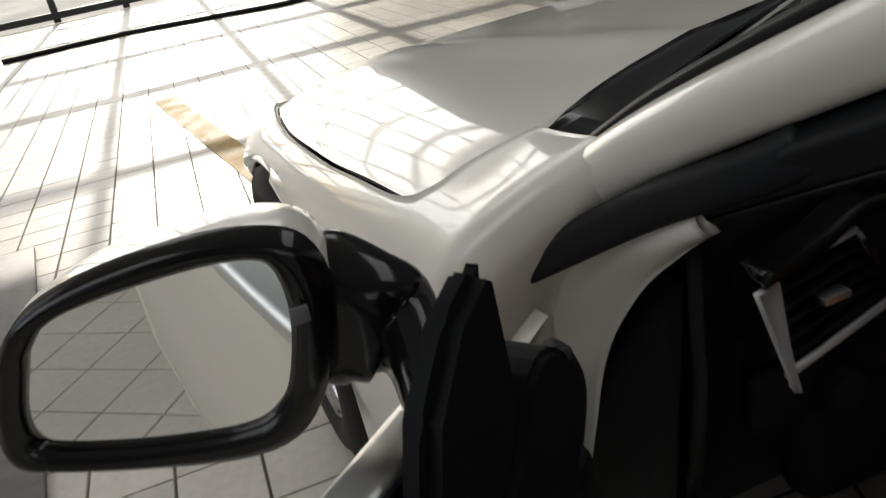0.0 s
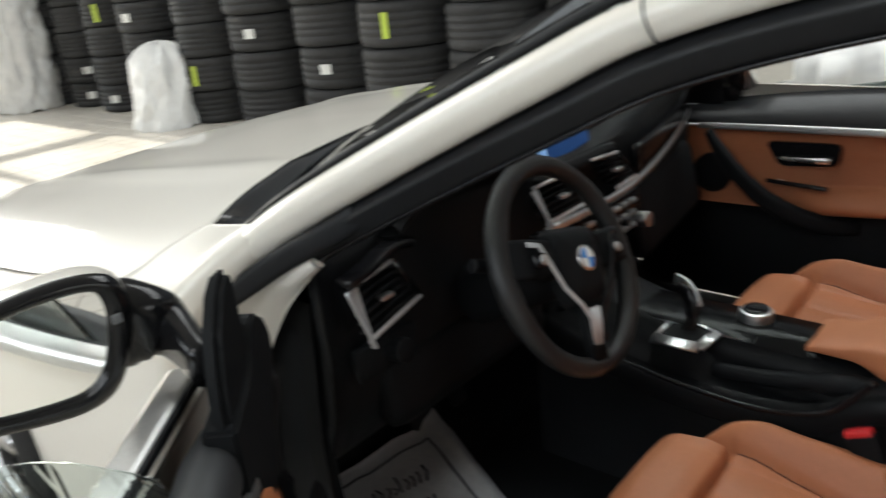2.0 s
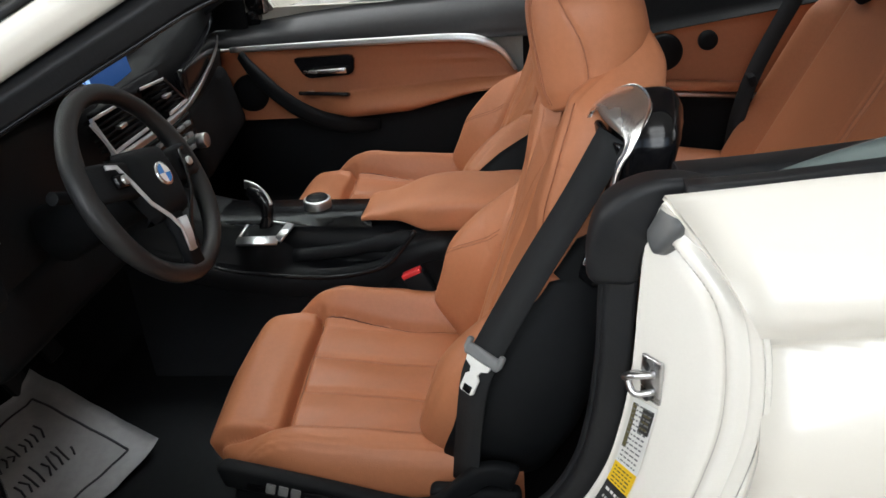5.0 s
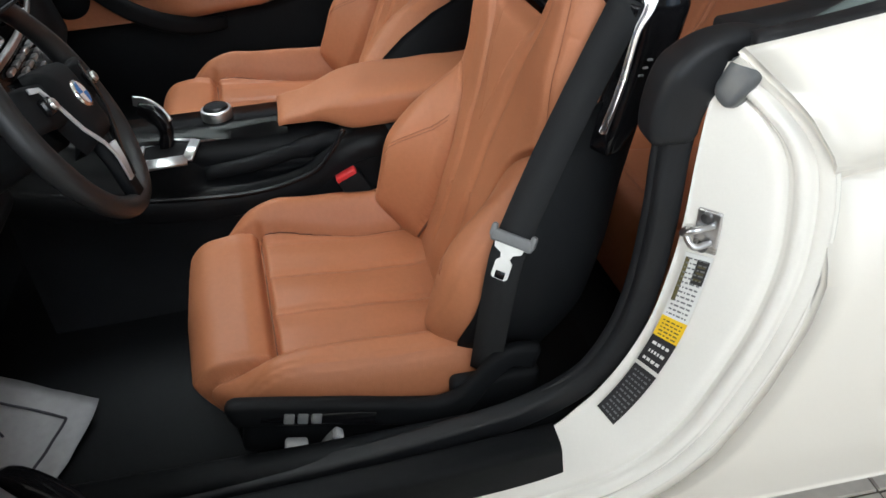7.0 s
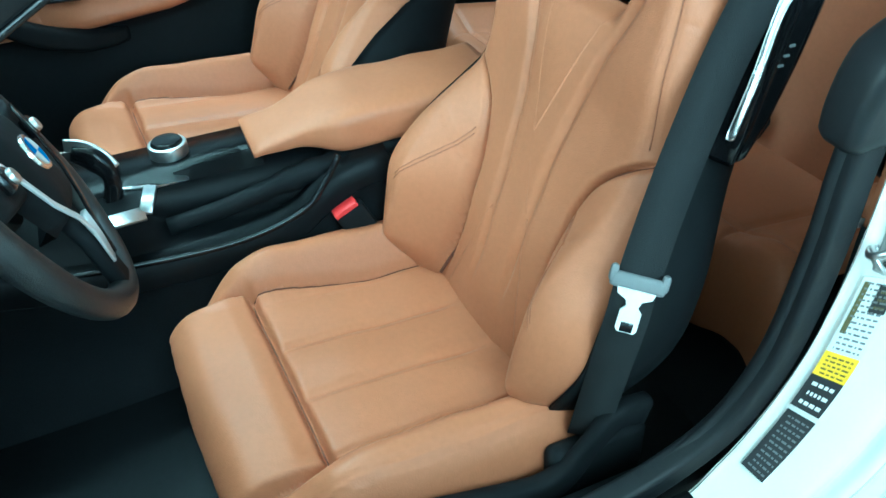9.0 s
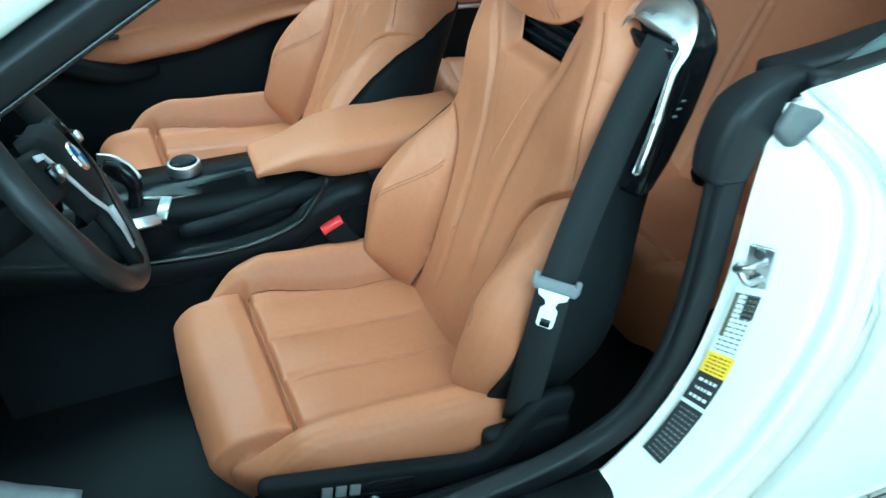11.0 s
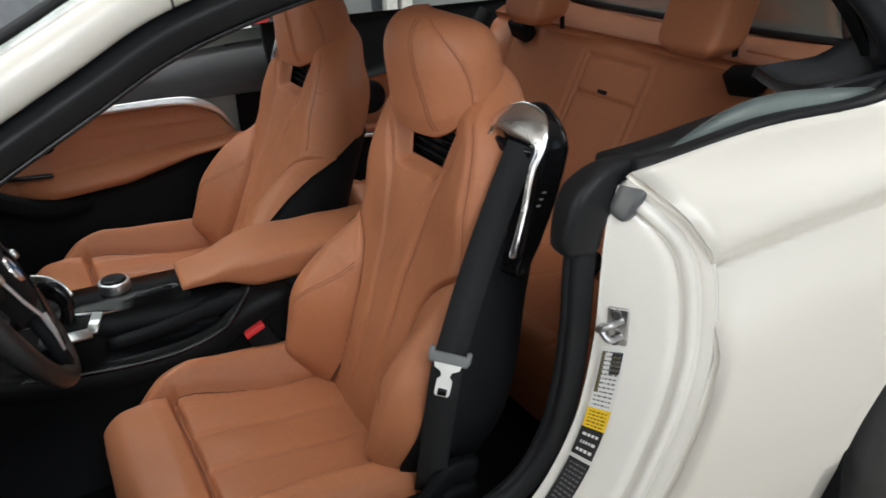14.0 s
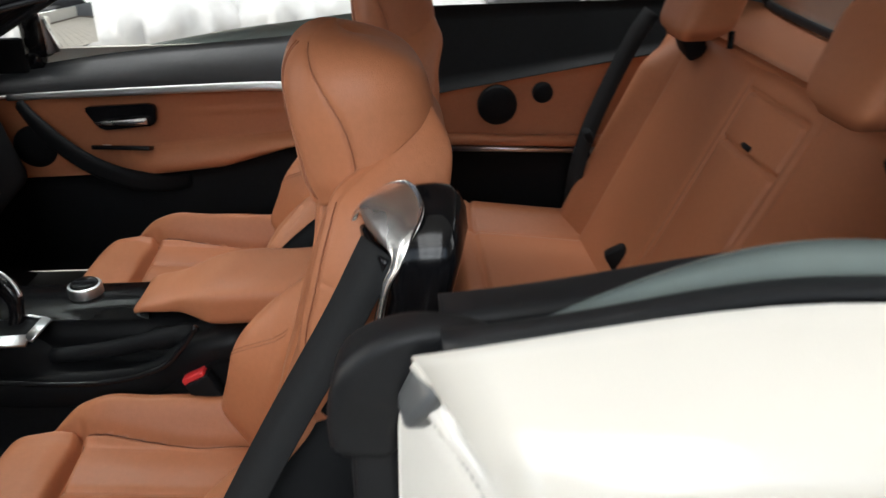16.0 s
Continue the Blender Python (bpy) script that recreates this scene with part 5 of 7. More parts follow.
# light switch and screen
part("light_switch", cylinder((-0.630, 0.955, 0.700), (-0.630, 0.925, 0.704), 0.020, bevel=0.003), BLACK, dash, "round light switch")
part("light_switch_panel", box((-0.64, 0.962, 0.698), (0.13, 0.02, 0.058), 0.008), BLACK, dash)
scr = part("screen", box((-0.035, 1.052, 0.885), (0.235, 0.016, 0.090), 0.006, turn(-8, 0, -6)), TRIM, dash, "central screen glowing blue")
part("screen_glass", box((-0.036, 1.0425, 0.8855), (0.220, 0.002, 0.078), 0.001, turn(-8, 0, -6)), SCREEN, scr)
part("screen_map", box((0.010, 1.0402, 0.887), (0.11, 0.002, 0.062), 0.0005, turn(-8, 0, -6)), SCREEND, scr)
part("screen_bar", box((-0.105, 1.0395, 0.877), (0.020, 0.002, 0.045), 0.0005, turn(-8, 0, -6)), SCREENW, scr)
part("screen_bar", box((-0.078, 1.0395, 0.872), (0.012, 0.002, 0.032), 0.0005, turn(-8, 0, -6)), SCREENW, scr)
P = np.array([[(x, y, 0.896 + 0.022 * bell(x - 0.45, 0.25) + 0.004 * bell(y - 1.1, 0.08)) for y in np.linspace(1.04 + 0.11 * (x / 0.7) ** 2, 1.28, 6)] for x in np.linspace(0.12, 0.70, 14)])
V, F = slab(P, -0.012)
mesh_part("dash_top_pad", V, F, DASHPAD, dash)
part("glove_box", box((0.42, 1.035, 0.63), (0.46, 0.06, 0.19), 0.03, turn(-12, 0, 9), 3), BLACK, dash, "black glove box")
part("knee_panel", box((-0.42, 1.0, 0.60), (0.44, 0.06, 0.13), 0.03, turn(-16, 0, 0), 3), BLACK, dash)
# pedals
for x, w in ((-0.36, 0.055), (-0.24, 0.05)):
    part("pedal", box((x, 1.22, 0.36), (w, 0.015, 0.11), 0.006, turn(-30, 0, 0)), RUBBER, dash)

# ---- steering wheel ----
SW, TILT_SW = Vector((-0.398, 0.780, 0.790)), 25.0
SM = Matrix.Translation(SW) @ pose(0, 0, 0, 0, 0, 5.4) @ pose(0, 0, 0, 90 - TILT_SW, 0, 0) @ pose(0, 0, 0, 0, 0, -15)


def sp(x, y, z):
    """A place in the wheel's plane (x across, y up the wheel, z towards the driver)."""
    return tuple(SM @ Vector((x, y, z)))


NR = 72
V, F = [], []
for i in range(NR):
    a = 2 * math.pi * i / NR
    fat = 0.0165 + 0.0025 * bell(math.cos(a) ** 2 - 0.9, 0.25)
    for q in range(14):
        b = 2 * math.pi * q / 14
        r = 0.165 + fat * math.cos(b)
        V.append(sp(r * math.cos(a), r * math.sin(a), fat * 0.92 * math.sin(b)))
F = [(i * 14 + q, ((i + 1) % NR) * 14 + q, ((i + 1) % NR) * 14 + (q + 1) % 14, i * 14 + (q + 1) % 14) for i in range(NR) for q in range(14)]
sw = mesh_part("steering_wheel", V, F, material("black_wheel_leather", (0.011, 0.0115, 0.0125), 0.42, 0, 0.12, 150, 6, bump=0.25, bump_scale=600), car, "thick black leather steering wheel")
# hub pad
P = []
for v in np.linspace(-1, 1, 21):
    row = []
    for u in np.linspace(-1, 1, 21):
        wv = 0.070 * (1 - 0.22 * max(0, -v) ** 1.5)
        e = max(0.0, 1 - max(abs(u), abs(v)) ** 5)
        row.append(sp(u * wv * math.sqrt(1 - 0.35 * v * v), v * 0.064 - 0.006, 0.006 + 0.030 * e ** 0.6 - 0.004 * u * u))
    P.append(row)
V, F = slab(np.array(P), -0.02)
mesh_part("airbag_pad", V, F, BLACK, sw, "black airbag cover")


def spoke(points, w, h, mat, name, label=""):
    V, F = sweep([sp(*p) for p in points], rrect(w, h, 0.4), up=tuple(SM.to_3x3() @ Vector((0, 0, 1))))
    return mesh_part(name, V, F, mat, sw, label)


spoke([(-0.06, 0.01, 0.010), (-0.12, 0.016, 0.012), (-0.168, 0.02, 0.004)], 0.062, 0.022, BLACK, "spoke")
spoke([(0.06, 0.01, 0.010), (0.12, 0.016, 0.012), (0.168, 0.02, 0.004)], 0.062, 0.022, BLACK, "spoke")
spoke([(0.0, -0.05, 0.012), (0.0, -0.10, 0.012), (0.0, -0.162, 0.004)], 0.044, 0.018, BLACK, "spoke")
# the right trim is black in place of dark reflections on the metal
for s in (-1, 1):
    spoke([(s * 0.122, 0.036, 0.026), (s * 0.100, 0.032, 0.029), (s * 0.086, 0.0, 0.031), (s * 0.068, -0.038, 0.031), (s * 0.036, -0.068, 0.030), (s * 0.016, -0.092, 0.026), (s * 0.013, -0.132, 0.018)], 0.008, 0.004, SILVER if s < 0 else TRIM, "spoke_trim", "satin metal spoke trim" if s < 0 else "metal spoke trim painted black for its dark reflections")
    part("switch_pod", box(sp(s * 0.106, 0.010, 0.027), (0.030, 0.024, 0.012), 0.005, (SM.to_3x3())), TRIM, sw)
    part("switch", cylinder(sp(s * 0.104, 0.009, 0.028), sp(s * 0.104, 0.009, 0.038), 0.008, seg=16, bevel=0.002), ALU, sw)
spoke([(0.0, -0.076, 0.026), (0.0, -0.106, 0.021), (0.0, -0.140, 0.012)], 0.026, 0.006, SILVER, "spoke_trim", "satin metal lower spoke")
bm = cylinder(sp(0, 0, 0.032), sp(0, 0, 0.0395), 0.022, 0.021, 32, 0.001)
part("badge_ring", bm, CHROME, sw, "round badge with blue and white quarters")
for qd in range(4):
    pts = [sp(0, 0, 0.0402)] + [sp(0.0165 * math.cos(a), 0.0165 * math.sin(a), 0.0402) for a in np.linspace(qd * math.pi / 2, (qd + 1) * math.pi / 2, 8)]
    mesh_part("badge_quarter", pts, [tuple(range(len(pts)))], EMBLEM_B if qd % 2 else EMBLEM_W, sw, "", False)
# column and stalks
part("steering_column", cylinder(sp(0, 0, -0.20), sp(0, 0, -0.02), 0.055, 0.048, 24, 0.006), BLACK, sw)
for s in (-1, 1):
    part("stalk", cylinder(sp(s * 0.04, 0.01, -0.055), sp(s * 0.165, 0.03, -0.05), 0.008, 0.011, 12, 0.002), BLACK, sw)


# ---- front seats ----
YAW = 4.2


def front_seat(sx, side, fwd=0.0, lean=-0.312):
    """sx: the seat's middle; side: +1 belt guide on its left, -1 on its right."""
    fr0 = Matrix.Translation((sx, 0.30 + fwd, 0)) @ pose(0, 0, 0, 0, 0, YAW)
    # cushion: lateral share A, length share B from the back to the front edge
    nu, nv = 180, 190
    A = np.linspace(-1, 1, nu)[:, None]
    B = np.linspace(0, 1, nv)[None, :]
    sl = np.abs(A)
    thigh = 0.172
    seat_y = np.where(B < 0.84, 0.17 + (0.640 - 0.17) * B / 0.84, 0.640 + 0.060 * np.sin((B - 0.84) / 0.16 * math.pi / 2)) + 0 * A
    fall = np.where(B < 0.84, 0.0, 0.088 * (1 - np.cos((B - 0.84) / 0.16 * math.pi / 2))) + 0 * A
    half = curve1(seat_y, [0.17, 0.25, 0.40, 0.53, 0.60, 0.64, 0.69], [0.235, 0.250, 0.258, 0.252, 0.232, 0.208, 0.184])
    lat = np.where(sl < 0.86, sl / 0.86 * 0.95, 0.95 + 0.05 * np.sin((sl - 0.86) / 0.14 * math.pi / 2))
    X = np.sign(A) * lat * half
    ax = np.abs(X)
    front = smooth(0.548, 0.570, seat_y) * (1 - smooth(thigh - 0.004, thigh + 0.008, ax))
    base = 0.386 + 0.040 * smooth(0.20, 0.66, seat_y)
    long_bol = smooth(0.16, 0.27, seat_y) * (1 - smooth(0.50, 0.67, seat_y))
    crest = curve1(seat_y, [0.17, 0.35, 0.55, 0.69], [0.205, 0.212, 0.205, 0.19])
    bump = np.where(ax < crest, smooth(0.145, 0.205, ax), 1 - 0.75 * smooth(crest, crest + 0.062, ax) ** 1.5)
    Z = base - fall + 0.050 * bump * long_bol - 0.012 * smooth(0.19, 0.25, ax)
    Z = Z - 0.030 * smooth(thigh - 0.006, thigh + 0.03, ax) * smooth(0.56, 0.64, seat_y)
    drop = np.where(sl > 0.78, 0.115 * (1 - np.sqrt(np.clip(1 - np.clip((sl - 0.78) / 0.22, 0, 1) ** 2.2, 0, 1))), 0.0)
    Z = Z - drop * (1 - 0.35 * front)
    ins = (1 - smooth(0.545, 0.56, seat_y)) * (1 - smooth(0.135, 0.150, ax)) * smooth(0.25, 0.32, seat_y)
    for gx in (-0.050, 0.050):
        Z = Z - 0.0055 * bell(X - gx, 0.0075) * ins
    for gx in (-0.102, 0.0, 0.102):
        Z = Z + 0.0045 * bell(X - gx, 0.034) * ins
    Z = Z + 0.016 * front * np.cos(np.clip(ax / 0.19, 0, 1) * math.pi / 2) + 0.010 * front * smooth(0.56, 0.60, seat_y)
    in_w = 0.158 + 0.012 * smooth(0.36, 0.55, seat_y)
    Z = Z - 0.013 * bell(ax - in_w, 0.0042) * (1 - smooth(0.552, 0.562, seat_y)) * smooth(0.22, 0.30, seat_y)
    Z = Z - 0.026 * bell(seat_y - 0.559, 0.0060) * (1 - smooth(thigh, thigh + 0.012, ax))
    Z = Z - 0.018 * bell(ax - thigh - 0.004, 0.0050) * smooth(0.555, 0.565, seat_y)
    Z = Z - 0.0028 * (bell(ax - crest - 0.012, 0.0018) + bell(ax - crest - 0.021, 0.0014)) * (1 - smooth(0.58, 0.64, seat_y))
    Z = Z + np.sin(X * 31 + seat_y * 17) * np.sin(seat_y * 43 - X * 13) * 0.0014 + np.sin(X * 11 - seat_y * 23) * 0.0012
    Z = Z + (0.014 if side > 0 else 0.020) * bump * long_bol * smooth(0.14, 0.20, X)
    tuck = smooth(0.60, 0.69, seat_y)
    Z = np.maximum(Z, 0.338 - 0.035 * tuck)
    back_in = 0.75 * tuck * np.clip(0.405 - Z, 0, 0.1)
    reach_out = 0.0 if side > 0 else 0.050
    P = np.stack([X + 0 * B, seat_y - 0.30 - back_in + reach_out * smooth(0.30, 0.62, seat_y), Z], axis=2)
    reg = np.zeros((nu, nv), int)
    reg[(ax > in_w) & (X < 0)] = 1
    reg[(ax > in_w) & (X > 0)] = 2
    reg[(seat_y > 0.559) & (ax <= thigh + 0.004)] = 3
    # backrest: closed body, u along its height, S round it from the middle of the back
    U = np.unique(np.concatenate([np.linspace(-0.02, 0.692, 220), [0.487, 0.547]]))[None, :]
    us = [-0.02, 0.0, 0.05, 0.12, 0.20, 0.28, 0.35, 0.43, 0.50, 0.545, 0.575, 0.60, 0.625, 0.65, 0.672, 0.686, 0.692]
    ws = [0.186, 0.210, 0.241, 0.265, 0.260, 0.234, 0.211, 0.202, 0.192, 0.180, 0.160, 0.138, 0.116, 0.092, 0.066, 0.040, 0.012]
    w = curve1(U, us, ws)
    S = np.linspace(-1, 1, 241)[:, None]
    S = np.unique(np.concatenate([S[:, 0], [-0.2, 0.2]]))[:, None]
    sa = np.abs(S)
    edge = np.minimum(0.063 + 0.32 * (U - 0.50), 0.45 * w)
    lat = np.where(sa <= 0.2, edge * sa / 0.2, edge + (0.76 * w - edge) * (sa - 0.2) / 0.4)
    fi = np.clip((sa - 0.6) / 0.25, 0, 1) * math.pi
    lat = np.where(sa <= 0.6, lat, np.where(sa < 0.85, w * (0.76 + 0.24 * np.sin(fi)), 0.76 * w * (1 - sa) / 0.15))
    Xb = np.sign(S) * lat
    dm = curve1(U, [-0.02, 0.2, 0.45, 0.56, 0.62, 0.66, 0.692], [0.12, 0.14, 0.145, 0.130, 0.092, 0.062, 0.025])
    depth = dm * (1 - np.cos(fi)) / 2
    axb = np.abs(Xb) + 0 * U
    ahead = 1 - smooth(0.64, 0.83, sa)
    panel_w = curve1(U, [-0.02, 0.10, 0.20, 0.26, 0.30, 0.33, 0.36, 0.40, 0.70], [0.118, 0.108, 0.108, 0.116, 0.136, 0.168, 0.21, 0.26, 0.30])
    low = smooth(-0.06, 0.04, U) * (1 - smooth(0.13, 0.37 if side > 0 else 0.45, U))
    H = 0.086 * np.clip((axb - panel_w) / 0.075, 0, 1) ** 0.5 * (0.6 + 0.4 * smooth(0.0, 0.07, axb - panel_w)) * low
    H = H + 0.010 * np.cos(np.clip(axb / 0.12, 0, 1) * math.pi / 2) * (1 - smooth(0.42, 0.50, U))
    H = H + 0.014 * smooth(0.36, 0.46, U) * (1 - smooth(0.57, 0.63, U)) * smooth(0.05, 0.13, axb)
    out = axb - edge
    H = H - 0.020 * (1 - smooth(0.0, 0.026, out)) * smooth(0.460, 0.487, U) * (1 - smooth(0.57, 0.60, U))
    s_l = bell(axb - panel_w, 0.0044) * smooth(0.0, 0.06, U) * (1 - smooth(0.35, 0.40, U)) * 0.022
    flute = curve1(U, [0, 0.2, 0.32, 0.42, 0.5, 0.6], [0.036, 0.040, 0.050, 0.072, 0.104, 0.15])
    s_f = bell(axb - flute, 0.0070) * smooth(0.03, 0.1, U) * (1 - smooth(0.49, 0.54, U)) * 0.007
    side_seam = (bell(sa - 0.632, 0.0045) + 0.6 * bell(sa - 0.655, 0.003)) * 0.0034 * smooth(0.02, 0.1, U)
    cross = bell(U - 0.500 - 0.10 * (axb - 0.165), 0.0026) * smooth(0.160, 0.165, axb) * 0.0025
    bol_stitch = (bell(U - 0.262 - 0.95 * (axb - 0.19), 0.0022) + bell(U - 0.270 - 0.95 * (axb - 0.19), 0.0016)) * smooth(panel_w, panel_w + 0.02, axb) * low * 0.0045
    H = (H - s_l - s_f - cross - bol_stitch) * ahead - side_seam
    H = H + np.sin(Xb * 27 + U * 19) * np.sin(U * 37 - Xb * 21) * 0.0014
    D = H - depth - 0.036 * smooth(0.572, 0.66, U)
    up_y, up_z = lean, math.sqrt(1 - lean * lean)
    n_y, n_z = up_z, -up_y
    Yb = -0.038 + U * up_y + D * n_y
    Zb = 0.392 + U * up_z + D * n_z
    PB = np.stack([Xb + 0 * U, Yb + 0 * S, Zb + 0 * S], axis=2)
    rb = np.zeros(PB.shape[:2], int)
    Uf, Sf = U + 0 * S, S + 0 * U
    rb[(axb > panel_w) & (Uf < 0.39) & (Xb < 0) & (np.abs(Sf) < 0.75)] = 1
    rb[(axb > panel_w) & (Uf < 0.39) & (Xb > 0) & (np.abs(Sf) < 0.75)] = 2
    rb[(Sf > -0.201) & (Sf < 0.198) & (Uf > 0.4865) & (Uf < 0.5465)] = 5
    name = "driver_seat" if side > 0 else "passenger_seat"
    seat = part(name, box((0, 0.13, 0.315), (0.42, 0.42, 0.10), 0.03, None, 3), BLACK, car, "saddle-brown leather sports seat with fixed head pad")
    seat.matrix_basis = fr0
    shift = Matrix.Translation((0, fwd, 0))
    patch_parts(PB, rb, {0: ("backrest", LEATHER, "fluted brown leather backrest"), 1: ("back_bolster", LEATHER, ""), 2: ("back_bolster", LEATHER, "")}, seat)
    Uv, Sv = U[0], S[:, 0]
    shell_us = np.linspace(-0.018, 0.47, 60)
    for q in (-1, 1):
        rim_s = np.interp(shell_us, [0.0, 0.10, 0.25, 0.36, 0.42, 0.47], [0.685, 0.682, 0.668, 0.672, 0.70, 0.76] if side > 0 else [0.620, 0.640, 0.672, 0.715, 0.77, 0.90])
        Q = np.zeros((60, 24, 3))
        for i, (u, r0) in enumerate(zip(shell_us, rim_s)):
            j = min(int(np.searchsorted(Uv, u)), len(Uv) - 1)
            f = (u - Uv[j - 1]) / (Uv[j] - Uv[j - 1])
            col = PB[:, j - 1] * (1 - f) + PB[:, j] * f
            for k, w in enumerate(np.linspace(0, 1, 24)):
                Q[i, k] = [np.interp(q * (r0 + (0.98 - r0) * w), Sv, col[:, c]) for c in range(3)]
        V, F = slab(Q - np.array([-0.0022 * q, 0.0012, 0]) * np.array([1, 1, 1]), -0.004 * q)
        mesh_part("side_shell", V, F, BLACK, seat, "black side shell")
    patch_parts(P, reg, {0: ("cushion", LEATHER, "fluted brown leather cushion"), 1: ("cushion_bolster", LEATHER, ""), 2: ("cushion_bolster", LEATHER, ""), 3: ("thigh_support", LEATHER, "extendable brown thigh support")}, seat)
    def seam(name, path, r=0.0013, up=(1, 0.02, 0.03)):
        V, F = sweep(np.array(path), ring(r, n=6), up=up)
        mesh_part(name, V, F, SEAM_SHADE if name in ("bolster_seam", "cushion_seam") else PADSEAM, seat)

    # sewn seams: bolster edges, side edges, cushion inlay and thigh support; dark tubes paint the crease shadow on
    # bolsters and cushion
    Uv, Sv = U[0], S[:, 0]
    ahead_i = np.where(np.abs(Sv) < 0.66)[0]
    for q in (-1, 1):
        line_pts = []
        for j in np.where((Uv > 0.0) & (Uv < 0.345))[0][::2]:
            xj = PB[ahead_i, j, 0]
            tx = q * float(panel_w[0, j])
            line_pts.append((tx, np.interp(tx, xj, PB[ahead_i, j, 1]) + 0.0022, np.interp(tx, xj, PB[ahead_i, j, 2])))
        lp = np.array(line_pts)
        for _ in range(4):
            lp[1:-1] = (lp[:-2] + 2 * lp[1:-1] + lp[2:]) / 4
        lp[:, 1] += 0.002
        seam("bolster_seam", lp, 0.0026)
        for du in (0.0, 0.009):
            arc = []
            for tx in np.linspace(0.012, 0.085, 14):
                u = 0.24 + du - 1.5 * (tx - 0.012)
                j = int(np.argmin(np.abs(Uv - u)))
                xj = PB[ahead_i, j, 0]
                ax = q * (float(panel_w[0, j]) + tx)
                if abs(ax) < np.abs(xj).max() - 0.002:
                    jf = float(np.interp(u, Uv, np.arange(len(Uv))))
                    j0 = min(int(jf), len(Uv) - 2)
                    yz = [[np.interp(ax, PB[ahead_i, jj, 0], PB[ahead_i, jj, k]) for k in (1, 2)] for jj in (j0, j0 + 1)]
                    arc.append((ax, *(np.array(yz[0]) * (1 - jf + j0) + np.array(yz[1]) * (jf - j0) + (0.0004, 0))))
            if len(arc) > 3:
                seam("bolster_stitch", arc, 0.0009)
        line_pts = [[np.interp(q * 0.632, Sv, PB[:, j, k]) + (q * 0.0010, 0.0010, 0.0004)[k] for k in range(3)] for j in np.where((Uv > 0.36) & (Uv < 0.585))[0][::3]]
        seam("side_seam", line_pts, 0.0008)
        line_pts = []
        for j in np.where((seat_y[0] > 0.25) & (seat_y[0] < 0.556))[0][::3]:
            tx = q * float(in_w[0, j])
            line_pts.append((tx, P[0, j, 1], np.interp(tx, P[:, j, 0], P[:, j, 2]) + 0.0004))
        seam("cushion_seam", line_pts)
    j = int(np.argmin(np.abs(seat_y[0] - 0.559)))
    seam("cushion_seam", [P[i, j] + np.array([0, 0, 0.0006]) for i in np.where(np.abs(P[:, j, 0]) < thigh)[0][::3]], 0.0016, (0, 0.1, 1))
    # dark pocket behind the gap under the head pad
    gap = box((0, 0, 0), (0.165, 0.04, 0.076), 0.004)
    gap.transform(Matrix.Translation((0, -0.038 + 0.524 * up_y - 0.055 * n_y, 0.392 + 0.524 * up_z - 0.055 * n_z)) @ Matrix.Rotation(math.asin(-up_y), 4, "X"))
    part("head_gap", gap, TRIM, seat, "dark gap under the head pad")
    for k_ in range(4):
        bar_u = 0.500 + 0.014 * k_
        bar = box((0, 0, 0), (0.15, 0.012, 0.005), 0.002)
        bar.transform(Matrix.Translation((0, -0.038 + bar_u * up_y - 0.032 * n_y, 0.392 + bar_u * up_z - 0.032 * n_z)) @ Matrix.Rotation(math.asin(-up_y), 4, "X"))
        part("gap_slat", bar, BLACK, seat)
    # head pad: rings from its slanted lower edge to the rounded top
    hv = np.concatenate([[-0.45, -0.25, -0.10, -0.03], np.linspace(0, 1, 64)])[None, :]
    th = np.linspace(-math.pi, math.pi, 145)[:, None]
    c, sn = np.cos(th), np.sin(th)
    px = np.sign(sn) * np.abs(sn) ** 0.76
    py = np.sign(c) * np.abs(c) ** 0.86
    ta = np.abs(th) / math.pi
    zb = curve1(ta, [0, 0.12, 0.25, 0.35, 0.45, 0.60, 0.80, 1.0], [0.910, 0.911, 0.915, 0.927, 0.950, 0.980, 1.004, 1.008])
    zt = curve1(ta, [0, 0.3, 0.6, 1.0], [1.107, 1.106, 1.100, 1.090])
    hc = np.clip(hv, 0, 1)
    up_r = np.clip((hc - 0.40) / 0.60, 0, 1)
    r = np.maximum(1 - up_r ** 2.9, 0) ** 0.48
    r = r * (1 - 0.07 * (1 - smooth(0.0, 0.16, hc)) * (1 - smooth(0.28, 0.42, ta))) * (1 - 0.85 * np.clip(-hv, 0, 1) / 0.45 - 0.05 * smooth(0.0, 0.03, -hv))
    Wp = 0.111 - 0.010 * hc
    mid_y = -0.245 + 0.022 * hc ** 2
    reach = np.where(c > 0, 0.086 - 0.010 * (1 - hc) + 0 * c, 0.083 - 0.010 * hc + 0 * c)
    seam_a = math.radians(85) - math.radians(38) * hc ** 2.6
    groove = bell(np.abs(th) - seam_a, 0.020) * 0.0032 * smooth(0.0, 0.05, hc) * (1 - smooth(0.90, 0.99, hc))
    xs = px * Wp * r
    stitch = bell(xs + 0.032 + 0.040 * (1 - hc), 0.0030) * 0.0016 * (c > 0)
    rr = 1 - (groove + stitch) / 0.1
    hx = xs * rr + 0.005
    hy = mid_y + py * reach * r * rr
    hz = zb + (zt - zb) * np.maximum(hv, -0.03) + 0.0012 * np.sin(xs * 60) * np.sin(hv * 9) + (lean + 0.312) * 0.0
    tilt = math.atan2(-lean, up_z) - math.atan2(0.312, 0.950)
    ct, st = math.cos(tilt), math.sin(tilt)
    qy, qz = hy + 0.038, hz - 0.392
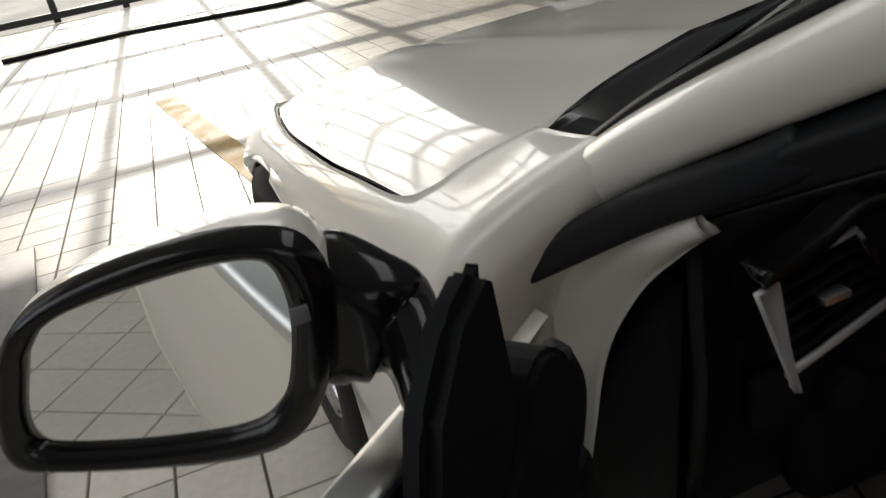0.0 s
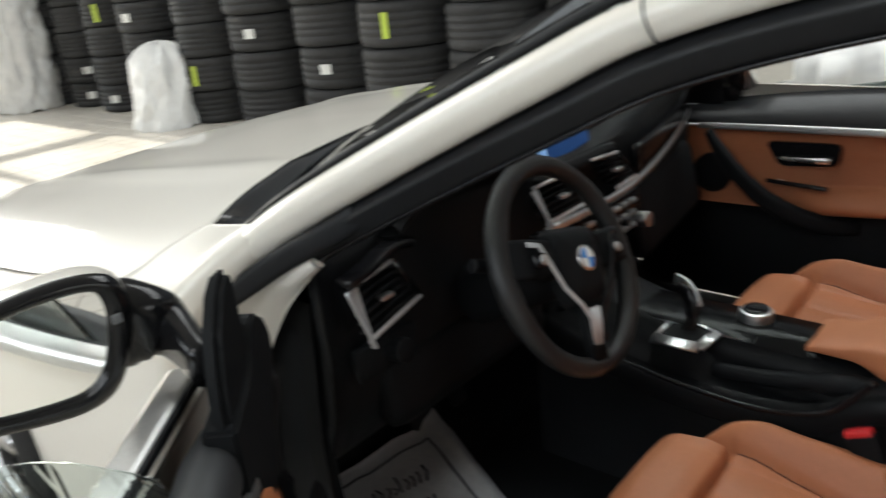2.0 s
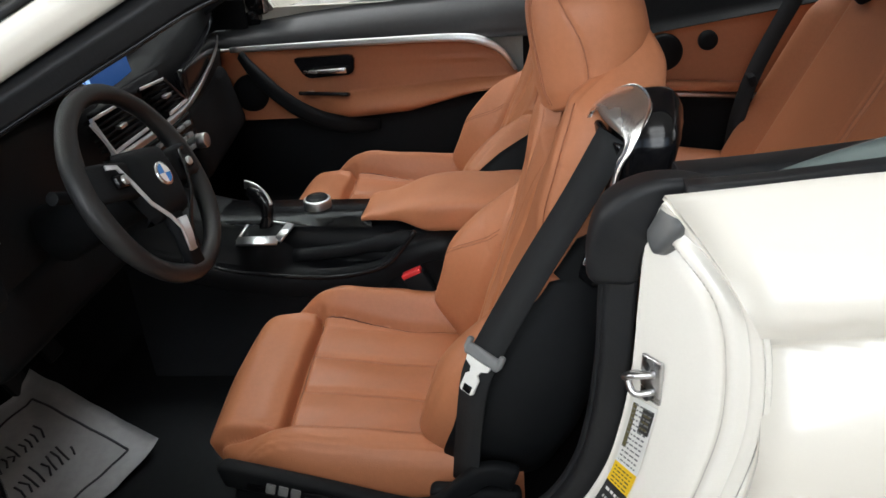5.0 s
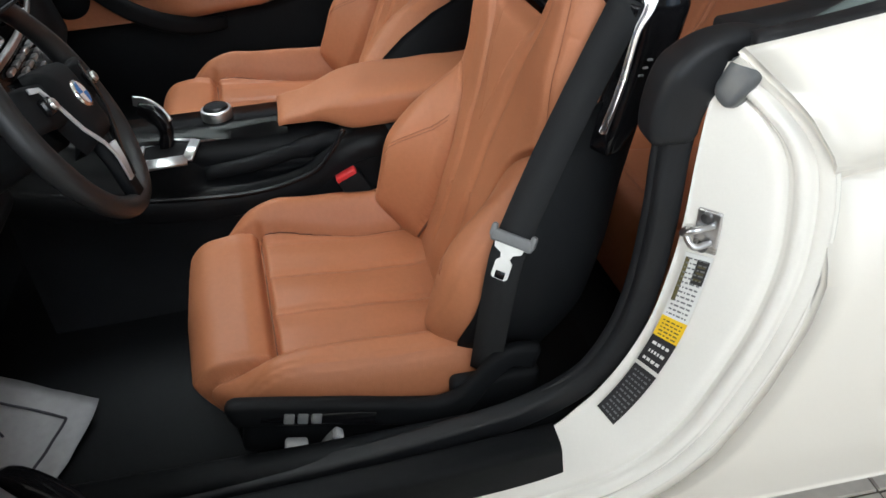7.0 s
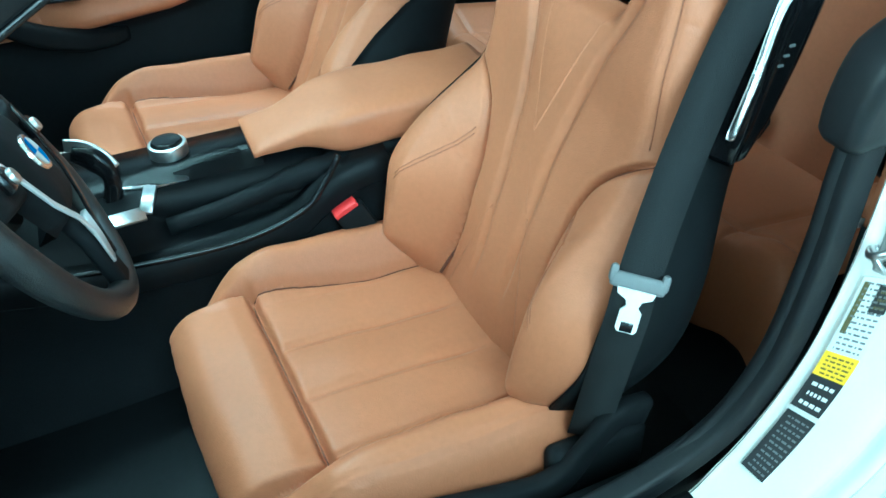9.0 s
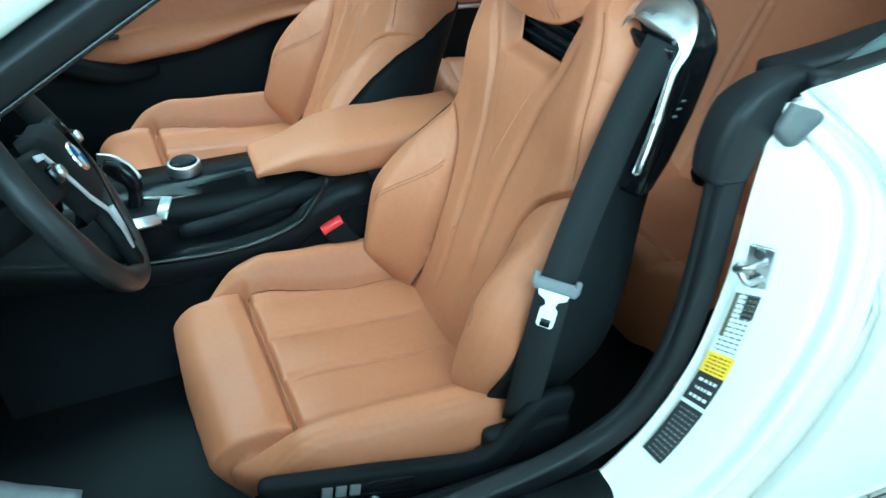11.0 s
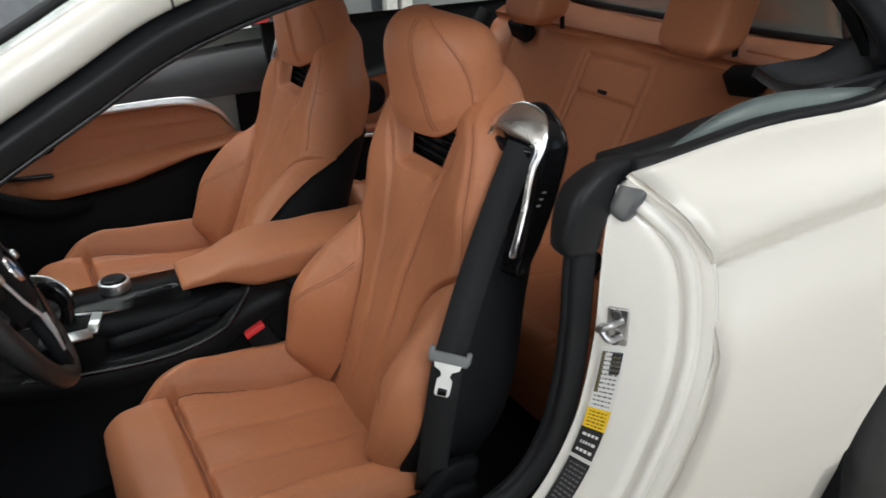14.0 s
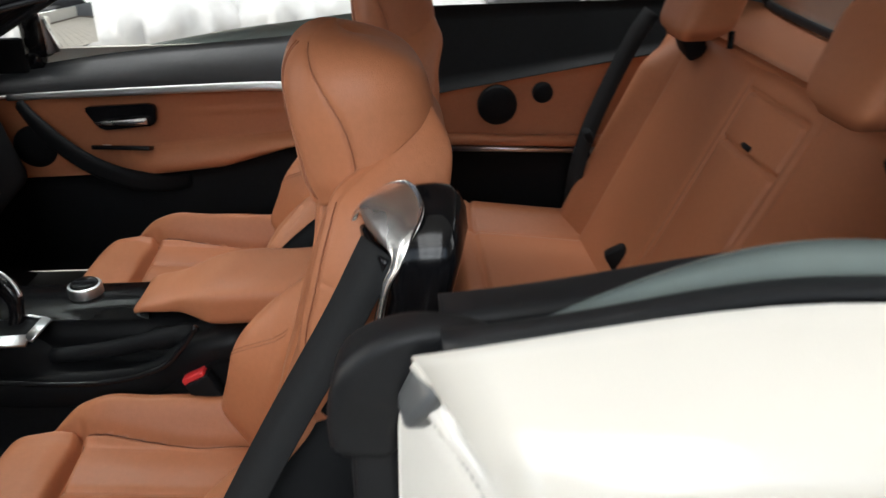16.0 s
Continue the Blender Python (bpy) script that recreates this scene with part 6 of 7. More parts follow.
    HP = np.stack([hx + 0 * hv, -0.038 + qy * ct - qz * st, 0.392 + qy * st + qz * ct], axis=2)
    patch_parts(HP, np.zeros(HP.shape[:2], int), {0: ("head_pad", LEATHER, "brown leather head pad")}, seat)
    tv, hr = th[:, 0], hv[0]
    rows_k = np.where((hr > 0.02) & (hr < 0.93))[0][::2]
    for q in (-1, 1):
        seam("pad_seam", [[np.interp(q * float(seam_a[0, k]), tv, HP[:, k, c]) + (q * 0.0018, 0.0012, 0.0004)[c] for c in range(3)] for k in rows_k], 0.0008)
    face_i = np.where(np.abs(tv) < 1.3)[0]
    for t0 in (-0.024, -0.031):
        tx_k = [t0 - 0.040 * (1 - float(hr[k])) for k in rows_k]
        seam("pad_stitch", [(tx, np.interp(tx, HP[face_i, k, 0], HP[face_i, k, 1]) + 0.0006, np.interp(tx, HP[face_i, k, 0], HP[face_i, k, 2])) for tx, k in zip(tx_k, rows_k)], 0.0008)
    inv = fr0.inverted() @ shift

    def here(name, bm, mat, parent, label=""):
        bm.transform(inv)
        return part(name, bm, mat, parent, label)

    def here_v(name, V, F, mat, parent, label=""):
        return mesh_part(name, [inv @ Vector(v) for v in V], F, mat, parent, label)

    for q in (-0.19, 0.19):
        part("seat_rail", box((q, 0.06, 0.243), (0.05, 0.36, 0.04), 0.008), GREY, seat)
    # outer side cover with switches and recliner shield
    ox = sx - side * 0.278 if side > 0 else sx + 0.262
    cov = [(ox + side * 0.004, 0.618, 0.418), (ox, 0.590, 0.418), (ox - side * 0.003, 0.46, 0.391), (ox - side * 0.004, 0.35, 0.364), (ox - side * 0.004, 0.305, 0.360), (ox - side * 0.003, 0.272, 0.376), (ox, 0.242, 0.409), (ox + side * 0.004, 0.205, 0.436), (ox + side * 0.010, 0.165, 0.424)]
    V, F = sweep(catmull(cov, 6), rrect(0.026, 0.046, 0.40), scale=np.concatenate([[0.5, 0.7, 0.85, 0.93], np.ones(22), np.linspace(0.98, 0.72, 10), np.linspace(0.74, 0.95, 13)]))
    here_v("side_cover", V, F, BLACK, seat, "black seat side cover")
    here("side_valance", box((ox + side * 0.012, 0.43, 0.335), (0.03, 0.36, 0.075), 0.012, turn(12, 0, 0), 3), BLACK, seat)
    here("side_valance", box((ox + side * 0.016, 0.225, 0.345), (0.03, 0.14, 0.105), 0.012, None, 3), BLACK, seat)
    if side > 0:
        here("switch_panel", box((ox - 0.014, 0.492, 0.398), (0.005, 0.165, 0.022), 0.002, turn(13, 10, 0)), TRIM, seat, "grey switch panel")
        for k, q in enumerate((0.534, 0.515, 0.496)):
            here("memory_button", box((ox - 0.017, q, 0.4075 - 0.0045 * k), (0.005, 0.015, 0.017), 0.002, turn(13, 10, 0)), GREY, seat)
        here("seat_switch", box((ox - 0.018, 0.532, 0.352), (0.020, 0.034, 0.016), 0.005, turn(13, 0, 0)), SILVER, seat, "silver seat switch")
        here("seat_switch", box((ox - 0.018, 0.482, 0.350), (0.018, 0.014, 0.036), 0.005, turn(42, 0, 0)), GREY, seat)
        here("switch_cap", box((ox - 0.020, 0.470, 0.362), (0.019, 0.015, 0.012), 0.004, turn(42, 0, 0)), SILVER, seat, "silver switch end")
    # belt guide on the shoulder: gloss black body under a chrome cap with a bar
    gx = sx if side > 0 else -sx
    m = lambda pts: [((gx + dx) * side, y, z) for dx, y, z in pts]

    def solid(rows, n=4):
        """A closed body through rings of equally many corners."""
        R = [np.array(catmull([*r, r[0]], n))[:-1] for r in rows]
        k = len(R[0])
        V = [tuple(v) for q in R for v in q]
        F = [(i * k + j, i * k + (j + 1) % k, (i + 1) * k + (j + 1) % k, (i + 1) * k + j) for i in range(len(R) - 1) for j in range(k)]
        return V, F + [tuple(range(k))[::-1], tuple(range((len(R) - 1) * k, len(R) * k))]

    tower = []
    for z, cx, cy, hx_, hy_ in ((0.725, -0.203, 0.054, 0.010, 0.012), (0.732, -0.202, 0.050, 0.016, 0.018), (0.77, -0.198, 0.034, 0.019, 0.025), (0.83, -0.184, 0.008, 0.024, 0.032), (0.88, -0.171, -0.008, 0.032, 0.036), (0.912, -0.166, -0.010, 0.038, 0.041), (0.932, -0.160, -0.012, 0.036, 0.038), (0.946, -0.155, -0.012, 0.032, 0.033), (0.956, -0.150, -0.011, 0.025, 0.026), (0.962, -0.147, -0.010, 0.016, 0.017), (0.965, -0.145, -0.009, 0.006, 0.006)):
        sk = 0.010
        tower.append(m([(cx + hx_, cy + hy_ + sk, z), (cx + hx_ * 0.9, cy - hy_, z + 0.012 * hx_ / 0.04), (cx, cy - hy_ - 0.004, z + 0.006 * hx_ / 0.04), (cx - hx_, cy - hy_ * 0.8, z - 0.006), (cx - hx_ * 1.06, cy, z - 0.008), (cx - hx_, cy + hy_ - sk, z - 0.008)]))
    V, F = solid(tower)
    here_v("belt_guide", V, F, TRIM, seat, "gloss black belt guide with chrome cap")
    # chrome loop: from the inner leg over the top and down the outer bar; slot edge and rim edge
    slot_edge = catmull(m([(-0.150, 0.074, 0.880), (-0.141, 0.064, 0.915), (-0.141, 0.056, 0.938), (-0.152, 0.049, 0.944), (-0.170, 0.041, 0.936), (-0.188, 0.028, 0.928), (-0.201, 0.017, 0.921), (-0.203, 0.018, 0.908), (-0.204, 0.028, 0.885), (-0.208, 0.044, 0.82), (-0.213, 0.066, 0.757)]), 6)
    rim_edge = catmull(m([(-0.141, 0.068, 0.880), (-0.127, 0.058, 0.912), (-0.121, 0.046, 0.938), (-0.128, 0.028, 0.960), (-0.142, 0.000, 0.971), (-0.176, -0.014, 0.960), (-0.204, -0.004, 0.940), (-0.213, 0.009, 0.912), (-0.212, 0.023, 0.885), (-0.2165, 0.0395, 0.82), (-0.221, 0.0615, 0.757)]), 6)
    mid_g = np.array(m([(-0.165, 0.0, 0.90)])[0])
    loop = []
    for a_, b_ in zip(slot_edge, rim_edge):
        row = []
        for w_ in np.linspace(0, 1, 9):
            p_ = a_ + (b_ - a_) * w_
            out_ = p_ - mid_g
            out_ /= np.linalg.norm(out_)
            row.append(p_ + out_ * (0.0035 * math.sin(math.pi * w_) * min(1.0, np.linalg.norm(b_ - a_) / 0.02) + 0.002))
        loop.append(row)
    V, F = slab(np.array(loop), 0.005 * side)
    here_v("chrome_cap", V, F, CHROME, seat, "polished chrome belt cap with a long bar")
    V, F = sweep(catmull(m([(-0.142, 0.048, 0.918), (-0.172, 0.038, 0.912), (-0.200, 0.022, 0.904)]), 5), rrect(0.020, 0.010, 0.4), up=(-0.4 * side, 0.8, 0))
    here_v("belt_slot", V, F, TRIM, seat)
    for k in range(3):
        here("guide_mark", box(m([(-0.221, 0.010 + 0.005 * k, 0.852 - 0.010 * k)])[0], (0.003, 0.007, 0.003), 0.001), GREY, seat)
    # belt: webbing, tongue and holder
    strap = [(-0.190, 0.030, 0.922), (-0.198, 0.074, 0.84), (-0.231, 0.141, 0.735), (-0.266, 0.198, 0.640), (-0.276, 0.214, 0.600), (-0.272, 0.226, 0.52), (-0.262, 0.240, 0.40)]
    if side < 0:
        strap = [(-0.170, 0.044, 0.918), (-0.185, 0.02, 0.84), (-0.20, -0.03, 0.74), (-0.205, -0.06, 0.64), (-0.205, -0.07, 0.55), (-0.205, -0.08, 0.45)]
    bp = catmull(m(strap), 6)
    facing = (-0.80 * side, 0.52, 0.25)
    V, F = sweep(bp, rect(0.047, 0.0022), up=facing)
    belt = here_v("seat_belt", V, F, WEB, seat, "black seat belt with a bare metal tongue")
    t0, t1 = Vector(bp[18]), Vector(bp[23])
    dirn = (t1 - t0).normalized()
    nrm = Vector(facing)
    nrm = (nrm - dirn * nrm.dot(dirn)).normalized()
    acr = dirn.cross(nrm)
    fr = Matrix((acr, dirn, nrm)).transposed()
    here("tongue_holder", box(t0 + nrm * 0.005, (0.061, 0.018, 0.011), 0.005, fr, 3), GREY, belt, "grey plastic tongue holder")
    for q in (-1, 1):
        here("holder_end", box(t0 + acr * q * 0.028 + nrm * 0.005 - dirn * 0.006, (0.009, 0.020, 0.011), 0.004, fr), GREY, belt)
    outline = [(-0.024, 0.008), (-0.022, 0.016), (-0.010, 0.022), (-0.0075, 0.030), (-0.0135, 0.036), (-0.0135, 0.060), (-0.010, 0.064), (0.010, 0.064), (0.0135, 0.060), (0.0135, 0.036), (0.0075, 0.030), (0.010, 0.022), (0.022, 0.016), (0.024, 0.008)]
    bm = bmesh.new()
    vs = [bm.verts.new(t0 + acr * a * 0.86 + dirn * d * 0.86 + nrm * h) for h in (0.008, 0.0115) for a, d in outline]
    n_o = len(outline)
    bm.faces.new(vs[:n_o])
    bm.faces.new(vs[n_o:][::-1])
    for i in range(n_o):
        bm.faces.new((vs[i], vs[(i + 1) % n_o], vs[n_o + (i + 1) % n_o], vs[n_o + i]))
    bmesh.ops.recalc_face_normals(bm, faces=bm.faces)
    here("tongue_plate", bm, LABELW, belt, "pale metal tongue")
    here("tongue_slot", box(t0 + dirn * 0.049 + nrm * 0.0105, (0.014, 0.011, 0.003), 0.0008, fr), TRIM, belt)
    # buckle between seat and tunnel
    kx = sx + side * 0.222
    here("buckle", box((kx, 0.372, 0.452), (0.030, 0.050, 0.085), 0.008, turn(-25, 0, 0)), BLACK, seat, "black belt buckle")
    here("buckle_button", box((kx, 0.393, 0.490), (0.022, 0.042, 0.012), 0.003, turn(-25, 0, 0)), REDP, seat, "red release button")
    return seat


front_seat(-0.398, 1)
front_seat(0.352, -1, 0.06, -0.41)

# ---- rear bench ----
RCX = 0.03
nu, nv = 190, 110
A = np.linspace(-1, 1, nu)[:, None]
B = np.linspace(0, 1, nv)[None, :]
X = A * 0.60 + 0 * B
zz = 0.40 + 0.515 * B
Y = -0.415 - 0.200 * B - 0.028 * B ** 2
H = 0.0 * X
for cx in (-0.30, 0.30):
    H = H + 0.045 * smooth(0.16, 0.235, np.abs(X - cx)) * (1 - smooth(0.24, 0.30, np.abs(X - cx))) * (1 - smooth(0.75, 0.98, B)) * ((X - cx) * np.sign(cx) > 0)
    H = H - 0.006 * (bell(np.abs(X - cx) - 0.165, 0.005)) * (1 - smooth(0.9, 0.95, B))
H = H + 0.012 * bell(X, 0.10)
flap = bell(np.abs(X + 0.0) - 0.110, 0.0030) * (B > 0.25) * (B < 0.90) + bell(B - 0.900, 0.006) * (np.abs(X) < 0.110) + bell(B - 0.728, 0.007) * (np.abs(X) < 0.110) * 1.2
H = H - 0.013 * np.clip(flap, 0, 1.2)
H = H + 0.022 * (1 - B) ** 2
roll = np.where(B > 0.93, -0.07 * ((B - 0.93) / 0.07) ** 2, 0.0)
P = np.stack([RCX + X, Y + H * 0.93 + roll * 0.6, zz + H * 0.37 + 0 * A], axis=2)
V, F = slab(P, -0.05, (0, 0.93, 0.37))
V, F = P.reshape(-1, 3), grid_faces(nu, nv)
rear = mesh_part("rear_bench", V, F, LEATHER, car, "brown leather rear bench with two head rests")
rear.matrix_basis = Matrix.Translation((RCX, -0.6, 0)) @ pose(0, 0, 0, 0, 0, 3.3) @ Matrix.Translation((-RCX, 0.6, 0))
part("flap_pull", box((RCX + 0.0, -0.572, 0.790), (0.036, 0.010, 0.016), 0.004, turn(-22, 0, 0)), BLACK, rear, "small black pull loop")
# bench cushion: two shaped places
nu, nv = 170, 90
A = np.linspace(-1, 1, nu)[:, None]
B = np.linspace(0, 1, nv)[None, :]
X = A * 0.60 + 0 * B
Y = np.where(B < 0.82, -0.44 + 0.34 * B / 0.82, -0.10 + 0.045 * np.sin((B - 0.82) / 0.18 * math.pi / 2)) + 0 * A
Z = 0.405 + 0.05 * np.clip(B / 0.8, 0, 1) + 0 * A
Z = Z - np.where(B < 0.82, 0, 0.16 * (1 - np.cos((B - 0.82) / 0.18 * math.pi / 2)))
for cx in (-0.30, 0.30):
    Z = Z + 0.030 * smooth(0.15, 0.24, np.abs(X - cx)) * (1 - smooth(0.26, 0.31, np.abs(X - cx)))
    Z = Z - 0.008 * bell(np.abs(X - cx) - 0.15, 0.005) * (B < 0.86)
Z = Z - 0.008 * bell(Y + 0.135, 0.005)
P = np.stack([RCX + X, Y, Z + 0 * A], axis=2)
mesh_part("rear_cushion", P.reshape(-1, 3), grid_faces(nu, nv), LEATHER, rear, "brown leather rear cushion")
part("cushion_base", box((RCX, -0.28, 0.30), (1.2, 0.36, 0.14), 0.02), CARPET, rear)


def head_rest(cx, cy):
    P = []
    for v in np.linspace(-1, 1, 25):
        row = []
        for a in np.linspace(0, 2 * math.pi, 41):
            c, s = math.cos(a), math.sin(a)
            e = 0.35
            ux, uy = math.copysign(abs(c) ** e, c), math.copysign(abs(s) ** e, s)
            k = (1 - abs(v) ** 7) ** 0.5 if abs(v) < 1 else 0.0
            row.append((cx + ux * 0.086 * (0.86 + 0.14 * k) * max(k, 0.75 if abs(v) < 1 else 0.72), cy + uy * 0.055 * max(k, 0.6) - 0.030 * v, 1.012 + v * 0.083))
        P.append(row)
    P = np.array(P)
    V = list(P.reshape(-1, 3))
    F = grid_faces(25, 41)
    F += [tuple(range(40))[::-1], tuple(24 * 41 + i for i in range(40))]
    ob = mesh_part("head_rest", V, F, LEATHER, rear, "brown leather rear head rest")
    for q in (-0.05, 0.05):
        part("head_rest_rod", cylinder((cx + q, cy - 0.035, 0.912), (cx + q, cy - 0.035, 0.945), 0.006, seg=10), BLACK, ob)
    return ob


head_rest(-0.252, -0.612)
head_rest(0.318, -0.585)
for cx, m in ((-0.375, 1), (0.435, -1)):
    part("belt_slot", box((cx, -0.604, 0.892), (0.080, 0.045, 0.056), 0.010, turn(-25, 8 * m, 0), 3), BLACK, rear, "black belt outlet")
# thin dark tube in place of the shade between bench and shelf
V, F = sweep(catmull([(0.60, -0.640, 0.917), (0.30, -0.643, 0.920), (0.0, -0.645, 0.921), (-0.30, -0.643, 0.920), (-0.55, -0.640, 0.917)], 5), ring(0.003, n=8))
mesh_part("shelf_gap_shade", V, F, RUBBER, rear, "dark strip drawn for the shaded gap above the bench back")
# shelf behind the bench, up to the rear window
P = np.array([[(x, -0.632 - 0.150 * v + 0.058 * x, 0.918 + 0.010 * math.sin(min(1.0, v * 3) * math.pi / 2) + 0.030 * v) for x in np.linspace(-0.56, 0.62, 24)] for v in np.linspace(0, 1, 12)])
V, F = slab(P, 0.03)
mesh_part("parcel_shelf", V, F, LEATHER, car, "brown leather rear shelf")
part("shelf_speaker", box((-0.395, -0.718, 0.9425), (0.17, 0.060, 0.006), 0.0028, turn(-13, 0, 3), 3), LEATHER, car, "brown speaker cover in the shelf")
P = np.array([[(-0.490 - 0.165 * w, y, 0.938 - 0.02 * math.sin(math.pi * w) + 0.035 * float(smooth(-0.66, -0.80, y))) for w in np.linspace(0, 1, 8)] for y in np.linspace(-0.52, -0.80, 10)])
V, F = slab(P, 0.02)
mesh_part("corner_trim", V, F, SATIN, car, "dark trim beside the rear shelf")

# rear belts
for pts in ([(0.530, -0.560, 0.925), (0.530, -0.52, 0.86), (0.555, -0.45, 0.68), (0.56, -0.415, 0.55), (0.56, -0.40, 0.43)],):
    pts = [(x, y + 0.042, z + 0.016) for x, y, z in pts]
    V, F = sweep(catmull(pts, 6), rect(0.047, 0.003), up=(-0.62, 0.70, 0.35))
    rb = mesh_part("rear_belt", V, F, WEB, car, "black rear seat belt")
    part("tongue_holder", box(catmull(pts, 6)[14], (0.055, 0.02, 0.03), 0.006, turn(-20, 0, 0)), BLACK, rb)
part("rear_buckle", box((-0.20, -0.40, 0.455), (0.03, 0.05, 0.05), 0.01, turn(-30, 0, 20)), BLACK, car)
part("rear_buckle", box((0.24, -0.415, 0.47), (0.035, 0.05, 0.06), 0.01, turn(-30, 0, -10)), BLACK, car)


# ---- side trims ----
def side_trim(sgn):
    X0 = 0.645 * sgn
    P = np.array([[(X0 + sgn * (0.06 * smooth(-0.42, -0.60, y) * 0 + 0.01), y, z) for z in np.linspace(0.60, 0.745 + 0.07 * (-(y + 0.06)) / 0.45, 8)] for y in np.linspace(-0.02 if sgn > 0 else -0.14, -0.60, 14)])
    V, F = slab(P, 0.02 * sgn)
    tr = mesh_part("rear_side_trim", V, F, LEATHER, car, "brown leather rear side trim with speakers")
    V, F = sweep([(X0 - 0.004 * sgn, -0.02 if sgn > 0 else -0.14, 0.598), (X0 - 0.008 * sgn, -0.2, 0.592), (X0 - 0.008 * sgn, -0.44, 0.578)], rrect(0.02, 0.014, 0.4))
    mesh_part("trim_strip", V, F, ALU, tr, "brushed metal strip")
    V, F = sweep([(X0 - 0.004 * sgn, -0.02 if sgn > 0 else -0.14, 0.622), (X0 - 0.012 * sgn, -0.2, 0.616), (X0 - 0.010 * sgn, -0.46, 0.604)], rrect(0.04, 0.026, 0.45))
    mesh_part("arm_ledge", V, F, LEATHER, tr)
    P = np.array([[(X0 + sgn * 0.008, y, z) for z in np.linspace(0.24, 0.60, 5)] for y in np.linspace(0.0 if sgn > 0 else -0.14, -0.60, 8)])
    V, F = slab(P, 0.02 * sgn)
    mesh_part("lower_trim", V, F, BLACK, tr, "black lower trim")
    P = np.array([[(X0 + sgn * (0.004 + 0.085 * v), y, 0.742 + 0.07 * (-(y + 0.06)) / 0.45 + (0.935 - 0.742 - 0.07 * (-(y + 0.06)) / 0.45) * v) for v in np.linspace(0, 1, 6)] for y in np.linspace(0.10 if sgn > 0 else -0.16, -0.74, 16)])
    V, F = slab(P, 0.02 * sgn)
    mesh_part("upper_trim", V, F, BLACK, tr, "black upper trim")
    for y, z, r in ((-0.180, 0.703, 0.050), (-0.293, 0.731, 0.026)):
        V, F = lathe([(-0.010 * sgn, 0.0), (-0.012 * sgn, r * 0.5), (-0.008 * sgn, r * 0.9), (0.0, r), (0.012 * sgn, r)], (X0, y, z), 36)
        mesh_part("speaker", V, F, BLACK, tr, "round black speaker")
    return tr


side_trim(1)
side_trim(-1)

# passenger door lining
PX = 0.70
DOOR_TOP = lambda y: float(np.interp(y, [-0.08, 0.19, 0.36, 0.66, 0.84, 1.10], [0.892, 0.880, 0.862, 0.846, 0.830, 0.798]))
PANEL_TOP = lambda y: float(np.interp(y, [0.205, 0.22, 0.26, 0.32, 0.40, 0.6, 0.9, 1.06, 1.25], [0.63, 0.655, 0.708, 0.742, 0.752, 0.751, 0.746, 0.742, 0.735]))
PANEL_LOW = lambda y: float(np.interp(y, [0.20, 0.35, 0.53, 0.74, 0.86, 1.25], [0.625, 0.605, 0.555, 0.538, 0.536, 0.530]))
P = np.array([[(PX + 0.012 * math.sin((z - 0.6) * 12) - 0.004 * float(bell(z - 0.695, 0.004)) * (y < 0.66), y, z) for z in np.linspace(PANEL_LOW(y), PANEL_TOP(y), 25)] for y in np.linspace(1.25, 0.205, 40)])
V, F = slab(P, 0.02)
pd = mesh_part("passenger_door", V, F, LEATHER, car, "closed passenger door with brown leather lining")
P = []
for y in np.linspace(0.84, 0.20, 24):
    lo, hi = PANEL_LOW(y) - 0.004, float(np.interp(y, [0.20, 0.36, 0.84], [0.645, 0.640, 0.604]))
    grow = float(smooth(0.84, 0.70, y))
    P.append([(PX + 0.008 - 0.055 * grow * math.sin(math.pi * v ** 0.62) ** 0.6 - 0.004, y, lo + (hi - lo) * v) for v in np.linspace(0, 1, 14)])
P = np.array(P)
V, F = slab(P, 0.01)
mesh_part("arm_rest", V, F, LEATHER, pd, "brown leather arm rest")
V, F = sweep(catmull([(PX - 0.004, 1.06, 0.748), (PX - 0.006, 0.9, 0.752), (PX - 0.008, 0.6, 0.757), (PX - 0.008, 0.40, 0.758), (PX - 0.008, 0.32, 0.748), (PX - 0.006, 0.26, 0.715), (PX - 0.004, 0.22, 0.66)], 6), rrect(0.020, 0.014, 0.4), up=(-1, 0, 0.2), scale=np.concatenate([np.linspace(0.8, 1.25, 24), np.linspace(1.25, 0.5, 13)]))
mesh_part("trim_strip", V, F, ALU, pd, "brushed metal trim strip")
P = np.array([[(PX + 0.085 * v ** 1.6 - 0.012 * math.sin(math.pi * v), y, 0.752 + (DOOR_TOP(y) - 0.752) * v) for v in np.linspace(0, 1, 8)] for y in np.linspace(1.16, -0.03, 24)])
V, F = slab(P, 0.02)
mesh_part("upper_lining", V, F, SATIN, pd, "black padded door shoulder")
P = np.array([[(PX + 0.02 - 0.02 * math.sin(math.pi * v), y, 0.24 + (PANEL_LOW(max(y, 0.2)) - 0.235) * v) for v in np.linspace(0, 1, 8)] for y in np.linspace(1.25, 0.02, 24)])
V, F = slab(P, 0.02)
mesh_part("lower_lining", V, F, BLACK, pd, "black lower door lining")
recess = [(0.872, 0.713), (0.862, 0.719), (0.70, 0.722), (0.688, 0.714), (0.692, 0.676), (0.704, 0.664), (0.828, 0.656), (0.846, 0.666)]
bm = bmesh.new()
vs = [bm.verts.new((PX - x, y, z)) for x in (0.014, -0.006) for y, z in recess]
bm.faces.new(vs[:8])
bm.faces.new(vs[8:][::-1])
for i in range(8):
    bm.faces.new((vs[i], vs[(i + 1) % 8], vs[8 + (i + 1) % 8], vs[8 + i]))
bmesh.ops.recalc_face_normals(bm, faces=bm.faces)
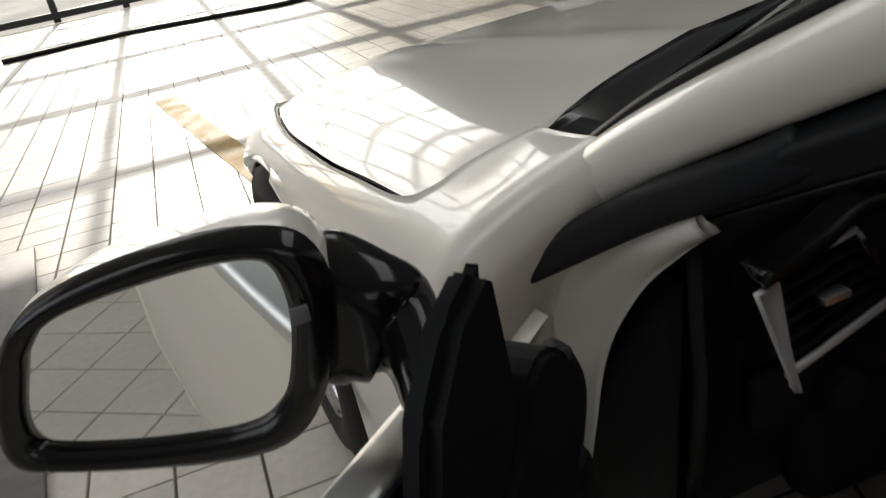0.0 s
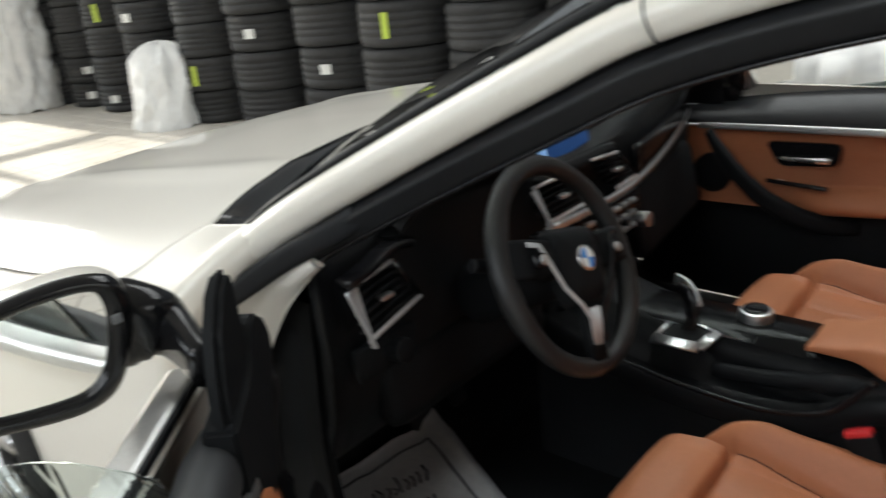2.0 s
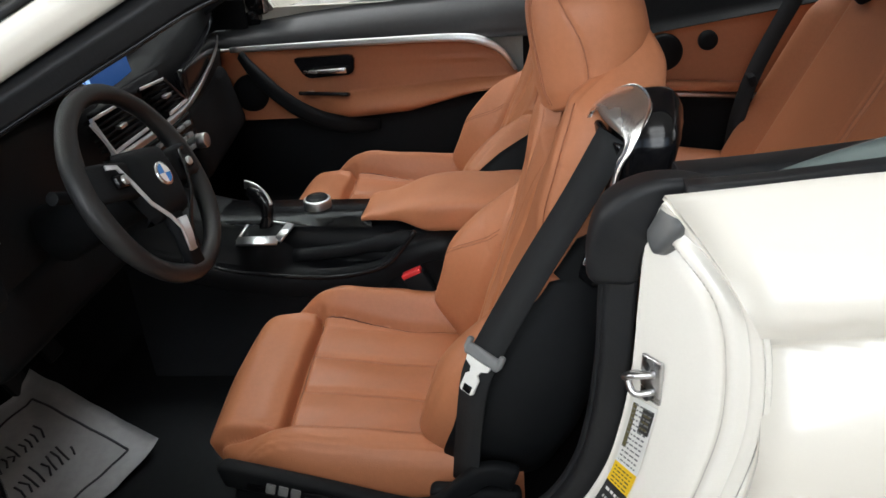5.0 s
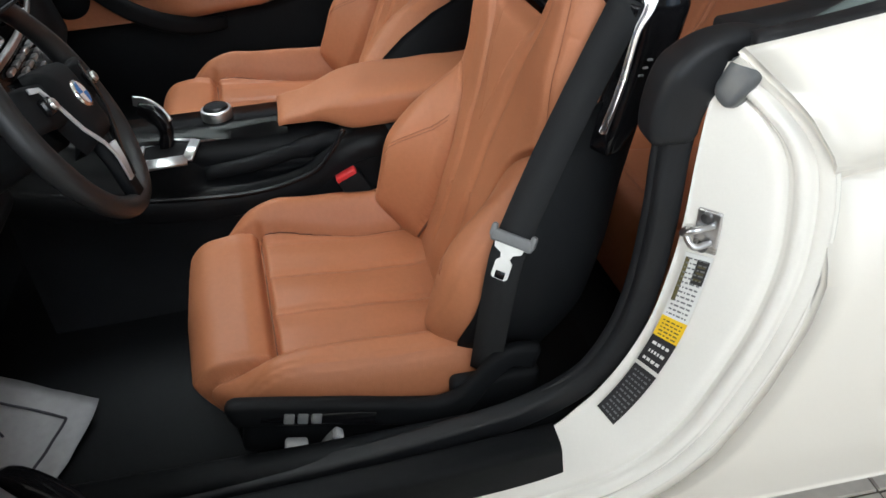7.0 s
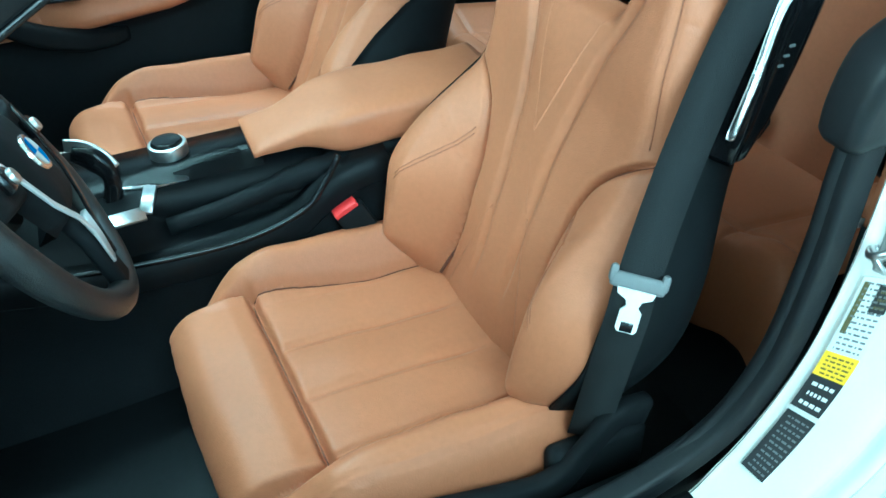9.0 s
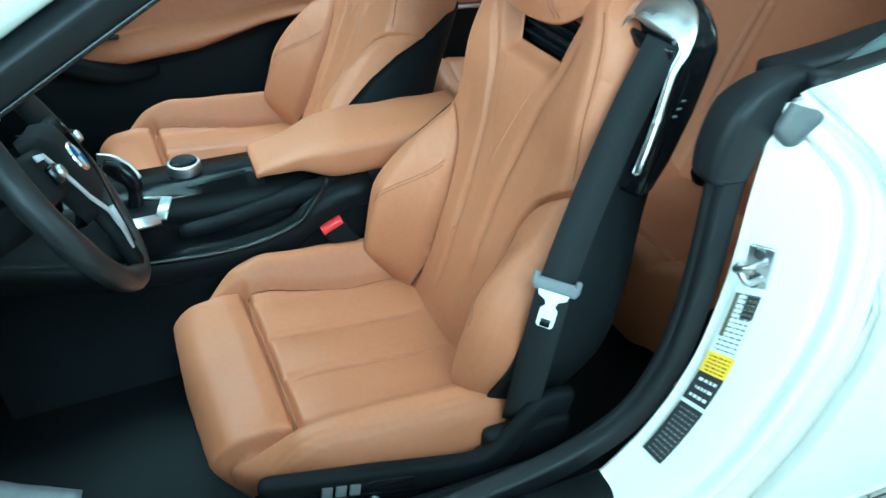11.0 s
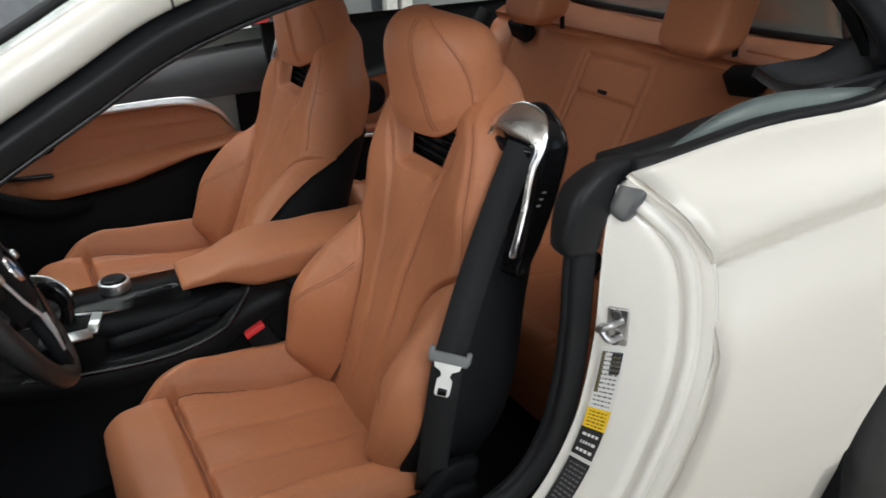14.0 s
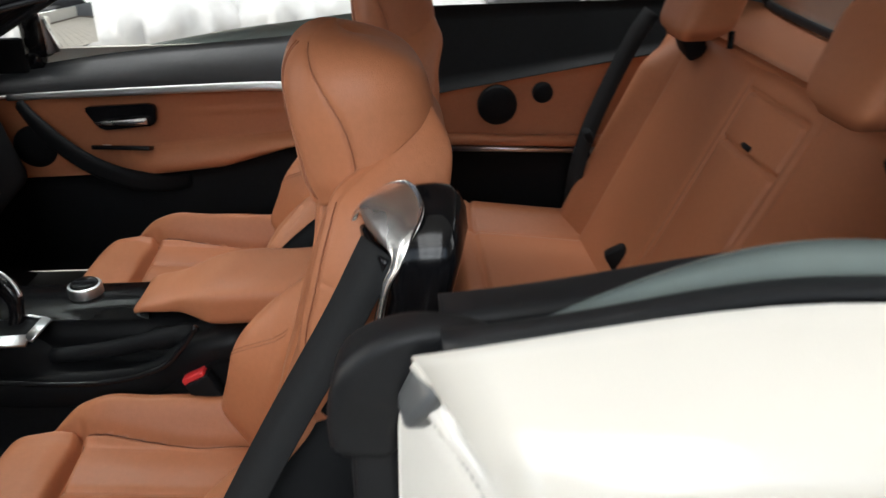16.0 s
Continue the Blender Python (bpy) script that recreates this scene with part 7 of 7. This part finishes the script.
bmesh.ops.bevel(bm, geom=list(bm.edges), offset=0.004, segments=2, affect="EDGES")
part("handle_recess", bm, TRIM, pd, "black handle recess")
V, F = sweep(catmull([(PX - 0.018, 0.842, 0.678), (PX - 0.026, 0.79, 0.680), (PX - 0.028, 0.745, 0.681), (PX - 0.022, 0.712, 0.681)], 6), rrect(0.012, 0.015, 0.45), scale=np.linspace(0.55, 1.25, 19))
mesh_part("door_handle", V, F, CHROME, pd, "chrome door handle")
part("switch_strip", box((PX - 0.022, 0.785, 0.612), (0.05, 0.150, 0.012), 0.004, turn(3, 18, 0)), TRIM, pd, "black window switch strip")
part("lamp_frame_switch", box((PX - 0.030, 0.825, 0.619), (0.014, 0.022, 0.01), 0.003, turn(3, 18, 0)), ALU, pd)
V, F = sweep(catmull([(PX - 0.012, 1.028, 0.732), (PX - 0.040, 0.985, 0.690), (PX - 0.056, 0.925, 0.632), (PX - 0.060, 0.85, 0.575), (PX - 0.050, 0.77, 0.535), (PX - 0.026, 0.70, 0.514), (PX + 0.010, 0.64, 0.504)], 6), rrect(0.030, 0.044, 0.45), scale=np.concatenate([np.linspace(0.7, 1.0, 10), np.linspace(1.0, 1.15, 17), np.linspace(1.15, 0.8, 10)]))
mesh_part("pull_handle", V, F, BLACK, pd, "satin black door pull")
V, F = lathe([(-0.016, 0.0), (-0.018, 0.02), (-0.014, 0.048), (-0.004, 0.056), (0.012, 0.056)], (PX, 1.022, 0.615), 32)
mesh_part("speaker", V, F, BLACK, pd, "round black speaker")
P = np.array([[(0.80 + 0.04 * math.sin(math.pi * v), y, 0.25 + 0.60 * v) for v in np.linspace(0, 1, 8)] for y in np.linspace(1.08, -0.08, 10)])
V, F = slab(P, -0.012)
mesh_part("outer_skin", V, F, PAINT, pd)
P = np.array([[(PX + 0.010 + 0.6 * max(0.0, z - 0.76), y, z) for z in np.linspace(0.24, 0.880, 16)] for y in np.linspace(0.20, -0.10, 6)])
V, F = slab(P, 0.012)
mesh_part("pillar_trim", V, F, BLACK, car, "black pillar trim behind the passenger door")
# lowered passenger glass edge and mirror
P = np.array([[(0.795, y, DOOR_TOP(y) - 0.02 + v * (0.022 + 0.030 * float(smooth(0.85, 0.35, y)))) for v in (0, 0.5, 1)] for y in np.linspace(0.85, 0.0, 20)])
V, F = slab(P, 0.004)
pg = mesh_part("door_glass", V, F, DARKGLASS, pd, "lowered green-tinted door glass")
pg.visible_shadow = False
MQ = Matrix.Translation((0.850, 0.962, 0.893)) @ pose(0, 0, 0, 2, 0, -24)
bm = box((0, 0, 0), (0.205, 0.085, 0.135), 0.04, None, 5)
bm.transform(MQ)
pm = part("mirror_housing", bm, TRIM, pd, "black passenger mirror")
bm = box((0, -0.0435, 0.0), (0.172, 0.004, 0.104), 0.0018, None, 3)
bm.transform(MQ)
part("mirror_glass", bm, MIRROR, pm, "silvered mirror glass")
V, F = sweep(catmull([(0.82, 1.00, 0.85), (0.79, 1.00, 0.83), (0.76, 1.0, 0.82)], 5), rrect(0.04, 0.05, 0.4))
mesh_part("mirror_arm", V, F, TRIM, pd)
part("mirror_triangle", box((0.755, 1.08, 0.840), (0.02, 0.13, 0.09), 0.008, turn(0, 0, 0)), BLACK, pd)

# ---- centre console ----
def loft(rows, name, mat, parent, label="", t=-0.008):
    V, F = slab(np.array(rows), t)
    return mesh_part(name, V, F, mat, parent, label)


# raised spine that carries the selector panel, a step down on the driver's side, then the outer rim
P = []
for y in np.linspace(1.0, -0.02, 44):
    top = float(curve1(np.array(y), [-0.02, 0.30, 0.50, 0.62, 0.80, 1.0], [0.50, 0.52, 0.535, 0.540, 0.548, 0.60]))
    hw = float(curve1(np.array(y), [-0.02, 0.35, 0.6, 0.85, 1.0], [0.10, 0.125, 0.135, 0.150, 0.155]))
    dip = 0.052 * float(smooth(0.32, 0.40, y) * (1 - smooth(0.66, 0.72, y)))
    rim = float(curve1(np.array(y), [0.30, 0.36, 0.42, 0.46, 0.57, 0.75, 0.85, 1.0], [0.555, 0.550, 0.522, 0.494, 0.474, 0.486, 0.510, 0.55])) if y > 0.30 else top - 0.02
    xl = -0.015 - hw * 1.06
    step = -0.072 - 0.01 * float(smooth(0.6, 0.8, y))
    P.append([(xl - 0.004, y, 0.235), (xl - 0.002, y, 0.36), (xl, y, rim - 0.030), (xl + 0.003, y, rim - 0.008), (xl + 0.010, y, rim), (xl + 0.018, y, min(rim - 0.003, top)), (xl + 0.028, y, top - dip - 0.012), (step - 0.012, y, top - dip - 0.010), (step - 0.006, y, top - dip * 0.6 - 0.006), (step, y, top - 0.002), (0, y, top - 0.002), (0.022, y, top - 0.002), (0.034, y, top - 0.004), (0.044, y, top - 0.016), (0.066, y, top - 0.07), (0.6 * hw + 0.01, y, 0.40), (0.9 * hw, y, 0.235)])
con = loft(P, "centre_console", material("dark_console_plastic", (0.0048, 0.0052, 0.006), 0.42, 0.0, 0.2, 90, 3, bump=0.08, bump_scale=500, spec=0.11), car, "black centre console with leather arm rest", -0.012)
loft([[(r[0][0] - 0.010, r[0][1], 0.235), (r[0][0] - 0.010, r[0][1], 0.34), (r[2][0] - 0.009, r[0][1], r[2][2] - 0.012)] for r in P], "console_carpet", CARPET, con, "black carpet on the console's side", -0.006)
# arm rest: padded lid with a forward lip, a seam round its side
P = []
for y in np.linspace(0.505, 0.09, 40):
    wide = float(smooth(0.44, 0.36, y))
    hw = 0.062 + 0.026 * wide
    top = 0.588 + 0.042 * float(smooth(0.50, 0.33, y)) - 0.008 * float(smooth(0.485, 0.505, y))
    bot = 0.566 - 0.018 * wide
    row = []
    for a in np.linspace(0, 2 * math.pi, 41)[:-1]:
        c, s = math.cos(a), math.sin(a)
        ux, uz = math.copysign(abs(c) ** 0.5, c), math.copysign(abs(s) ** 0.5, s)
        seam = 1 - 0.016 * float(bell(uz + 0.15, 0.10))
        row.append((-0.038 - 0.004 * wide + ux * hw * seam, y, (top + bot) / 2 + uz * (top - bot) / 2 * seam + 0.0012 * math.sin(y * 60 + ux * 3)))
    P.append(row)
P = np.array(P)
V = list(P.reshape(-1, 3))
F = [(i * 40 + j, i * 40 + (j + 1) % 40, (i + 1) * 40 + (j + 1) % 40, (i + 1) * 40 + j) for i in range(39) for j in range(40)] + [tuple(range(40))[::-1], tuple(39 * 40 + j for j in range(40))]
mesh_part("arm_rest", V, F, LEATHER, con, "brown leather arm rest lid")
part("arm_rest_box", box((-0.044, 0.22, 0.50), (0.155, 0.34, 0.12), 0.02, None, 3), BLACK, con)
# gloss panel on the spine with its bright edging
P = [[(-0.078 + 0.006 * float(smooth(0.75, 0.50, y)), y, 0.5505 + 0.03 * max(0, y - 0.8)), (-0.074, y, 0.554 + 0.03 * max(0, y - 0.8)), (-0.02, y, 0.5545 + 0.03 * max(0, y - 0.8)), (0.026, y, 0.554 + 0.03 * max(0, y - 0.8)), (0.032, y, 0.548)] for y in np.linspace(0.93, 0.49, 14)]
loft(P, "selector_panel", material("piano_black", (0.004, 0.004, 0.0045), 0.2, 0.0, 0.1, 60, 3, spec=0.13), con, "gloss black selector panel", -0.010)
V, F = sweep(catmull([(-0.083, 0.90, 0.562), (-0.081, 0.78, 0.555), (-0.079, 0.64, 0.552), (-0.074, 0.50, 0.551)], 5), rrect(0.0055, 0.006, 0.4))
mesh_part("panel_edge", V, F, ALU, con, "thin bright edging")
kn = part("controller", cylinder((-0.010, 0.624, 0.554), (-0.010, 0.624, 0.584), 0.031, 0.030, 40, 0.003), ALU, con, "round silver rotary controller")
part("controller_top", cylinder((-0.010, 0.624, 0.583), (-0.010, 0.624, 0.589), 0.026, 0.022, 40, 0.002), TRIM, kn)
part("controller_base", cylinder((-0.010, 0.624, 0.552), (-0.010, 0.624, 0.559), 0.037, 0.034, 40, 0.002), TRIM, kn)
for q in (0.560, 0.542, 0.524):
    part("switch", box((-0.034, q, 0.557), (0.032, 0.013, 0.006), 0.002), BLACK, con)
    part("switch_mark", box((-0.034, q, 0.5605), (0.014, 0.003, 0.001), 0.0003), LABELW, con)
part("switch", box((0.010, 0.545, 0.557), (0.018, 0.05, 0.007), 0.003), GREY, con)
# selector: bright frame that slopes to the driver's side, dark boot, short curved lever
frame_pts = [(-0.142, 0.766, 0.546), (-0.062, 0.760, 0.559), (-0.088, 0.664, 0.559), (-0.136, 0.680, 0.545)]
for i, wdt in ((0, 0.007), (1, 0.005), (2, 0.020), (3, 0.026)):
    V, F = sweep([frame_pts[i], frame_pts[(i + 1) % 4]], rrect(wdt, 0.006, 0.35), up=(-0.25, 0, 1))
    mesh_part("selector_frame", V, F, ALU, con, "bright metal frame round the selector")
loft([[tuple(np.array(frame_pts[0]) * (1 - u) * (1 - v) + np.array(frame_pts[1]) * u * (1 - v) + np.array(frame_pts[2]) * u * v + np.array(frame_pts[3]) * (1 - u) * v + np.array((0, 0, 0.005 * math.sin(u * math.pi) * math.sin(v * math.pi) - 0.002))) for v in np.linspace(0, 1, 7)] for u in np.linspace(0, 1, 9)], "selector_boot", BLACK, con, "", -0.003)
lever = [(-0.092, 0.722, 0.540), (-0.088, 0.714, 0.572), (-0.083, 0.713, 0.598), (-0.074, 0.728, 0.618), (-0.064, 0.752, 0.628)]
gs = mesh_part("gear_selector", *sweep(catmull(lever, 6), rrect(0.034, 0.028, 0.45), up=(1, 0, 0), scale=np.concatenate([np.linspace(0.95, 0.72, 8), np.linspace(0.74, 1.1, 10), np.linspace(1.1, 0.75, 7)])), TRIM, con, "curved black selector with a silver top")
V, F = sweep(catmull([(-0.088, 0.704, 0.602), (-0.079, 0.716, 0.622), (-0.070, 0.736, 0.637), (-0.061, 0.760, 0.641)], 6), rrect(0.020, 0.006, 0.4), up=(1, 0, 0))
mesh_part("selector_top", V, F, ALU, gs, "satin silver selector top")
# hand brake lever in its gaiter, lying in the step
V, F = sweep(catmull([(-0.118, 0.655, 0.500), (-0.118, 0.56, 0.510), (-0.118, 0.47, 0.528), (-0.116, 0.40, 0.538), (-0.112, 0.35, 0.535)], 6), rrect(0.036, 0.034, 0.45), scale=np.concatenate([np.linspace(0.75, 0.85, 12), 1.05 + 0.10 * np.sin(np.arange(13) * 1.9)]))
mesh_part("hand_brake", V, F, BLACK, con, "black hand brake lever with gaiter")
V, F = sweep(catmull([(-0.172, 0.95, 0.520), (-0.172, 0.75, 0.488), (-0.170, 0.57, 0.476), (-0.165, 0.46, 0.497), (-0.156, 0.415, 0.532), (-0.148, 0.385, 0.570)], 6), rrect(0.010, 0.010, 0.4))
mesh_part("console_rib", V, F, TRIM, con)

# paper mat on the driver's floor
mat_c = thing("paper_mat", "crumpled grey printed paper mat on the driver's floor", "paper mat")
P = []
for v in np.linspace(0, 1, 26):
    row = []
    for u in np.linspace(0, 1, 22):
        p = np.array([-0.712, 0.98, 0.228]) * (1 - u) * (1 - v) + np.array([-0.435, 0.875, 0.245]) * u * (1 - v) + np.array([-0.640, 1.245, 0.300]) * (1 - u) * v + np.array([-0.330, 1.19, 0.325]) * u * v
        q = Vector(p * 7)
        row.append(p + np.array([0, 0, 0.014 * abs(noise.noise(q)) + 0.006 * noise.noise(q * 3) + 0.018 * (abs(u - 0.5) * 2) ** 6]))
    P.append(row)
P = np.array(P)
V, F = slab(P, 0.0015)
mesh_part("sheet", V, F, PAPER, mat_c)
for pts in ([(3, 3), (3, 18)], [(3, 18), (22, 18)], [(22, 18), (22, 3)], [(22, 3), (3, 3)]):
    (a, b), (c, d) = pts
    n = max(abs(c - a), abs(d - b))
    pp = [P[round(a + (c - a) * i / n), round(b + (d - b) * i / n)] + np.array([0, 0, 0.003]) for i in range(n + 1)]
    V, F = sweep(pp, rect(0.005, 0.001))
    mesh_part("printed_border", V, F, INK, mat_c)
rr = random.Random(3)
for r in range(2):
    for c in range(9):
        i, j = 9 + r * 6, 6 + c
        d, e = P[i, j + 1] - P[i, j], P[i + 1, j] - P[i, j]
        up = np.array([0, 0, 0.004])
        a, b = rr.uniform(0.2, 0.9), rr.uniform(1.5, 3.6)
        V, F = sweep([P[i, j] + up, P[i, j] + d * a + e * b * 0.5 + up, P[i, j] + d * rr.uniform(0.1, 0.8) + e * b + up], rect(0.004, 0.001))
        mesh_part("printed_bar", V, F, INK, mat_c)

# near floor tiles, one by one
TILE_ME = tile_mesh(TS - 0.003)
for i, j in NEAR_TILES:
    ob = new("tile", TILE_ME)
    ob.parent = floor_slab
    ob.location = ((i + 0.5) * TS + 0.01, (j + 0.5) * TS + 0.135, ZG - 0.006 + random.uniform(-0.0006, 0.0006))
